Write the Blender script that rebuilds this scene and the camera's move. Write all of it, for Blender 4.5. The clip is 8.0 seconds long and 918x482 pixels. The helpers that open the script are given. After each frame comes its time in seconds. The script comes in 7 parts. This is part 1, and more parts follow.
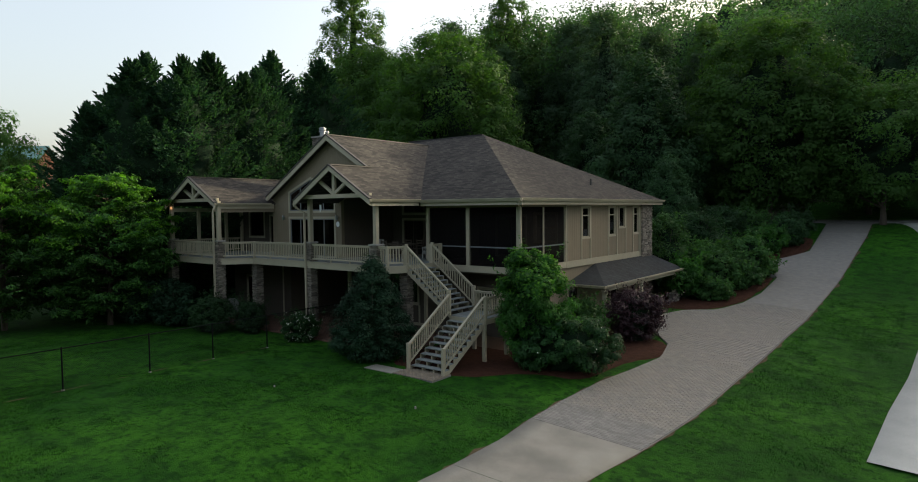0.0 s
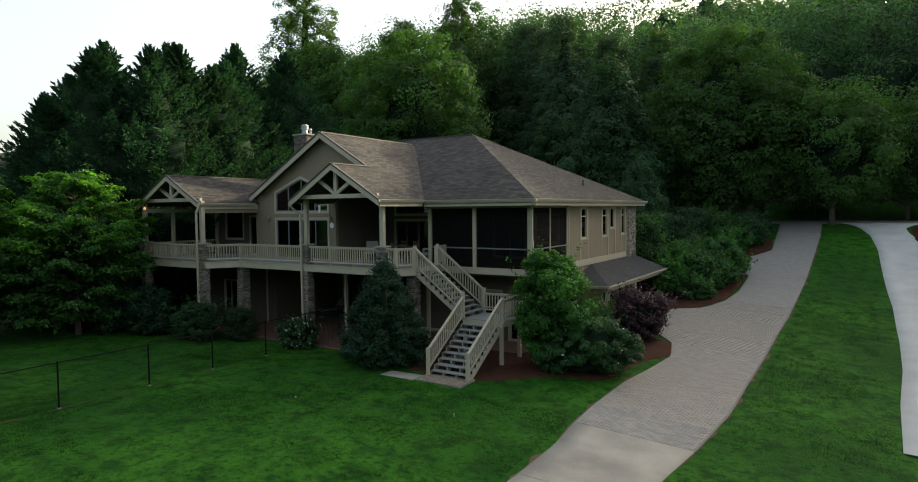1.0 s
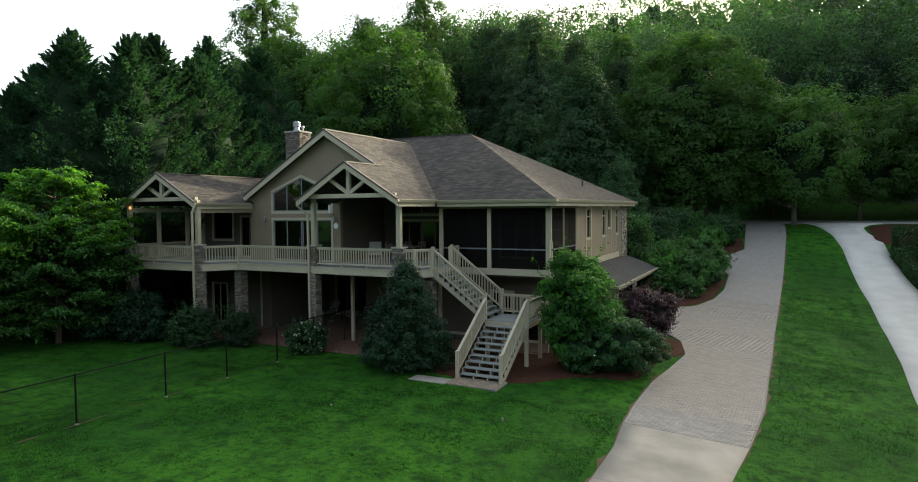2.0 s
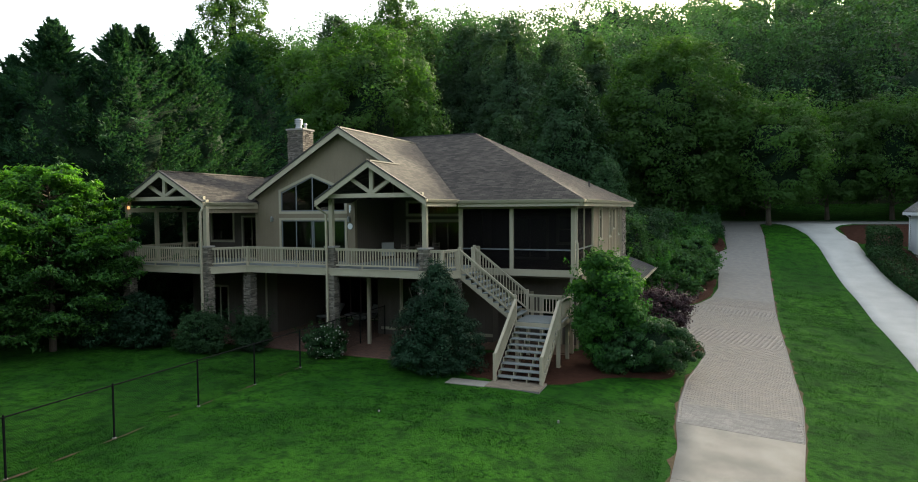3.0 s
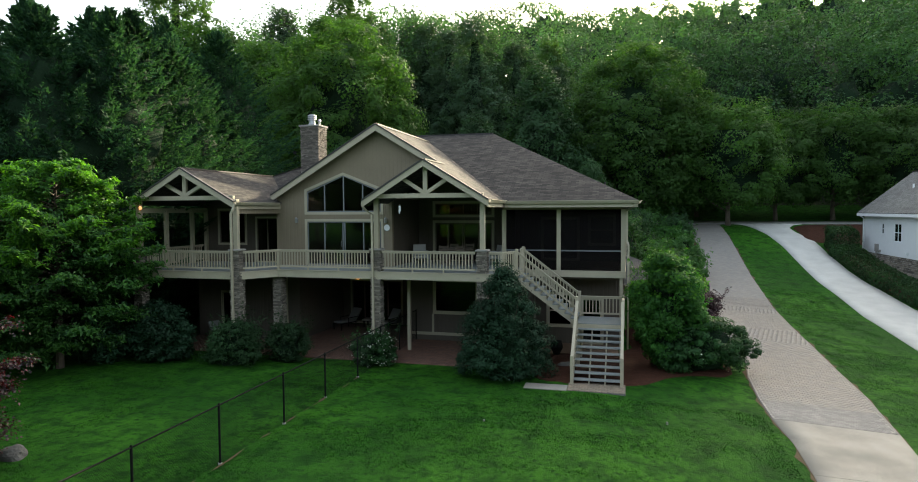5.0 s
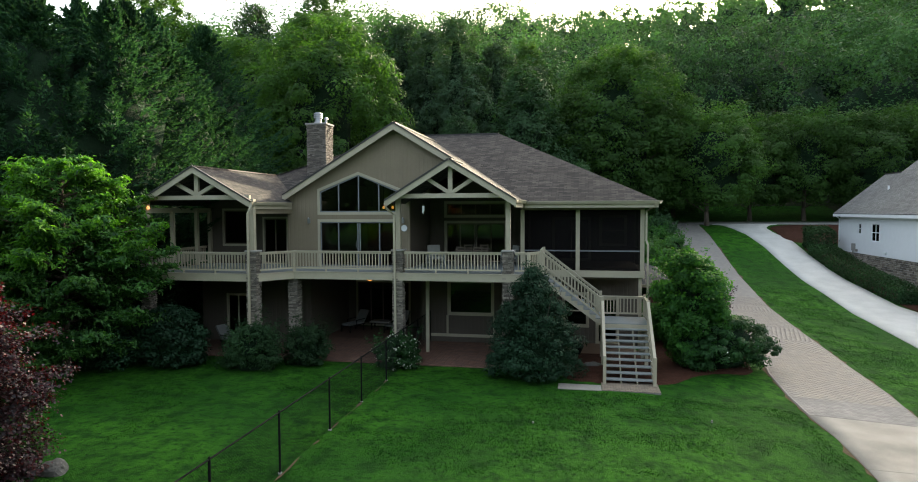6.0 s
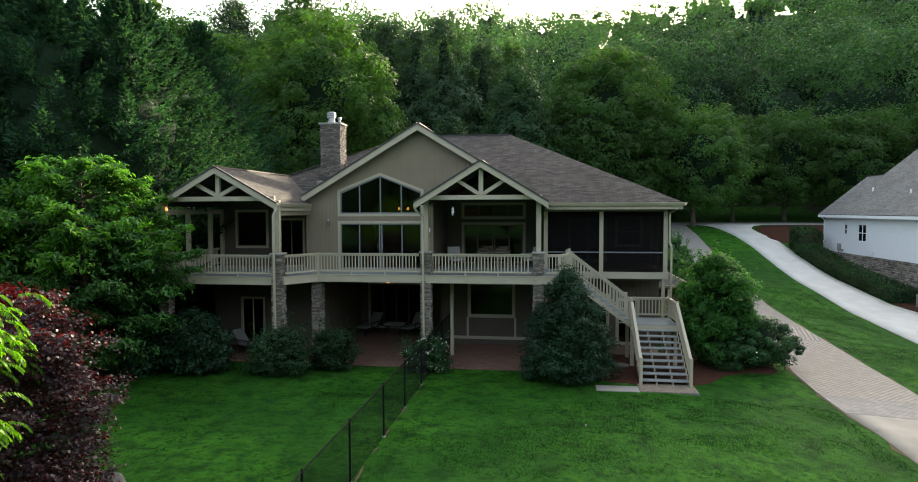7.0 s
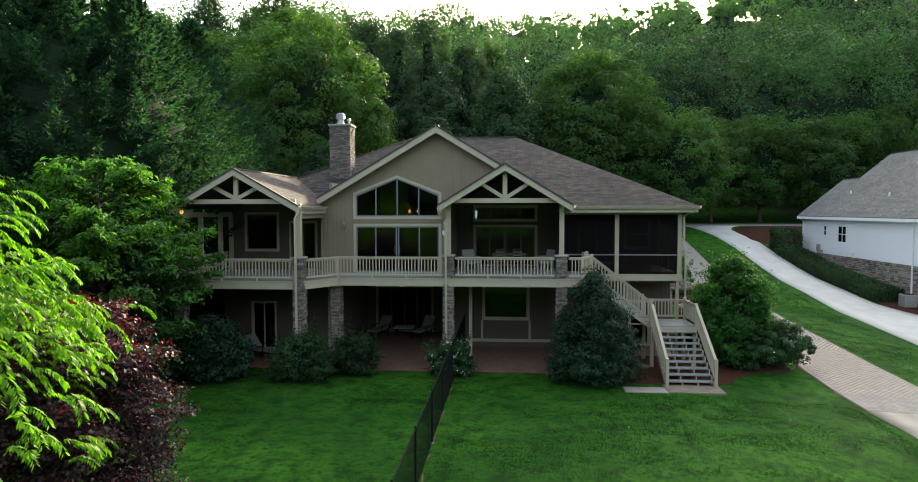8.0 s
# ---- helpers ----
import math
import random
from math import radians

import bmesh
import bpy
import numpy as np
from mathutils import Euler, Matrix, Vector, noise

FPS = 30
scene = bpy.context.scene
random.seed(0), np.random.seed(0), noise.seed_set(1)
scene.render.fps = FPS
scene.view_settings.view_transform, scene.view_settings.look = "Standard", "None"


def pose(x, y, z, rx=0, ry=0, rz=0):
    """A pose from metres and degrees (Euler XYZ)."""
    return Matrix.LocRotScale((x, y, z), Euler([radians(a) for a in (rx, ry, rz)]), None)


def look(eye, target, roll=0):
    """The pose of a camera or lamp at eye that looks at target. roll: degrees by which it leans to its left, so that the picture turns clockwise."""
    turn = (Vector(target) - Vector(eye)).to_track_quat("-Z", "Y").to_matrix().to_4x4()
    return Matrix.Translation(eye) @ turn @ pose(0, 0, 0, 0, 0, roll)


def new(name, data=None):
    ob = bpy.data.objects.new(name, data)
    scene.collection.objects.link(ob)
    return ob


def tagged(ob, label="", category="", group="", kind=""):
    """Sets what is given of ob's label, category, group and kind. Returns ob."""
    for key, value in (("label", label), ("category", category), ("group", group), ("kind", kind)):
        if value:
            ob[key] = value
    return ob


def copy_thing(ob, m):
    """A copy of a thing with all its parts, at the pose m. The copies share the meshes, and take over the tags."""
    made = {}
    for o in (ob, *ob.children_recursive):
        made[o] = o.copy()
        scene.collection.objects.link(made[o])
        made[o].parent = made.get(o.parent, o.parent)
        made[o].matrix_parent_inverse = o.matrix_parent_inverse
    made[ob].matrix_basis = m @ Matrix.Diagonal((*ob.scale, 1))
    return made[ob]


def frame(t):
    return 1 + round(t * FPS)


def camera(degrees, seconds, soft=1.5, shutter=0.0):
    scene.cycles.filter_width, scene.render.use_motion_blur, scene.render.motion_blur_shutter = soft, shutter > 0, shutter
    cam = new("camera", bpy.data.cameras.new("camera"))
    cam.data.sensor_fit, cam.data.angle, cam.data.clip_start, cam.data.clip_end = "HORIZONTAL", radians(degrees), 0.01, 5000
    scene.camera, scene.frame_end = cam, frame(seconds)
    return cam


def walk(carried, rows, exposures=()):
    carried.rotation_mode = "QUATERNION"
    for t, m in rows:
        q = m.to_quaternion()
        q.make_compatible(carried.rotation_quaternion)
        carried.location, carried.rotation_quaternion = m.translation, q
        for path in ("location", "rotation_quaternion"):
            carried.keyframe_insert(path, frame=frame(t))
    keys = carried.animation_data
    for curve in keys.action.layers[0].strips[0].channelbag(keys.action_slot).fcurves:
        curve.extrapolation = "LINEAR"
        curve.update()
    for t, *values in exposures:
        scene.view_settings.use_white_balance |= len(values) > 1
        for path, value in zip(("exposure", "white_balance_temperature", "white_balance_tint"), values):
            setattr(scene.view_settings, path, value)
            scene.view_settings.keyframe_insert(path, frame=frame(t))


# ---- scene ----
cam = camera(72.3, 8.0, 1.0)
METRES, EYE, TILT, LEAN, TURN = 23.7, 6.35, 0.0, 0.0, 38.0
ROWS = [
    (0.0, 0.0, 0.0, 0.0, -0.03, -2.82, 0.58),
    (0.5, -0.0715, 0.0152, 0.0007, -3.06, -2.82, 0.55),
    (1.0, -0.142, 0.0319, 0.0019, -6.07, -2.83, 0.52),
    (1.5, -0.2109, 0.0504, 0.0031, -8.82, -2.86, 0.48),
    (3.0, -0.4043, 0.1182, 0.0034, -15.63, -2.85, 0.37),
    (3.5, -0.4639, 0.1442, 0.0038, -17.53, -2.85, 0.36),
    (4.0, -0.5215, 0.1716, 0.0041, -19.38, -2.85, 0.35),
    (4.5, -0.5763, 0.1998, 0.0049, -21.29, -2.85, 0.33),
    (6.0, -0.7281, 0.2867, 0.0054, -26.96, -2.82, 0.23),
    (6.5, -0.7746, 0.3167, 0.0068, -28.54, -2.84, 0.21),
    (7.0, -0.8201, 0.3465, 0.0092, -29.98, -2.85, 0.19),
    (7.5, -0.8636, 0.3752, 0.0118, -31.45, -2.85, 0.18),
    (8.0, -0.9062, 0.4026, 0.0148, -33.26, -2.85, 0.13),
]
LIGHTNESS = [(0.0, 0.8, 6600, 6), (1.5, 1.33, 6600, 5), (3.5, 1.66, 6600, 4), (6.0, 1.86, 6600, 6), (8.0, 1.96, 6600, 8)]
walk(cam, [(t, pose(0, 0, EYE, TILT, LEAN, TURN) @ pose(METRES * x, METRES * y, METRES * z, 90 + pitch, roll, yaw)) for t, x, y, z, yaw, pitch, roll in ROWS], LIGHTNESS)

# ---- light ----
SUN_AZ, SUN_EL = 16.8, 19.6
world = bpy.data.worlds.new("world")
scene.world = world
world.use_nodes = True
wn = world.node_tree
sky = wn.nodes.new("ShaderNodeTexSky")
sky.sky_type, sky.sun_disc = "NISHITA", False
sky.sun_elevation, sky.sun_rotation = radians(SUN_EL), radians(SUN_AZ)
sky.air_density, sky.dust_density, sky.ozone_density = 1.0, 6.0, 1.0
veil = wn.nodes.new("ShaderNodeVectorMath")
veil.operation = "ADD"
veil.inputs[1].default_value = (1.5, 1.47, 1.42)  # thin even haze over the whole sky
wn.links.new(sky.outputs[0], veil.inputs[0])
wn.links.new(veil.outputs[0], wn.nodes["Background"].inputs[0])
wn.nodes["Background"].inputs[1].default_value = 0.142
sun = new("sun", bpy.data.lights.new("sun", "SUN"))
sun.data.energy, sun.data.angle, sun.data.color = 4.6, radians(0.8), (1.0, 0.85, 0.62)
sdir = Vector((math.sin(radians(SUN_AZ)) * math.cos(radians(SUN_EL)), math.cos(radians(SUN_AZ)) * math.cos(radians(SUN_EL)), math.sin(radians(SUN_EL))))
sun.matrix_world = look(sdir * 300, (0, 0, 0))


# ---- materials ----
def mat(name, base=(0.5, 0.5, 0.5), rough=0.7, metal=0.0, var=0.15, scale=3.0, fine=40.0, bump=0.15, dist=0.01, spec=0.5, per_object=0.0, stretch=(1, 1, 1)):
    m = bpy.data.materials.new(name)
    m.use_nodes = True
    t = m.node_tree
    n, l = t.nodes, t.links
    b = n["Principled BSDF"]
    b.inputs["Roughness"].default_value, b.inputs["Metallic"].default_value = rough, metal
    b.inputs["Specular IOR Level"].default_value = spec
    geo = n.new("ShaderNodeNewGeometry")
    mp = n.new("ShaderNodeMapping")
    mp.inputs["Scale"].default_value = stretch
    l.new(geo.outputs["Position"], mp.inputs[0])
    big, small = n.new("ShaderNodeTexNoise"), n.new("ShaderNodeTexNoise")
    big.inputs["Scale"].default_value, big.inputs["Detail"].default_value = scale, 5
    small.inputs["Scale"].default_value, small.inputs["Detail"].default_value = fine, 3
    l.new(mp.outputs[0], big.inputs[0]), l.new(mp.outputs[0], small.inputs[0])
    add = n.new("ShaderNodeMath")
    add.operation = "ADD"
    l.new(big.outputs[0], add.inputs[0]), l.new(small.outputs[0], add.inputs[1])
    rng = n.new("ShaderNodeMapRange")
    rng.inputs[1].default_value, rng.inputs[2].default_value = 0.6, 1.4
    rng.inputs[3].default_value, rng.inputs[4].default_value = 1 - var, 1 + var
    l.new(add.outputs[0], rng.inputs[0])
    val = rng.outputs[0]
    if per_object:
        oi = n.new("ShaderNodeObjectInfo")
        r2 = n.new("ShaderNodeMapRange")
        r2.inputs[3].default_value, r2.inputs[4].default_value = 1 - per_object, 1 + per_object
        l.new(oi.outputs["Random"], r2.inputs[0])
        mu = n.new("ShaderNodeMath")
        mu.operation = "MULTIPLY"
        l.new(val, mu.inputs[0]), l.new(r2.outputs[0], mu.inputs[1])
        val = mu.outputs[0]
    sc = n.new("ShaderNodeVectorMath")
    sc.operation = "SCALE"
    sc.inputs[0].default_value = base
    l.new(val, sc.inputs["Scale"])
    l.new(sc.outputs[0], b.inputs["Base Color"])
    if bump:
        bp = n.new("ShaderNodeBump")
        bp.inputs["Strength"].default_value, bp.inputs["Distance"].default_value = bump, dist
        l.new(small.outputs[0], bp.inputs["Height"])
        l.new(bp.outputs[0], b.inputs["Normal"])
    return m


def island_mat(name, c0, c1, rough=0.8, bump=0.4, dist=0.01, fine=30.0):
    """A material whose colour goes from c0 to c1 piece by piece."""
    m = mat(name, (1, 1, 1), rough, bump=bump, dist=dist, fine=fine, var=0.2)
    t = m.node_tree
    n, l = t.nodes, t.links
    geo, ramp = n.new("ShaderNodeNewGeometry"), n.new("ShaderNodeMix")
    ramp.data_type = "RGBA"
    ramp.inputs[6].default_value, ramp.inputs[7].default_value = (*c0, 1), (*c1, 1)
    l.new(geo.outputs["Random Per Island"], ramp.inputs[0])
    sc = [x for x in n if x.bl_idname == "ShaderNodeVectorMath"][0]
    l.new(ramp.outputs[2], sc.inputs[0])
    return m


def leaf_mat(name, c0, c1, trans=0.35, rough=0.5, spec=0.35, tip=None):
    """Leaves from c0 to c1, leaf by leaf, that let light through."""
    m = bpy.data.materials.new(name)
    m.use_nodes = True
    t = m.node_tree
    n, l = t.nodes, t.links
    b, out = n["Principled BSDF"], n["Material Output"]
    b.inputs["Roughness"].default_value, b.inputs["Specular IOR Level"].default_value = rough, spec
    geo, oi = n.new("ShaderNodeNewGeometry"), n.new("ShaderNodeObjectInfo")
    mix = n.new("ShaderNodeMix")
    mix.data_type = "RGBA"
    mix.inputs[6].default_value, mix.inputs[7].default_value = (*c0, 1), (*c1, 1)
    l.new(geo.outputs["Random Per Island"], mix.inputs[0])
    noi = n.new("ShaderNodeTexNoise")
    noi.inputs["Scale"].default_value, noi.inputs["Detail"].default_value = 0.45, 2
    l.new(geo.outputs["Position"], noi.inputs[0])
    rng = n.new("ShaderNodeMapRange")
    rng.inputs[1].default_value, rng.inputs[2].default_value, rng.inputs[3].default_value, rng.inputs[4].default_value = 0.3, 0.7, 0.7, 1.3
    l.new(noi.outputs[0], rng.inputs[0])
    r2 = n.new("ShaderNodeMapRange")
    r2.inputs[3].default_value, r2.inputs[4].default_value = 0.8, 1.2
    l.new(oi.outputs["Random"], r2.inputs[0])
    mu = n.new("ShaderNodeMath")
    mu.operation = "MULTIPLY"
    l.new(rng.outputs[0], mu.inputs[0]), l.new(r2.outputs[0], mu.inputs[1])
    sc = n.new("ShaderNodeVectorMath")
    sc.operation = "SCALE"
    l.new(mix.outputs[2], sc.inputs[0]), l.new(mu.outputs[0], sc.inputs["Scale"])
    l.new(sc.outputs[0], b.inputs["Base Color"])
    tr = n.new("ShaderNodeBsdfTranslucent")
    tc = n.new("ShaderNodeVectorMath")
    tc.operation = "MULTIPLY"
    tc.inputs[1].default_value = (1.4, 1.55, 0.7) if tip is None else tip
    l.new(sc.outputs[0], tc.inputs[0]), l.new(tc.outputs[0], tr.inputs[0])
    ms = n.new("ShaderNodeMixShader")
    ms.inputs[0].default_value = trans
    l.new(b.outputs[0], ms.inputs[1]), l.new(tr.outputs[0], ms.inputs[2])
    l.new(ms.outputs[0], out.inputs[0])
    return m


def grooved(m, axis, pitch, depth=0.02, strength=0.5, dark=0.75):
    """Adds vertical grooves to a siding material: axis 0 or 1 is the way along the wall."""
    t = m.node_tree
    n, l = t.nodes, t.links
    b = n["Principled BSDF"]
    geo, sep = n.new("ShaderNodeNewGeometry"), n.new("ShaderNodeSeparateXYZ")
    l.new(geo.outputs["Position"], sep.inputs[0])
    mo = n.new("ShaderNodeMath")
    mo.operation = "PINGPONG"
    mo.inputs[1].default_value = pitch / 2
    l.new(sep.outputs[axis], mo.inputs[0])
    rng = n.new("ShaderNodeMapRange")
    rng.inputs[1].default_value, rng.inputs[2].default_value = 0.0, pitch * 0.14
    l.new(mo.outputs[0], rng.inputs[0])
    bp = n.new("ShaderNodeBump")
    bp.inputs["Strength"].default_value, bp.inputs["Distance"].default_value = strength, depth
    l.new(rng.outputs[0], bp.inputs["Height"])
    l.new(bp.outputs[0], b.inputs["Normal"])
    return m


def glass_mat(name, tint=(0.8, 0.85, 0.85), clear=0.8):
    m = bpy.data.materials.new(name)
    m.use_nodes = True
    t = m.node_tree
    n, l = t.nodes, t.links
    n.remove(n["Principled BSDF"])
    tr, gl, fr, ms = n.new("ShaderNodeBsdfTransparent"), n.new("ShaderNodeBsdfGlossy"), n.new("ShaderNodeFresnel"), n.new("ShaderNodeMixShader")
    tr.inputs[0].default_value = (*[c * clear for c in tint], 1)
    gl.inputs["Roughness"].default_value = 0.02
    fr.inputs[0].default_value = 1.42
    l.new(fr.outputs[0], ms.inputs[0]), l.new(tr.outputs[0], ms.inputs[1]), l.new(gl.outputs[0], ms.inputs[2])
    l.new(ms.outputs[0], n["Material Output"].inputs[0])
    return m


def screen_mat(name, cover=0.6):
    m = bpy.data.materials.new(name)
    m.use_nodes = True
    t = m.node_tree
    n, l = t.nodes, t.links
    b = n["Principled BSDF"]
    b.inputs["Base Color"].default_value, b.inputs["Roughness"].default_value, b.inputs["Specular IOR Level"].default_value = (0.006, 0.005, 0.005, 1), 0.85, 0.12
    tr, ms = n.new("ShaderNodeBsdfTransparent"), n.new("ShaderNodeMixShader")
    ms.inputs[0].default_value = cover
    l.new(tr.outputs[0], ms.inputs[1]), l.new(b.outputs[0], ms.inputs[2])
    l.new(ms.outputs[0], n["Material Output"].inputs[0])
    return m


def shingle_mat(name, c0, c1):
    """Asphalt shingles: courses and tabs follow the slope by the face's own coordinates."""
    m = bpy.data.materials.new(name)
    m.use_nodes = True
    t = m.node_tree
    n, l = t.nodes, t.links
    b = n["Principled BSDF"]
    b.inputs["Roughness"].default_value, b.inputs["Specular IOR Level"].default_value = 0.9, 0.2
    uv = n.new("ShaderNodeUVMap")
    br = n.new("ShaderNodeTexBrick")
    br.inputs["Color1"].default_value, br.inputs["Color2"].default_value, br.inputs["Mortar"].default_value = (*c0, 1), (*c1, 1), (*[c * 0.5 for c in c1], 1)
    br.inputs["Scale"].default_value, br.inputs["Mortar Size"].default_value, br.inputs["Mortar Smooth"].default_value = 1.0, 0.012, 0.3
    br.inputs["Brick Width"].default_value, br.inputs["Row Height"].default_value = 0.33, 0.145
    br.offset = 0.37
    l.new(uv.outputs[0], br.inputs[0])
    geo, noi, no2 = n.new("ShaderNodeNewGeometry"), n.new("ShaderNodeTexNoise"), n.new("ShaderNodeTexNoise")
    noi.inputs["Scale"].default_value, noi.inputs["Detail"].default_value = 0.6, 6
    no2.inputs["Scale"].default_value, no2.inputs["Detail"].default_value = 14, 4
    l.new(geo.outputs["Position"], noi.inputs[0]), l.new(geo.outputs["Position"], no2.inputs[0])
    add = n.new("ShaderNodeMath")
    l.new(noi.outputs[0], add.inputs[0]), l.new(no2.outputs[0], add.inputs[1])
    rng = n.new("ShaderNodeMapRange")
    rng.inputs[1].default_value, rng.inputs[2].default_value, rng.inputs[3].default_value, rng.inputs[4].default_value = 0.7, 1.3, 0.78, 1.22
    l.new(add.outputs[0], rng.inputs[0])
    sc = n.new("ShaderNodeVectorMath")
    sc.operation = "SCALE"
    l.new(br.outputs[0], sc.inputs[0]), l.new(rng.outputs[0], sc.inputs["Scale"])
    l.new(sc.outputs[0], b.inputs["Base Color"])
    bp = n.new("ShaderNodeBump")
    bp.inputs["Strength"].default_value, bp.inputs["Distance"].default_value = 0.6, 0.02
    inv = n.new("ShaderNodeMath")
    inv.operation = "SUBTRACT"
    inv.inputs[0].default_value = 1.0
    l.new(br.outputs["Fac"], inv.inputs[1]), l.new(inv.outputs[0], bp.inputs["Height"])
    l.new(bp.outputs[0], b.inputs["Normal"])
    return m


def lamp_mat(name, colour, power):
    m = bpy.data.materials.new(name)
    m.use_nodes = True
    b = m.node_tree.nodes["Principled BSDF"]
    b.inputs["Emission Color"].default_value, b.inputs["Emission Strength"].default_value = (*colour, 1), power
    return m


def grass_mat(name):
    """Mown turf: lighter and darker patches, coarse tufts and fine blades."""
    m = bpy.data.materials.new(name)
    m.use_nodes = True
    t = m.node_tree
    n, l = t.nodes, t.links
    b = n["Principled BSDF"]
    b.inputs["Roughness"].default_value, b.inputs["Specular IOR Level"].default_value = 0.9, 0.1
    geo = n.new("ShaderNodeNewGeometry")
    tex = []
    for scale, detail, squash in ((0.17, 4, 1), (1.5, 6, 1), (5.0, 6, 1), (34.0, 3, 1)):
        x = n.new("ShaderNodeTexNoise")
        x.inputs["Scale"].default_value, x.inputs["Detail"].default_value, x.inputs["Roughness"].default_value = scale, detail, 0.6
        l.new(geo.outputs["Position"], x.inputs[0])
        tex.append(x)

    def mixed(fac, lo, hi, a, c):
        r, x = n.new("ShaderNodeMapRange"), n.new("ShaderNodeMix")
        r.inputs[1].default_value, r.inputs[2].default_value = lo, hi
        x.data_type = "RGBA"
        l.new(fac, r.inputs[0]), l.new(r.outputs[0], x.inputs[0])
        for k, v in ((6, a), (7, c)):
            if isinstance(v, tuple):
                x.inputs[k].default_value = (*v, 1)
            else:
                l.new(v, x.inputs[k])
        return x.outputs[2]

    base = mixed(tex[0].outputs[0], 0.38, 0.62, (0.016, 0.077, 0.005), (0.036, 0.135, 0.008))
    dark = mixed(tex[1].outputs[0], 0.45, 0.66, base, (0.007, 0.038, 0.003))
    tuft = mixed(tex[2].outputs[0], 0.5, 0.34, dark, (0.006, 0.036, 0.003))
    fine = mixed(tex[3].outputs[0], 0.5, 0.3, tuft, (0.01, 0.06, 0.004))
    l.new(fine, b.inputs["Base Color"])
    add = n.new("ShaderNodeMath")
    l.new(tex[2].outputs[0], add.inputs[0]), l.new(tex[3].outputs[0], add.inputs[1])
    bp = n.new("ShaderNodeBump")
    bp.inputs["Strength"].default_value, bp.inputs["Distance"].default_value = 0.9, 0.06
    l.new(add.outputs[0], bp.inputs["Height"]), l.new(bp.outputs[0], b.inputs["Normal"])
    return m


M_GRASS = grass_mat("grass")
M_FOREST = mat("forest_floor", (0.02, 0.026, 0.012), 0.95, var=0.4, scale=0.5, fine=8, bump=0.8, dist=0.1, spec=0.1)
M_TRIM = mat("cream_paint", (0.345, 0.31, 0.225), 0.55, var=0.1, scale=2, fine=30, bump=0.08)
M_SIDE_X = grooved(mat("tan_siding", (0.18, 0.147, 0.098), 0.75, var=0.1, scale=1.5, fine=25), 0, 0.2)
M_SIDE_Y = grooved(mat("tan_siding_side", (0.18, 0.147, 0.098), 0.75, var=0.1, scale=1.5, fine=25), 1, 0.2)
M_ROOF = shingle_mat("brown_shingles", (0.066, 0.059, 0.052), (0.02, 0.019, 0.019))
M_DRIP = mat("dark_drip_edge", (0.03, 0.028, 0.026), 0.6)
M_STONE = island_mat("ledge_stone", (0.29, 0.255, 0.21), (0.08, 0.07, 0.058), 0.9, 0.6, 0.02, 18)
M_CHIM = island_mat("brown_ledge_stone", (0.29, 0.255, 0.22), (0.09, 0.077, 0.067), 0.9, 0.6, 0.02, 18)
M_CAP = mat("grey_cap_stone", (0.25, 0.24, 0.22), 0.85, bump=0.3)
M_DECK = mat("grey_blue_deck_paint", (0.19, 0.21, 0.205), 0.6, var=0.12, stretch=(1, 6, 1))
M_GLASS = glass_mat("window_glass")
M_SLATE = shingle_mat("grey_porch_shingles", (0.042, 0.047, 0.05), (0.028, 0.032, 0.035))
# road colour lowered to carry the shade the road lies in
M_ROADGREY = mat("shaded_road_grey", (0.16, 0.16, 0.15), 0.9, var=0.15)
# tan siding darkened to paint in the shade of recesses and under-deck walls
M_SHADEWALL = grooved(mat("shaded_tan_siding", (0.078, 0.064, 0.05), 0.8, var=0.1, scale=1.5, fine=25), 0, 0.2)
M_SHADEWALL_Y = grooved(mat("shaded_tan_siding_side", (0.078, 0.064, 0.05), 0.8, var=0.1, scale=1.5, fine=25), 1, 0.2)
M_SCREEN = screen_mat("insect_screen")
M_DARKWOOD = mat("dark_ceiling", (0.1, 0.078, 0.058), 0.7)
M_INNER = mat("inner_wall", (0.2, 0.17, 0.13), 0.8)
M_INFLOOR = mat("inner_floor", (0.1, 0.06, 0.035), 0.5)
M_DOORFRAME = mat("grey_blue_frame", (0.13, 0.14, 0.15), 0.5)
M_METAL = mat("galvanised_metal", (0.3, 0.31, 0.32), 0.42, 0.9, var=0.1)
M_BLACK = mat("black_coated_steel", (0.008, 0.009, 0.008), 0.8, var=0.1, spec=0.08)
M_CONC = mat("concrete", (0.225, 0.21, 0.178), 0.85, var=0.55, scale=0.7, fine=60, bump=0.04)
M_WHITECONC = mat("pale_concrete", (0.42, 0.42, 0.395), 0.85, var=0.2, scale=0.8, fine=30, bump=0.12)
M_PAVER = mat("paver", (0.193, 0.183, 0.166), 0.9, var=0.15, scale=0.6, fine=60, bump=0.2, per_object=0.15)
M_PAVERS = island_mat("pavers", (0.206, 0.192, 0.169), (0.178, 0.171, 0.16), 0.9, 0.2, 0.005, 60)
M_PADS = island_mat("tan_pavers", (0.24, 0.19, 0.135), (0.17, 0.14, 0.105), 0.9, 0.2, 0.005, 60)
M_ROCK = mat("weathered_rock", (0.09, 0.087, 0.078), 0.9, var=0.35, scale=3, fine=18, bump=0.6, dist=0.03)
M_JOINT = mat("paver_joint_sand", (0.172, 0.162, 0.146), 0.95)
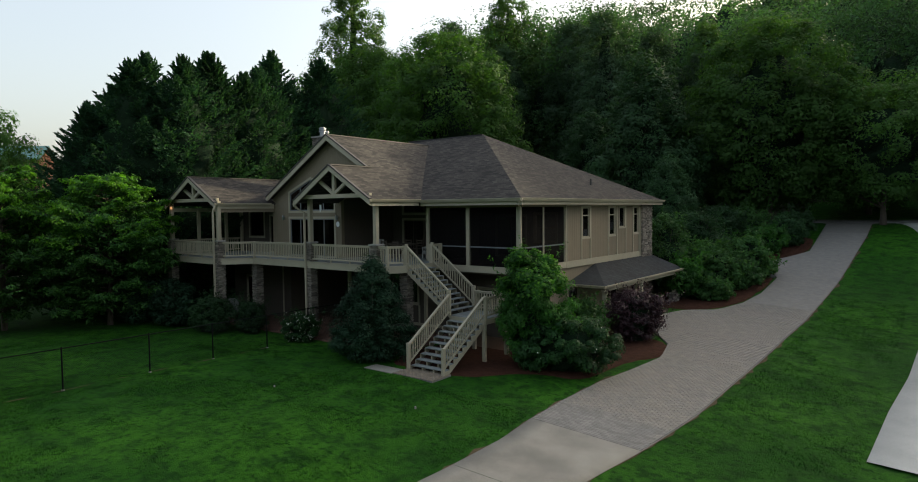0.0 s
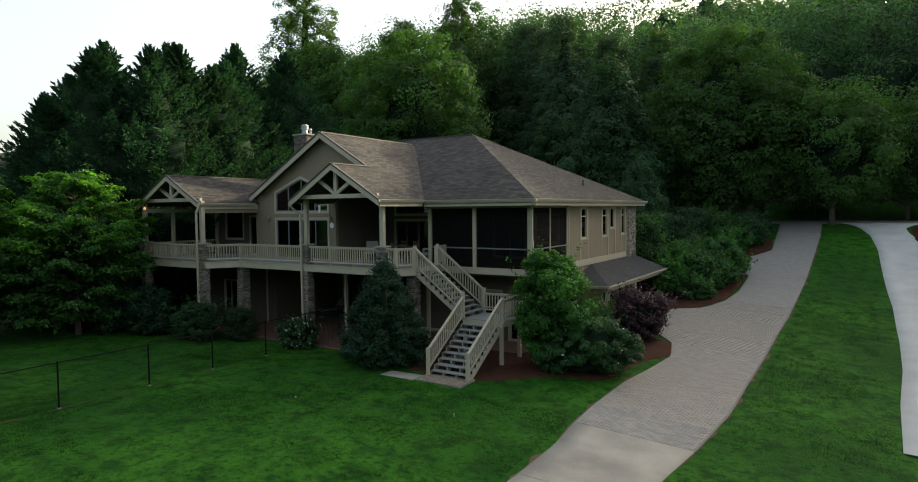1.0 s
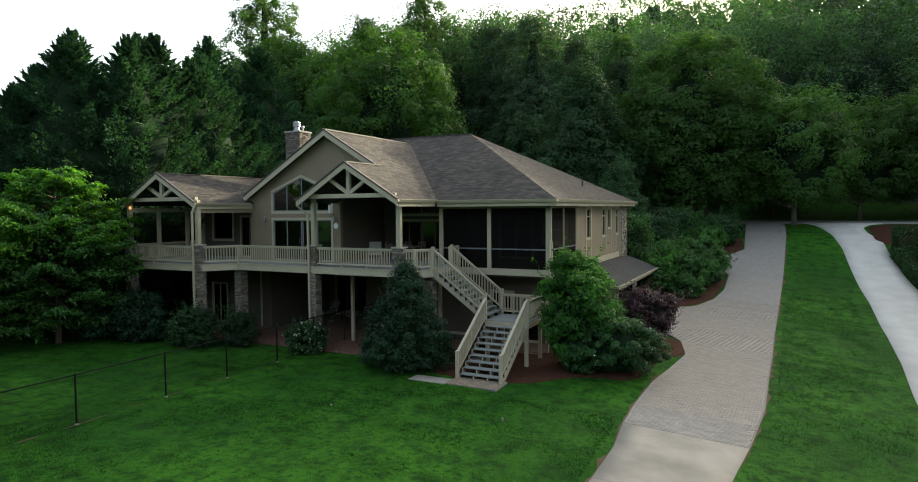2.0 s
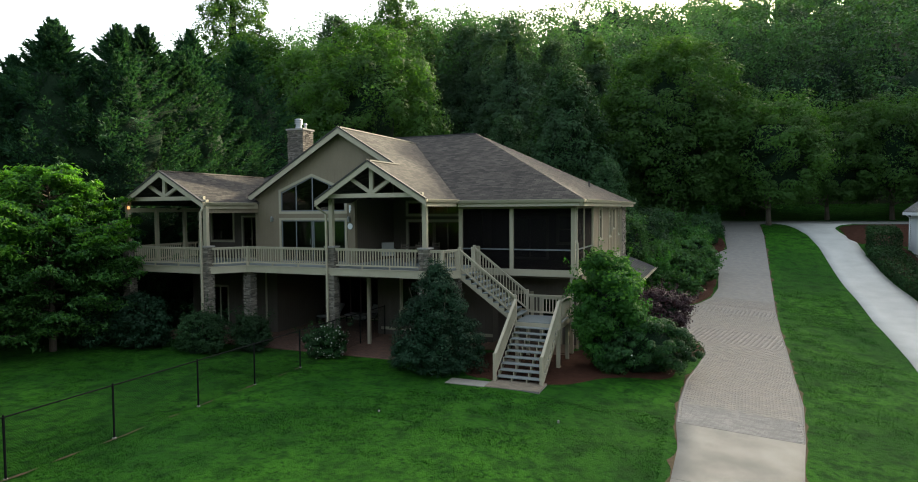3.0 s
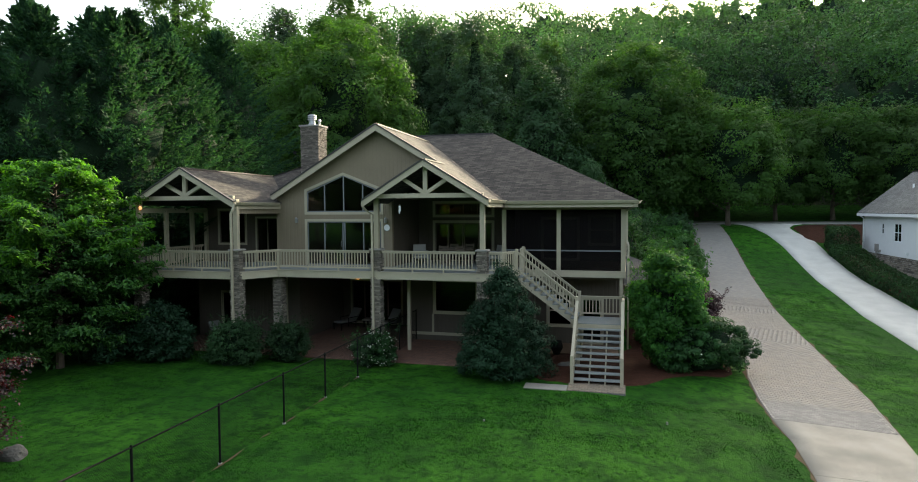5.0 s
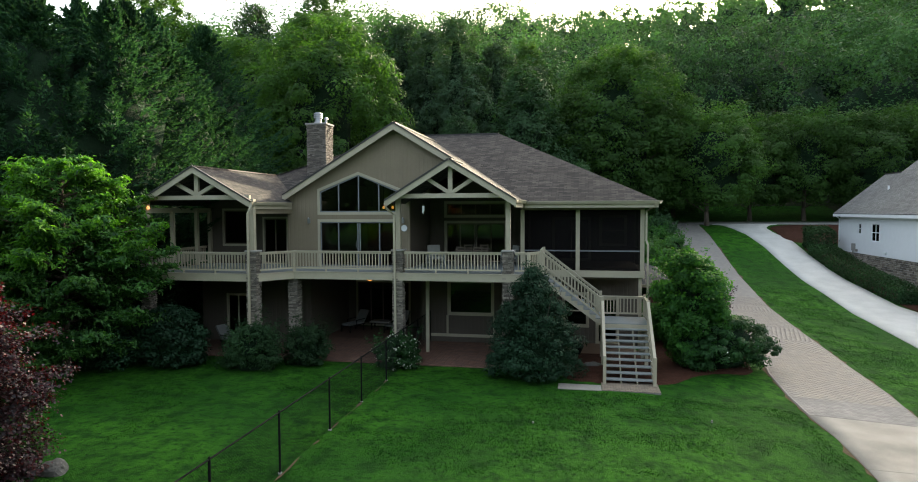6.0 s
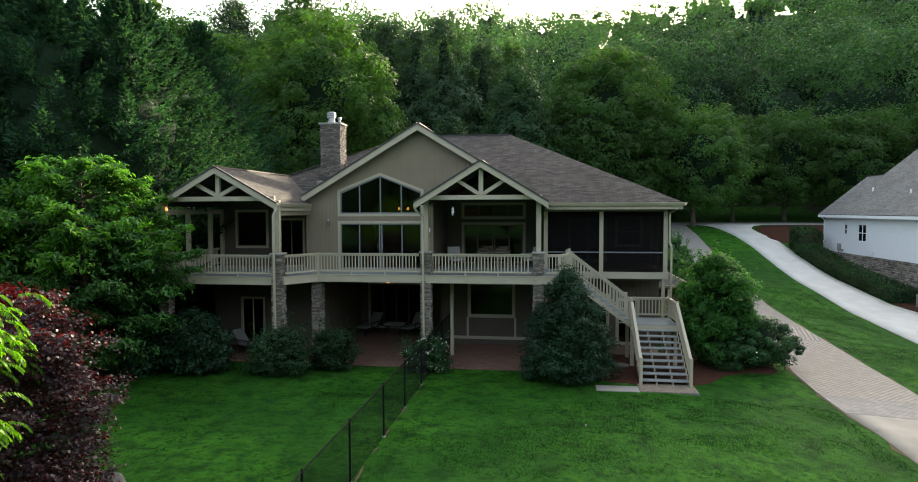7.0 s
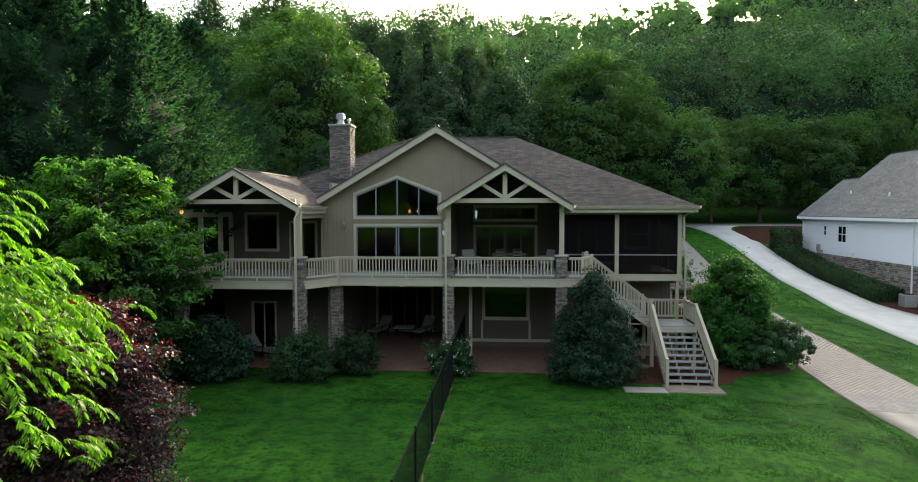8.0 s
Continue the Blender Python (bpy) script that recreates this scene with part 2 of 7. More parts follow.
M_DIRT = mat("dirt_edge", (0.085, 0.064, 0.038), 0.95, var=0.3, scale=3, fine=20, bump=0.6, dist=0.03, spec=0.1)
M_MULCH = mat("red_mulch", (0.05, 0.022, 0.014), 0.95, spec=0.1, var=0.5, scale=4, fine=22, bump=1.0, dist=0.05)
M_BRICKP = island_mat("brick_paving", (0.15, 0.078, 0.05), (0.1, 0.055, 0.038), 0.85, 0.25, 0.01, 40)
M_BARK = mat("bark", (0.07, 0.055, 0.042), 0.95, var=0.35, scale=3, fine=18, bump=0.9, dist=0.04, stretch=(1, 1, 0.25))
M_LAMP = lamp_mat("warm_lamp_glass", (1.0, 0.36, 0.06), 0.4)
M_WHITE = mat("white_lap_siding_paint", (0.72, 0.74, 0.76), 0.6, var=0.04)
M_GREYROOF = shingle_mat("grey_shingles", (0.15, 0.155, 0.152), (0.1, 0.105, 0.104))
L_DECID = leaf_mat("leaf_mid_green", (0.032, 0.082, 0.024), (0.044, 0.105, 0.028), 0.42, 0.65, 0.2)
L_MAPLE = leaf_mat("leaf_maple", (0.036, 0.088, 0.02), (0.05, 0.112, 0.023), 0.52, 0.65, 0.2)
L_POPLAR = leaf_mat("leaf_poplar", (0.042, 0.095, 0.024), (0.065, 0.13, 0.03), 0.45, 0.6, 0.25)
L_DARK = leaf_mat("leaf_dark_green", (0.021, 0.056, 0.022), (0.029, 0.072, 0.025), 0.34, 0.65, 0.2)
L_CONIFER = leaf_mat("leaf_conifer", (0.011, 0.035, 0.021), (0.029, 0.074, 0.034), 0.34, 0.8, 0.12)
L_HILL = leaf_mat("leaf_hillside", (0.034, 0.082, 0.034), (0.048, 0.108, 0.042), 0.42, 0.65, 0.2)
L_PINE = leaf_mat("leaf_pine", (0.028, 0.06, 0.03), (0.039, 0.078, 0.037), 0.34, 0.65, 0.2)
# near-black crown core that paints in the shade between the leaves
M_SHADECORE = mat("shaded_crown_core", (0.009, 0.022, 0.01), 0.95, var=0.4, scale=4, fine=20, bump=0.8, dist=0.1, spec=0.1)
L_BRIGHT = leaf_mat("leaf_bright_green", (0.06, 0.165, 0.006), (0.12, 0.27, 0.01), 0.52, 0.55, 0.2)
L_DOG = leaf_mat("leaf_dogwood", (0.014, 0.056, 0.016), (0.072, 0.185, 0.036), 0.42, 0.55, 0.3)
L_HOLLY = leaf_mat("leaf_holly", (0.009, 0.032, 0.015), (0.016, 0.048, 0.021), 0.12, 0.6, 0.16)
L_RED = leaf_mat("leaf_red_purple", (0.013, 0.012, 0.015), (0.036, 0.012, 0.014), 0.33, 0.4, 0.3, (4.6, 0.55, 0.55))
L_PURPLE = leaf_mat("leaf_purple", (0.022, 0.01, 0.014), (0.045, 0.016, 0.022), 0.2, tip=(1.5, 0.8, 0.9))
L_FLOWER = leaf_mat("petal_cream", (0.5, 0.52, 0.42), (0.65, 0.65, 0.55), 0.3, tip=(1, 1, 1))
L_BORDER = leaf_mat("leaf_border_shrub", (0.03, 0.085, 0.025), (0.055, 0.13, 0.035), 0.4, 0.6, 0.2)
# light leaves: new growth on the round shrub, painted sun on the dogwoods
L_TIP = leaf_mat("leaf_young_and_sunlit", (0.05, 0.16, 0.014), (0.09, 0.23, 0.02), 0.45, 0.6, 0.2)
L_SHRUB = leaf_mat("leaf_shrub", (0.013, 0.047, 0.014), (0.026, 0.075, 0.019), 0.28, 0.55, 0.22)
L_LIME = leaf_mat("leaf_round_shrub", (0.02, 0.082, 0.015), (0.048, 0.148, 0.021), 0.44, 0.6, 0.25)


# ---- building helpers ----
def thing(name, loc, label, category, group="", kind=""):
    ob = new(name)
    ob.location = loc
    return tagged(ob, label, category, group, kind)


def finish(me, material):
    for m in (material if isinstance(material, (list, tuple)) else [material]):
        me.materials.append(m)
    return me


def part(name, bm, material, parent=None, label=""):
    """Links a bmesh in world coordinates as one mesh under parent."""
    me = bpy.data.meshes.new(name)
    bmesh.ops.recalc_face_normals(bm, faces=bm.faces)
    bm.to_mesh(me)
    bm.free()
    finish(me, material)
    return attach(name, me, parent, label)


def base_of(ob):
    v = Vector((0, 0, 0))
    while ob is not None:
        v += ob.location
        ob = ob.parent
    return v


def attach(name, me, parent=None, label=""):
    ob = new(name, me)
    if parent is not None:
        me.transform(Matrix.Translation(-base_of(parent)))
        ob.parent = parent
    if label:
        ob["label"] = label
    return ob


def share(name, me, parent, m, label=""):
    """A child that uses the mesh me, placed in the world by m."""
    ob = new(name, me)
    ob.parent = parent
    ob.matrix_basis = Matrix.Translation(-base_of(parent)) @ m
    if label:
        ob["label"] = label
    return ob


def raw_mesh(name, verts, faces, material, second=0):
    """A mesh from arrays; the last `second` faces take the second material."""
    me = bpy.data.meshes.new(name)
    verts, faces = np.asarray(verts, np.float32), np.asarray(faces, np.int32)
    k = faces.shape[1]
    me.vertices.add(len(verts))
    me.vertices.foreach_set("co", verts.ravel())
    me.loops.add(faces.size)
    me.loops.foreach_set("vertex_index", faces.ravel())
    me.polygons.add(len(faces))
    me.polygons.foreach_set("loop_start", np.arange(0, faces.size, k, dtype=np.int32))
    me.polygons.foreach_set("loop_total", np.full(len(faces), k, np.int32))
    if second:
        kind = np.zeros(len(faces), np.int32)
        kind[-second:] = 1
        me.polygons.foreach_set("material_index", kind)
    me.update(calc_edges=True)
    me.validate()
    return finish(me, material)


def box(bm, x0, x1, y0, y1, z0, z1, bevel=0.0):
    vs = [bm.verts.new((x, y, z)) for x in (x0, x1) for y in (y0, y1) for z in (z0, z1)]
    fs = [bm.faces.new([vs[i] for i in q]) for q in ((0, 1, 3, 2), (4, 6, 7, 5), (0, 4, 5, 1), (2, 3, 7, 6), (0, 2, 6, 4), (1, 5, 7, 3))]
    if bevel:
        bmesh.ops.bevel(bm, geom=list({e for f in fs for e in f.edges}), offset=bevel, segments=1, affect="EDGES")
    return bm


def beam(bm, p, q, w, h, up=(0, 0, 1)):
    """A bar from p to q, w wide and h high across."""
    p, q, up = Vector(p), Vector(q), Vector(up)
    d = (q - p).normalized()
    if abs(d.dot(up)) > 0.99:
        up = Vector((0, 1, 0))
    s = d.cross(up).normalized()
    u = s.cross(d).normalized()
    vs = [bm.verts.new(e + s * a * w / 2 + u * b * h / 2) for e in (p, q) for a, b in ((-1, -1), (1, -1), (1, 1), (-1, 1))]
    for f in ((3, 2, 1, 0), (4, 5, 6, 7), (0, 1, 5, 4), (1, 2, 6, 5), (2, 3, 7, 6), (3, 0, 4, 7)):
        bm.faces.new([vs[i] for i in f])
    return bm


def bar(name, p, q, w, h, material, parent, label="", up=(0, 0, 1)):
    return part(name, beam(bmesh.new(), p, q, w, h, up), material, parent, label)


def block(name, x0, x1, y0, y1, z0, z1, material, parent, label="", bevel=0.0):
    return part(name, box(bmesh.new(), x0, x1, y0, y1, z0, z1, bevel), material, parent, label)


def tube(bm, pts, r, sides=8):
    """A round pipe through pts; r is one radius or one for each point."""
    pts = [Vector(p) for p in pts]
    rs = r if isinstance(r, (list, tuple)) else [r] * len(pts)
    rings = []
    for i, p in enumerate(pts):
        d = (pts[min(i + 1, len(pts) - 1)] - pts[max(i - 1, 0)]).normalized()
        a = d.orthogonal().normalized() if abs(d.z) > 0.9 else d.cross(Vector((0, 0, 1))).normalized()
        b = d.cross(a)
        rings.append([bm.verts.new(p + (a * math.cos(k * 2 * math.pi / sides) + b * math.sin(k * 2 * math.pi / sides)) * rs[i]) for k in range(sides)])
    for u, v in zip(rings, rings[1:]):
        for k in range(sides):
            bm.faces.new((u[k], u[(k + 1) % sides], v[(k + 1) % sides], v[k]))
    bm.faces.new(rings[0][::-1]), bm.faces.new(rings[-1])
    return bm


def panel(outline, holes, to3, depth):
    """A flat panel of an outline with holes (2D), set into the world by to3 and given a depth (a vector)."""
    bm = bmesh.new()
    edges = []
    for ring in [outline, *holes]:
        vs = [bm.verts.new(to3(*p)) for p in ring]
        edges += [bm.edges.new((vs[i], vs[(i + 1) % len(vs)])) for i in range(len(vs))]
    bmesh.ops.triangle_fill(bm, edges=edges, use_beauty=True)
    ret = bmesh.ops.extrude_face_region(bm, geom=bm.faces[:])
    bmesh.ops.translate(bm, vec=depth, verts=[v for v in ret["geom"] if isinstance(v, bmesh.types.BMVert)])
    return bm


def rect(a, b, c, d):
    """Outline from u a to b and z c to d."""
    return [(a, c), (b, c), (b, d), (a, d)]


def slab(name, poly, thick, material, parent, label=""):
    """A roof plane: a flat polygon of world points, thickened downwards, with shingle coordinates along the slope."""
    bm = bmesh.new()
    top = bm.faces.new([bm.verts.new(p) for p in poly])
    top.normal_update()
    if top.normal.z < 0:
        top.normal_flip()
    nrm = top.normal.copy()
    across = Vector((0, 0, 1)).cross(nrm).normalized()
    upslope = nrm.cross(across)
    ret = bmesh.ops.extrude_face_region(bm, geom=[top])
    bmesh.ops.translate(bm, vec=nrm * -thick, verts=[v for v in ret["geom"] if isinstance(v, bmesh.types.BMVert)])
    bmesh.ops.recalc_face_normals(bm, faces=bm.faces)
    lay = bm.loops.layers.uv.new("UVMap")
    for f in bm.faces:
        for lo in f.loops:
            lo[lay].uv = (lo.vert.co.dot(across), lo.vert.co.dot(upslope))
    me = bpy.data.meshes.new(name)
    bm.to_mesh(me)
    bm.free()
    finish(me, material)
    return attach(name, me, parent, label)


def stone_veneer(name, x0, x1, y0, y1, z0, z1, material, parent, seed, course=0.09, length=0.3, sides="fblr", label=""):
    """Stacked ledge stones round a pier: uneven blocks in courses over a core."""
    rng = np.random.RandomState(seed)
    bm = bmesh.new()
    box(bm, x0 + 0.035, x1 - 0.035, y0 + 0.035, y1 - 0.035, z0, z1)
    z = z0
    while z < z1 - 0.02:
        h = min(course * rng.uniform(0.6, 1.35), z1 - z)
        for side in sides:
            a, b = (x0, x1) if side in "fb" else (y0, y1)
            u = a - rng.uniform(0, 0.02)
            while u < b - 0.02:
                w = min(length * rng.uniform(0.5, 1.5), b - u + 0.01)
                if b - u - w < 0.08:
                    w = b - u + rng.uniform(0, 0.02)
                o = rng.uniform(-0.022, 0.04)
                g = 0.009
                if side == "f":
                    box(bm, u + g, u + w - g, y0 - o, y0 + 0.06, z + g, z + h - g)
                elif side == "b":
                    box(bm, u + g, u + w - g, y1 - 0.06, y1 + o, z + g, z + h - g)
                elif side == "l":
                    box(bm, x0 - o, x0 + 0.06, u + g, u + w - g, z + g, z + h - g)
                else:
                    box(bm, x1 - 0.06, x1 + o, u + g, u + w - g, z + g, z + h - g)
                u += w
        z += h
    return part(name, bm, material, parent, label)


# ---- the lie of the land ----
GY = (-300, -60, 0, 12, 17, 24, 31, 38, 47, 56, 66, 76, 90, 120, 180, 260, 400, 900)
GZ = (-3, -1.6, -0.75, -0.45, -0.3, -0.08, 0.2, 0.55, 1.65, 3.15, 4.7, 5.2, 8.0, 20, 48, 75, 90, 95)


def smooth(a, b, v):
    t = np.clip((v - a) / (b - a), 0, 1)
    return t * t * (3 - 2 * t)


def ground_z(x, y):
    x, y = np.asarray(x, float), np.asarray(y, float)
    z = np.interp(y, GY, GZ)
    lawn = np.clip((-11 - x) / 5, 0, 1) * np.clip((30 - y) / 8, 0, 1)
    z = z * (1 - lawn)
    left = smooth(-30, -46, x) * smooth(15, 45, y)
    z = z + left * 1.0
    far = smooth(75, 110, y)
    ridge = 0.78 + 0.28 * smooth(-70, 50, x) + 0.3 * smooth(70, 180, x)
    z = np.where(y > 75, 5.2 + (z - 5.2) * (1 + far * (ridge - 1)), z)
    right = smooth(14, 60, x) * smooth(50, 90, y)
    dip = 0.068 * np.clip(x + 11.5, 0, 11) * smooth(6, 19, y) * smooth(66, 46, y)  # the land falls gently towards the neighbour
    return z + right * 3 - dip


# ---- leaves ----
def leaf_quads(pts, nrm, size, rng, slim=0.5, droop=0.0):
    """A four-cornered pointed leaf at each point, facing roughly along nrm."""
    n = len(pts)
    a = rng.normal(size=(n, 3))
    a[:, 2] -= droop * 2
    a -= nrm * np.sum(a * nrm, 1)[:, None]
    a /= np.linalg.norm(a, axis=1)[:, None] + 1e-9
    b = np.cross(nrm, a)
    s = size * rng.uniform(0.65, 1.35, n)[:, None]
    fold = nrm * s * 0.12
    v = np.empty((n, 4, 3))
    v[:, 0], v[:, 2] = pts - a * s * 0.5, pts + a * s * 0.5 - fold
    v[:, 1], v[:, 3] = pts + b * s * slim * 0.5 + fold, pts - b * s * slim * 0.5 + fold
    return v.reshape(-1, 3), np.arange(n * 4).reshape(-1, 4)


def leaf_tris(pts, nrm, size, rng, slim=0.6):
    """A three-cornered leaf at each point, for foliage farther off."""
    n = len(pts)
    a = rng.normal(size=(n, 3))
    a -= nrm * np.sum(a * nrm, 1)[:, None]
    a /= np.linalg.norm(a, axis=1)[:, None] + 1e-9
    b = np.cross(nrm, a)
    s = size * rng.uniform(0.65, 1.35, n)[:, None]
    v = np.stack([pts - a * s * 0.4 + b * s * slim * 0.5, pts - a * s * 0.4 - b * s * slim * 0.5, pts + a * s * 0.6], 1)
    return v.reshape(-1, 3), np.arange(n * 3).reshape(-1, 3)


BALL = bmesh.new()
bmesh.ops.create_icosphere(BALL, subdivisions=2, radius=1.0)
BALL_V = np.array([v.co[:] for v in BALL.verts])
BALL_F = np.array([[v.index for v in f.verts] for f in BALL.faces])
BALL.free()


def inner_mass(profile, height, low, radius, share_, rng, rings=9, sides=12):
    """Knobbly core of a crown, well inside its leaves; its dark colour paints the shade there."""
    V = []
    for i in range(rings + 1):
        t = 0.03 + 0.9 * i / rings
        for k in range(sides):
            a = 2 * math.pi * (k + 0.5 * (i % 2)) / sides
            r = radius * profile(t) * share_ * rng.uniform(0.6, 1.1)
            V.append((r * math.cos(a), r * math.sin(a), low + (height - low) * (t + rng.normal() * 0.012)))
    F = []
    for i in range(rings):
        for k in range(sides):
            p, q = i * sides + k, i * sides + (k + 1) % sides
            F += [(p, q, q + sides), (p, q + sides, p + sides)]
    return np.array(V), np.array(F)


def joined(*meshes):
    V, F, k = [], [], 0
    for v, f in meshes:
        V.append(v)
        F.append(f + k)
        k += len(v)
    return np.concatenate(V), np.concatenate(F)


def unit(v):
    return v / (np.linalg.norm(v, axis=1)[:, None] + 1e-9)


def clump_points(centres, radii, per, rng, flat=0.8, up=0.35):
    """Points and facings of leaves spread through clumps."""
    k = len(centres)
    d = unit(rng.normal(size=(k * per, 3)) + np.array([0, 0, 0.45]))
    r = rng.uniform(0.3, 1.0, k * per) ** 0.5
    c = np.repeat(centres, per, 0)
    rr = np.repeat(radii, per)
    off = d * (r * rr)[:, None]
    off[:, 2] *= flat
    nrm = unit(d * 1.25 + rng.normal(size=d.shape) * 0.28 + np.array([0, 0, up]))
    return c + off, nrm


def crown_centres(rng, count, height, low, radius, profile, lump=0.25, fill=0.25):
    """Clump centres on and in a crown whose radius at each height follows profile(0 to 1)."""
    t = rng.uniform(0, 1, count * 4)
    w = np.array([profile(v) for v in t])
    t = t[rng.uniform(0, 1, count * 4) < np.clip(w + 0.1, 0, 1)][:count]
    w = np.array([profile(v) for v in t])
    ang = rng.uniform(0, 2 * math.pi, len(t))
    ph = rng.uniform(0, 6.28, 6)
    bulge = 1 + lump * (np.sin(ang * 2 + ph[0] + t * 5) * 0.5 + np.sin(ang * 3 + ph[1] - t * 9) * 0.4 + np.sin(ang * 5 + ph[2] + t * 14) * 0.3)
    rad = np.where(rng.uniform(0, 1, len(t)) < fill, rng.uniform(0.2, 0.8, len(t)), rng.uniform(0.78, 1.1, len(t)))
    r = radius * w * bulge * rad
    return np.stack([r * np.cos(ang), r * np.sin(ang), low + (height - low) * t], 1)


def limb_mesh(name, rng, height, low, radius, trunk, limbs=9, top=0.75, lean=0.0):
    bm = bmesh.new()
    n = 7
    pts = [(lean * (i / n) ** 2 * height + rng.normal() * 0.04 * height / 10, rng.normal() * 0.04 * height / 10, height * top * i / n - (0.4 if i == 0 else 0)) for i in range(n + 1)]
    tube(bm, pts, [trunk * (1.25 if i == 0 else 1) * (1 - 0.85 * i / n) for i in range(n + 1)], 7)
    for k in range(limbs):
        t = rng.uniform(max(low / height, 0.12), top * 0.95)
        i = min(int(t / top * n), n)
        a = rng.uniform(0, 6.28)
        p = Vector(pts[i])
        ln = radius * rng.uniform(0.45, 0.75) * (1.1 - t * 0.7)
        q = p + Vector((math.cos(a) * ln * 0.5, math.sin(a) * ln * 0.5, ln * 0.3))
        e = p + Vector((math.cos(a + 0.2) * ln, math.sin(a + 0.2) * ln, ln * 0.75))
        r0 = trunk * 0.45 * (1.1 - t)
        tube(bm, [p, q, e], [r0, r0 * 0.6, r0 * 0.15], 5)
    me = bpy.data.meshes.new(name)
    bm.to_mesh(me)
    bm.free()
    return finish(me, M_BARK)


def tree(name, loc, label, category, seed, height, low, radius, profile, material, clumps, per, clump_r, leaf, trunk, slim=0.5, limbs=9, lump=0.25, fill=0.25, flat=0.8, droop=0.0, group="", up=0.35, turn=0, fine=True, core=0.6):
    rng = np.random.RandomState(seed)
    t = thing(name, loc, label, category, group)
    tr = new("trunk", limb_mesh("trunk", rng, height, low, radius, trunk, limbs))
    tr.parent = t
    c = crown_centres(rng, clumps, height - clump_r * 0.5, low, radius - clump_r * 0.4, profile, lump, fill)
    p, nr = clump_points(c, clump_r * rng.uniform(0.6, 1.3, len(c)), per, rng, flat, up)
    nr = unit(nr + 0.55 * unit(p - np.array([0, 0, low + (height - low) * 0.4])))
    if fine:
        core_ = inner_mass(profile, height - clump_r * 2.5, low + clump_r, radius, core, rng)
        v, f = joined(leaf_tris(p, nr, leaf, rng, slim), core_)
        me = raw_mesh("crown", v, f, [material, M_SHADECORE], len(core_[1]))
    else:
        me = raw_mesh("crown", *leaf_quads(p, nr, leaf, rng, slim, droop), material)
    cr = new("crown", me)
    cr.parent = t
    t.rotation_euler[2] = turn
    return t


def shrub(name, loc, label, category, seed, size, material, count, leaf, slim=0.55, profile=None, inner=0.25, droop=0.0, group="", accents=None, lump=0.32, shoots=0, clumps=0, swell=1.0, above=0.0):
    """A low bush: stems and a body of many leaves; size is (radius x, radius y, height)."""
    rng = np.random.RandomState(seed)
    t = thing(name, loc, label, category, group)
    bm = bmesh.new()
    for k in range(7):
        a = k * 0.9 + rng.uniform(0, 0.5)
        tube(bm, [(0.06 * math.cos(a), 0.06 * math.sin(a), -0.1), (size[0] * 0.3 * math.cos(a), size[1] * 0.3 * math.sin(a), size[2] * 0.4), (size[0] * 0.55 * math.cos(a), size[1] * 0.55 * math.sin(a), size[2] * 0.75)], [0.03, 0.02, 0.008], 5)
    me = bpy.data.meshes.new("stems")
    bm.to_mesh(me)
    bm.free()
    st = new("stems", finish(me, M_BARK))
    st.parent = t
    profile = profile or (lambda v: math.sqrt(max(0.0, 1 - (2 * v - 0.8) ** 2 / 1.45)))
    k = clumps or max(count // 40, 20)
    cr = 0.16 * (size[0] + size[2]) * 0.62 * swell
    c = crown_centres(rng, k, 1.0, 0.02, 1.0, profile, lump, inner)
    c[:, 0] *= size[0] - cr * 0.55
    c[:, 1] *= size[1] - cr * 0.55
    c[:, 2] = cr * 0.3 + c[:, 2] * (size[2] - cr * 0.9)
    p, nr = clump_points(c, cr * rng.uniform(0.4, 1.3, len(c)), max(70, count * 7 // (4 * k)), rng, 0.7, 0.4)
    tops = c[c[:, 2] > size[2] * 0.35]
    for k in range(shoots):
        b = tops[rng.randint(len(tops))]
        d = np.array([b[0] / size[0] * 0.7, b[1] / size[1] * 0.7, 0.9]) + rng.normal(size=3) * 0.25
        u = np.linspace(0.1, 1, 20)
        q = b + d * (u * (cr + rng.uniform(0.15, 0.5)))[:, None] + rng.normal(size=(20, 3)) * leaf * 0.45
        p, nr = np.concatenate([p, q]), np.concatenate([nr, unit(rng.normal(size=(20, 3)) + np.array([0, 0, 0.5]))])
    p[:, 2] = np.maximum(p[:, 2], 0.03)
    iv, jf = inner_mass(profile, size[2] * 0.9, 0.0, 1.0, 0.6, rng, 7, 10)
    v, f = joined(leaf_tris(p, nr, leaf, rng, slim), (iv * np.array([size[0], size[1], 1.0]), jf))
    cro = new("foliage", raw_mesh("foliage", v, f, [material, M_SHADECORE], len(jf)))
    cro.parent = t
    if accents:
        m, n, s, what = accents
        i = rng.choice(np.flatnonzero(p[:, 2] >= size[2] * above), n, False)
        out = unit(p[i] - np.array([0, 0, size[2] * 0.4]))
        v, f = leaf_quads(p[i] + out * 0.1, unit(out + rng.normal(size=out.shape) * 0.3), s, rng, 0.9)
        fl = new(what, raw_mesh(what, v, f, m))
        fl.parent = t
    return t


# ---- ground and drives ----
def grid_line(parts):
    out = []
    for a, b, n in parts:
        out += list(np.linspace(a, b, n, endpoint=False))
    return np.array(out + [parts[-1][1]])


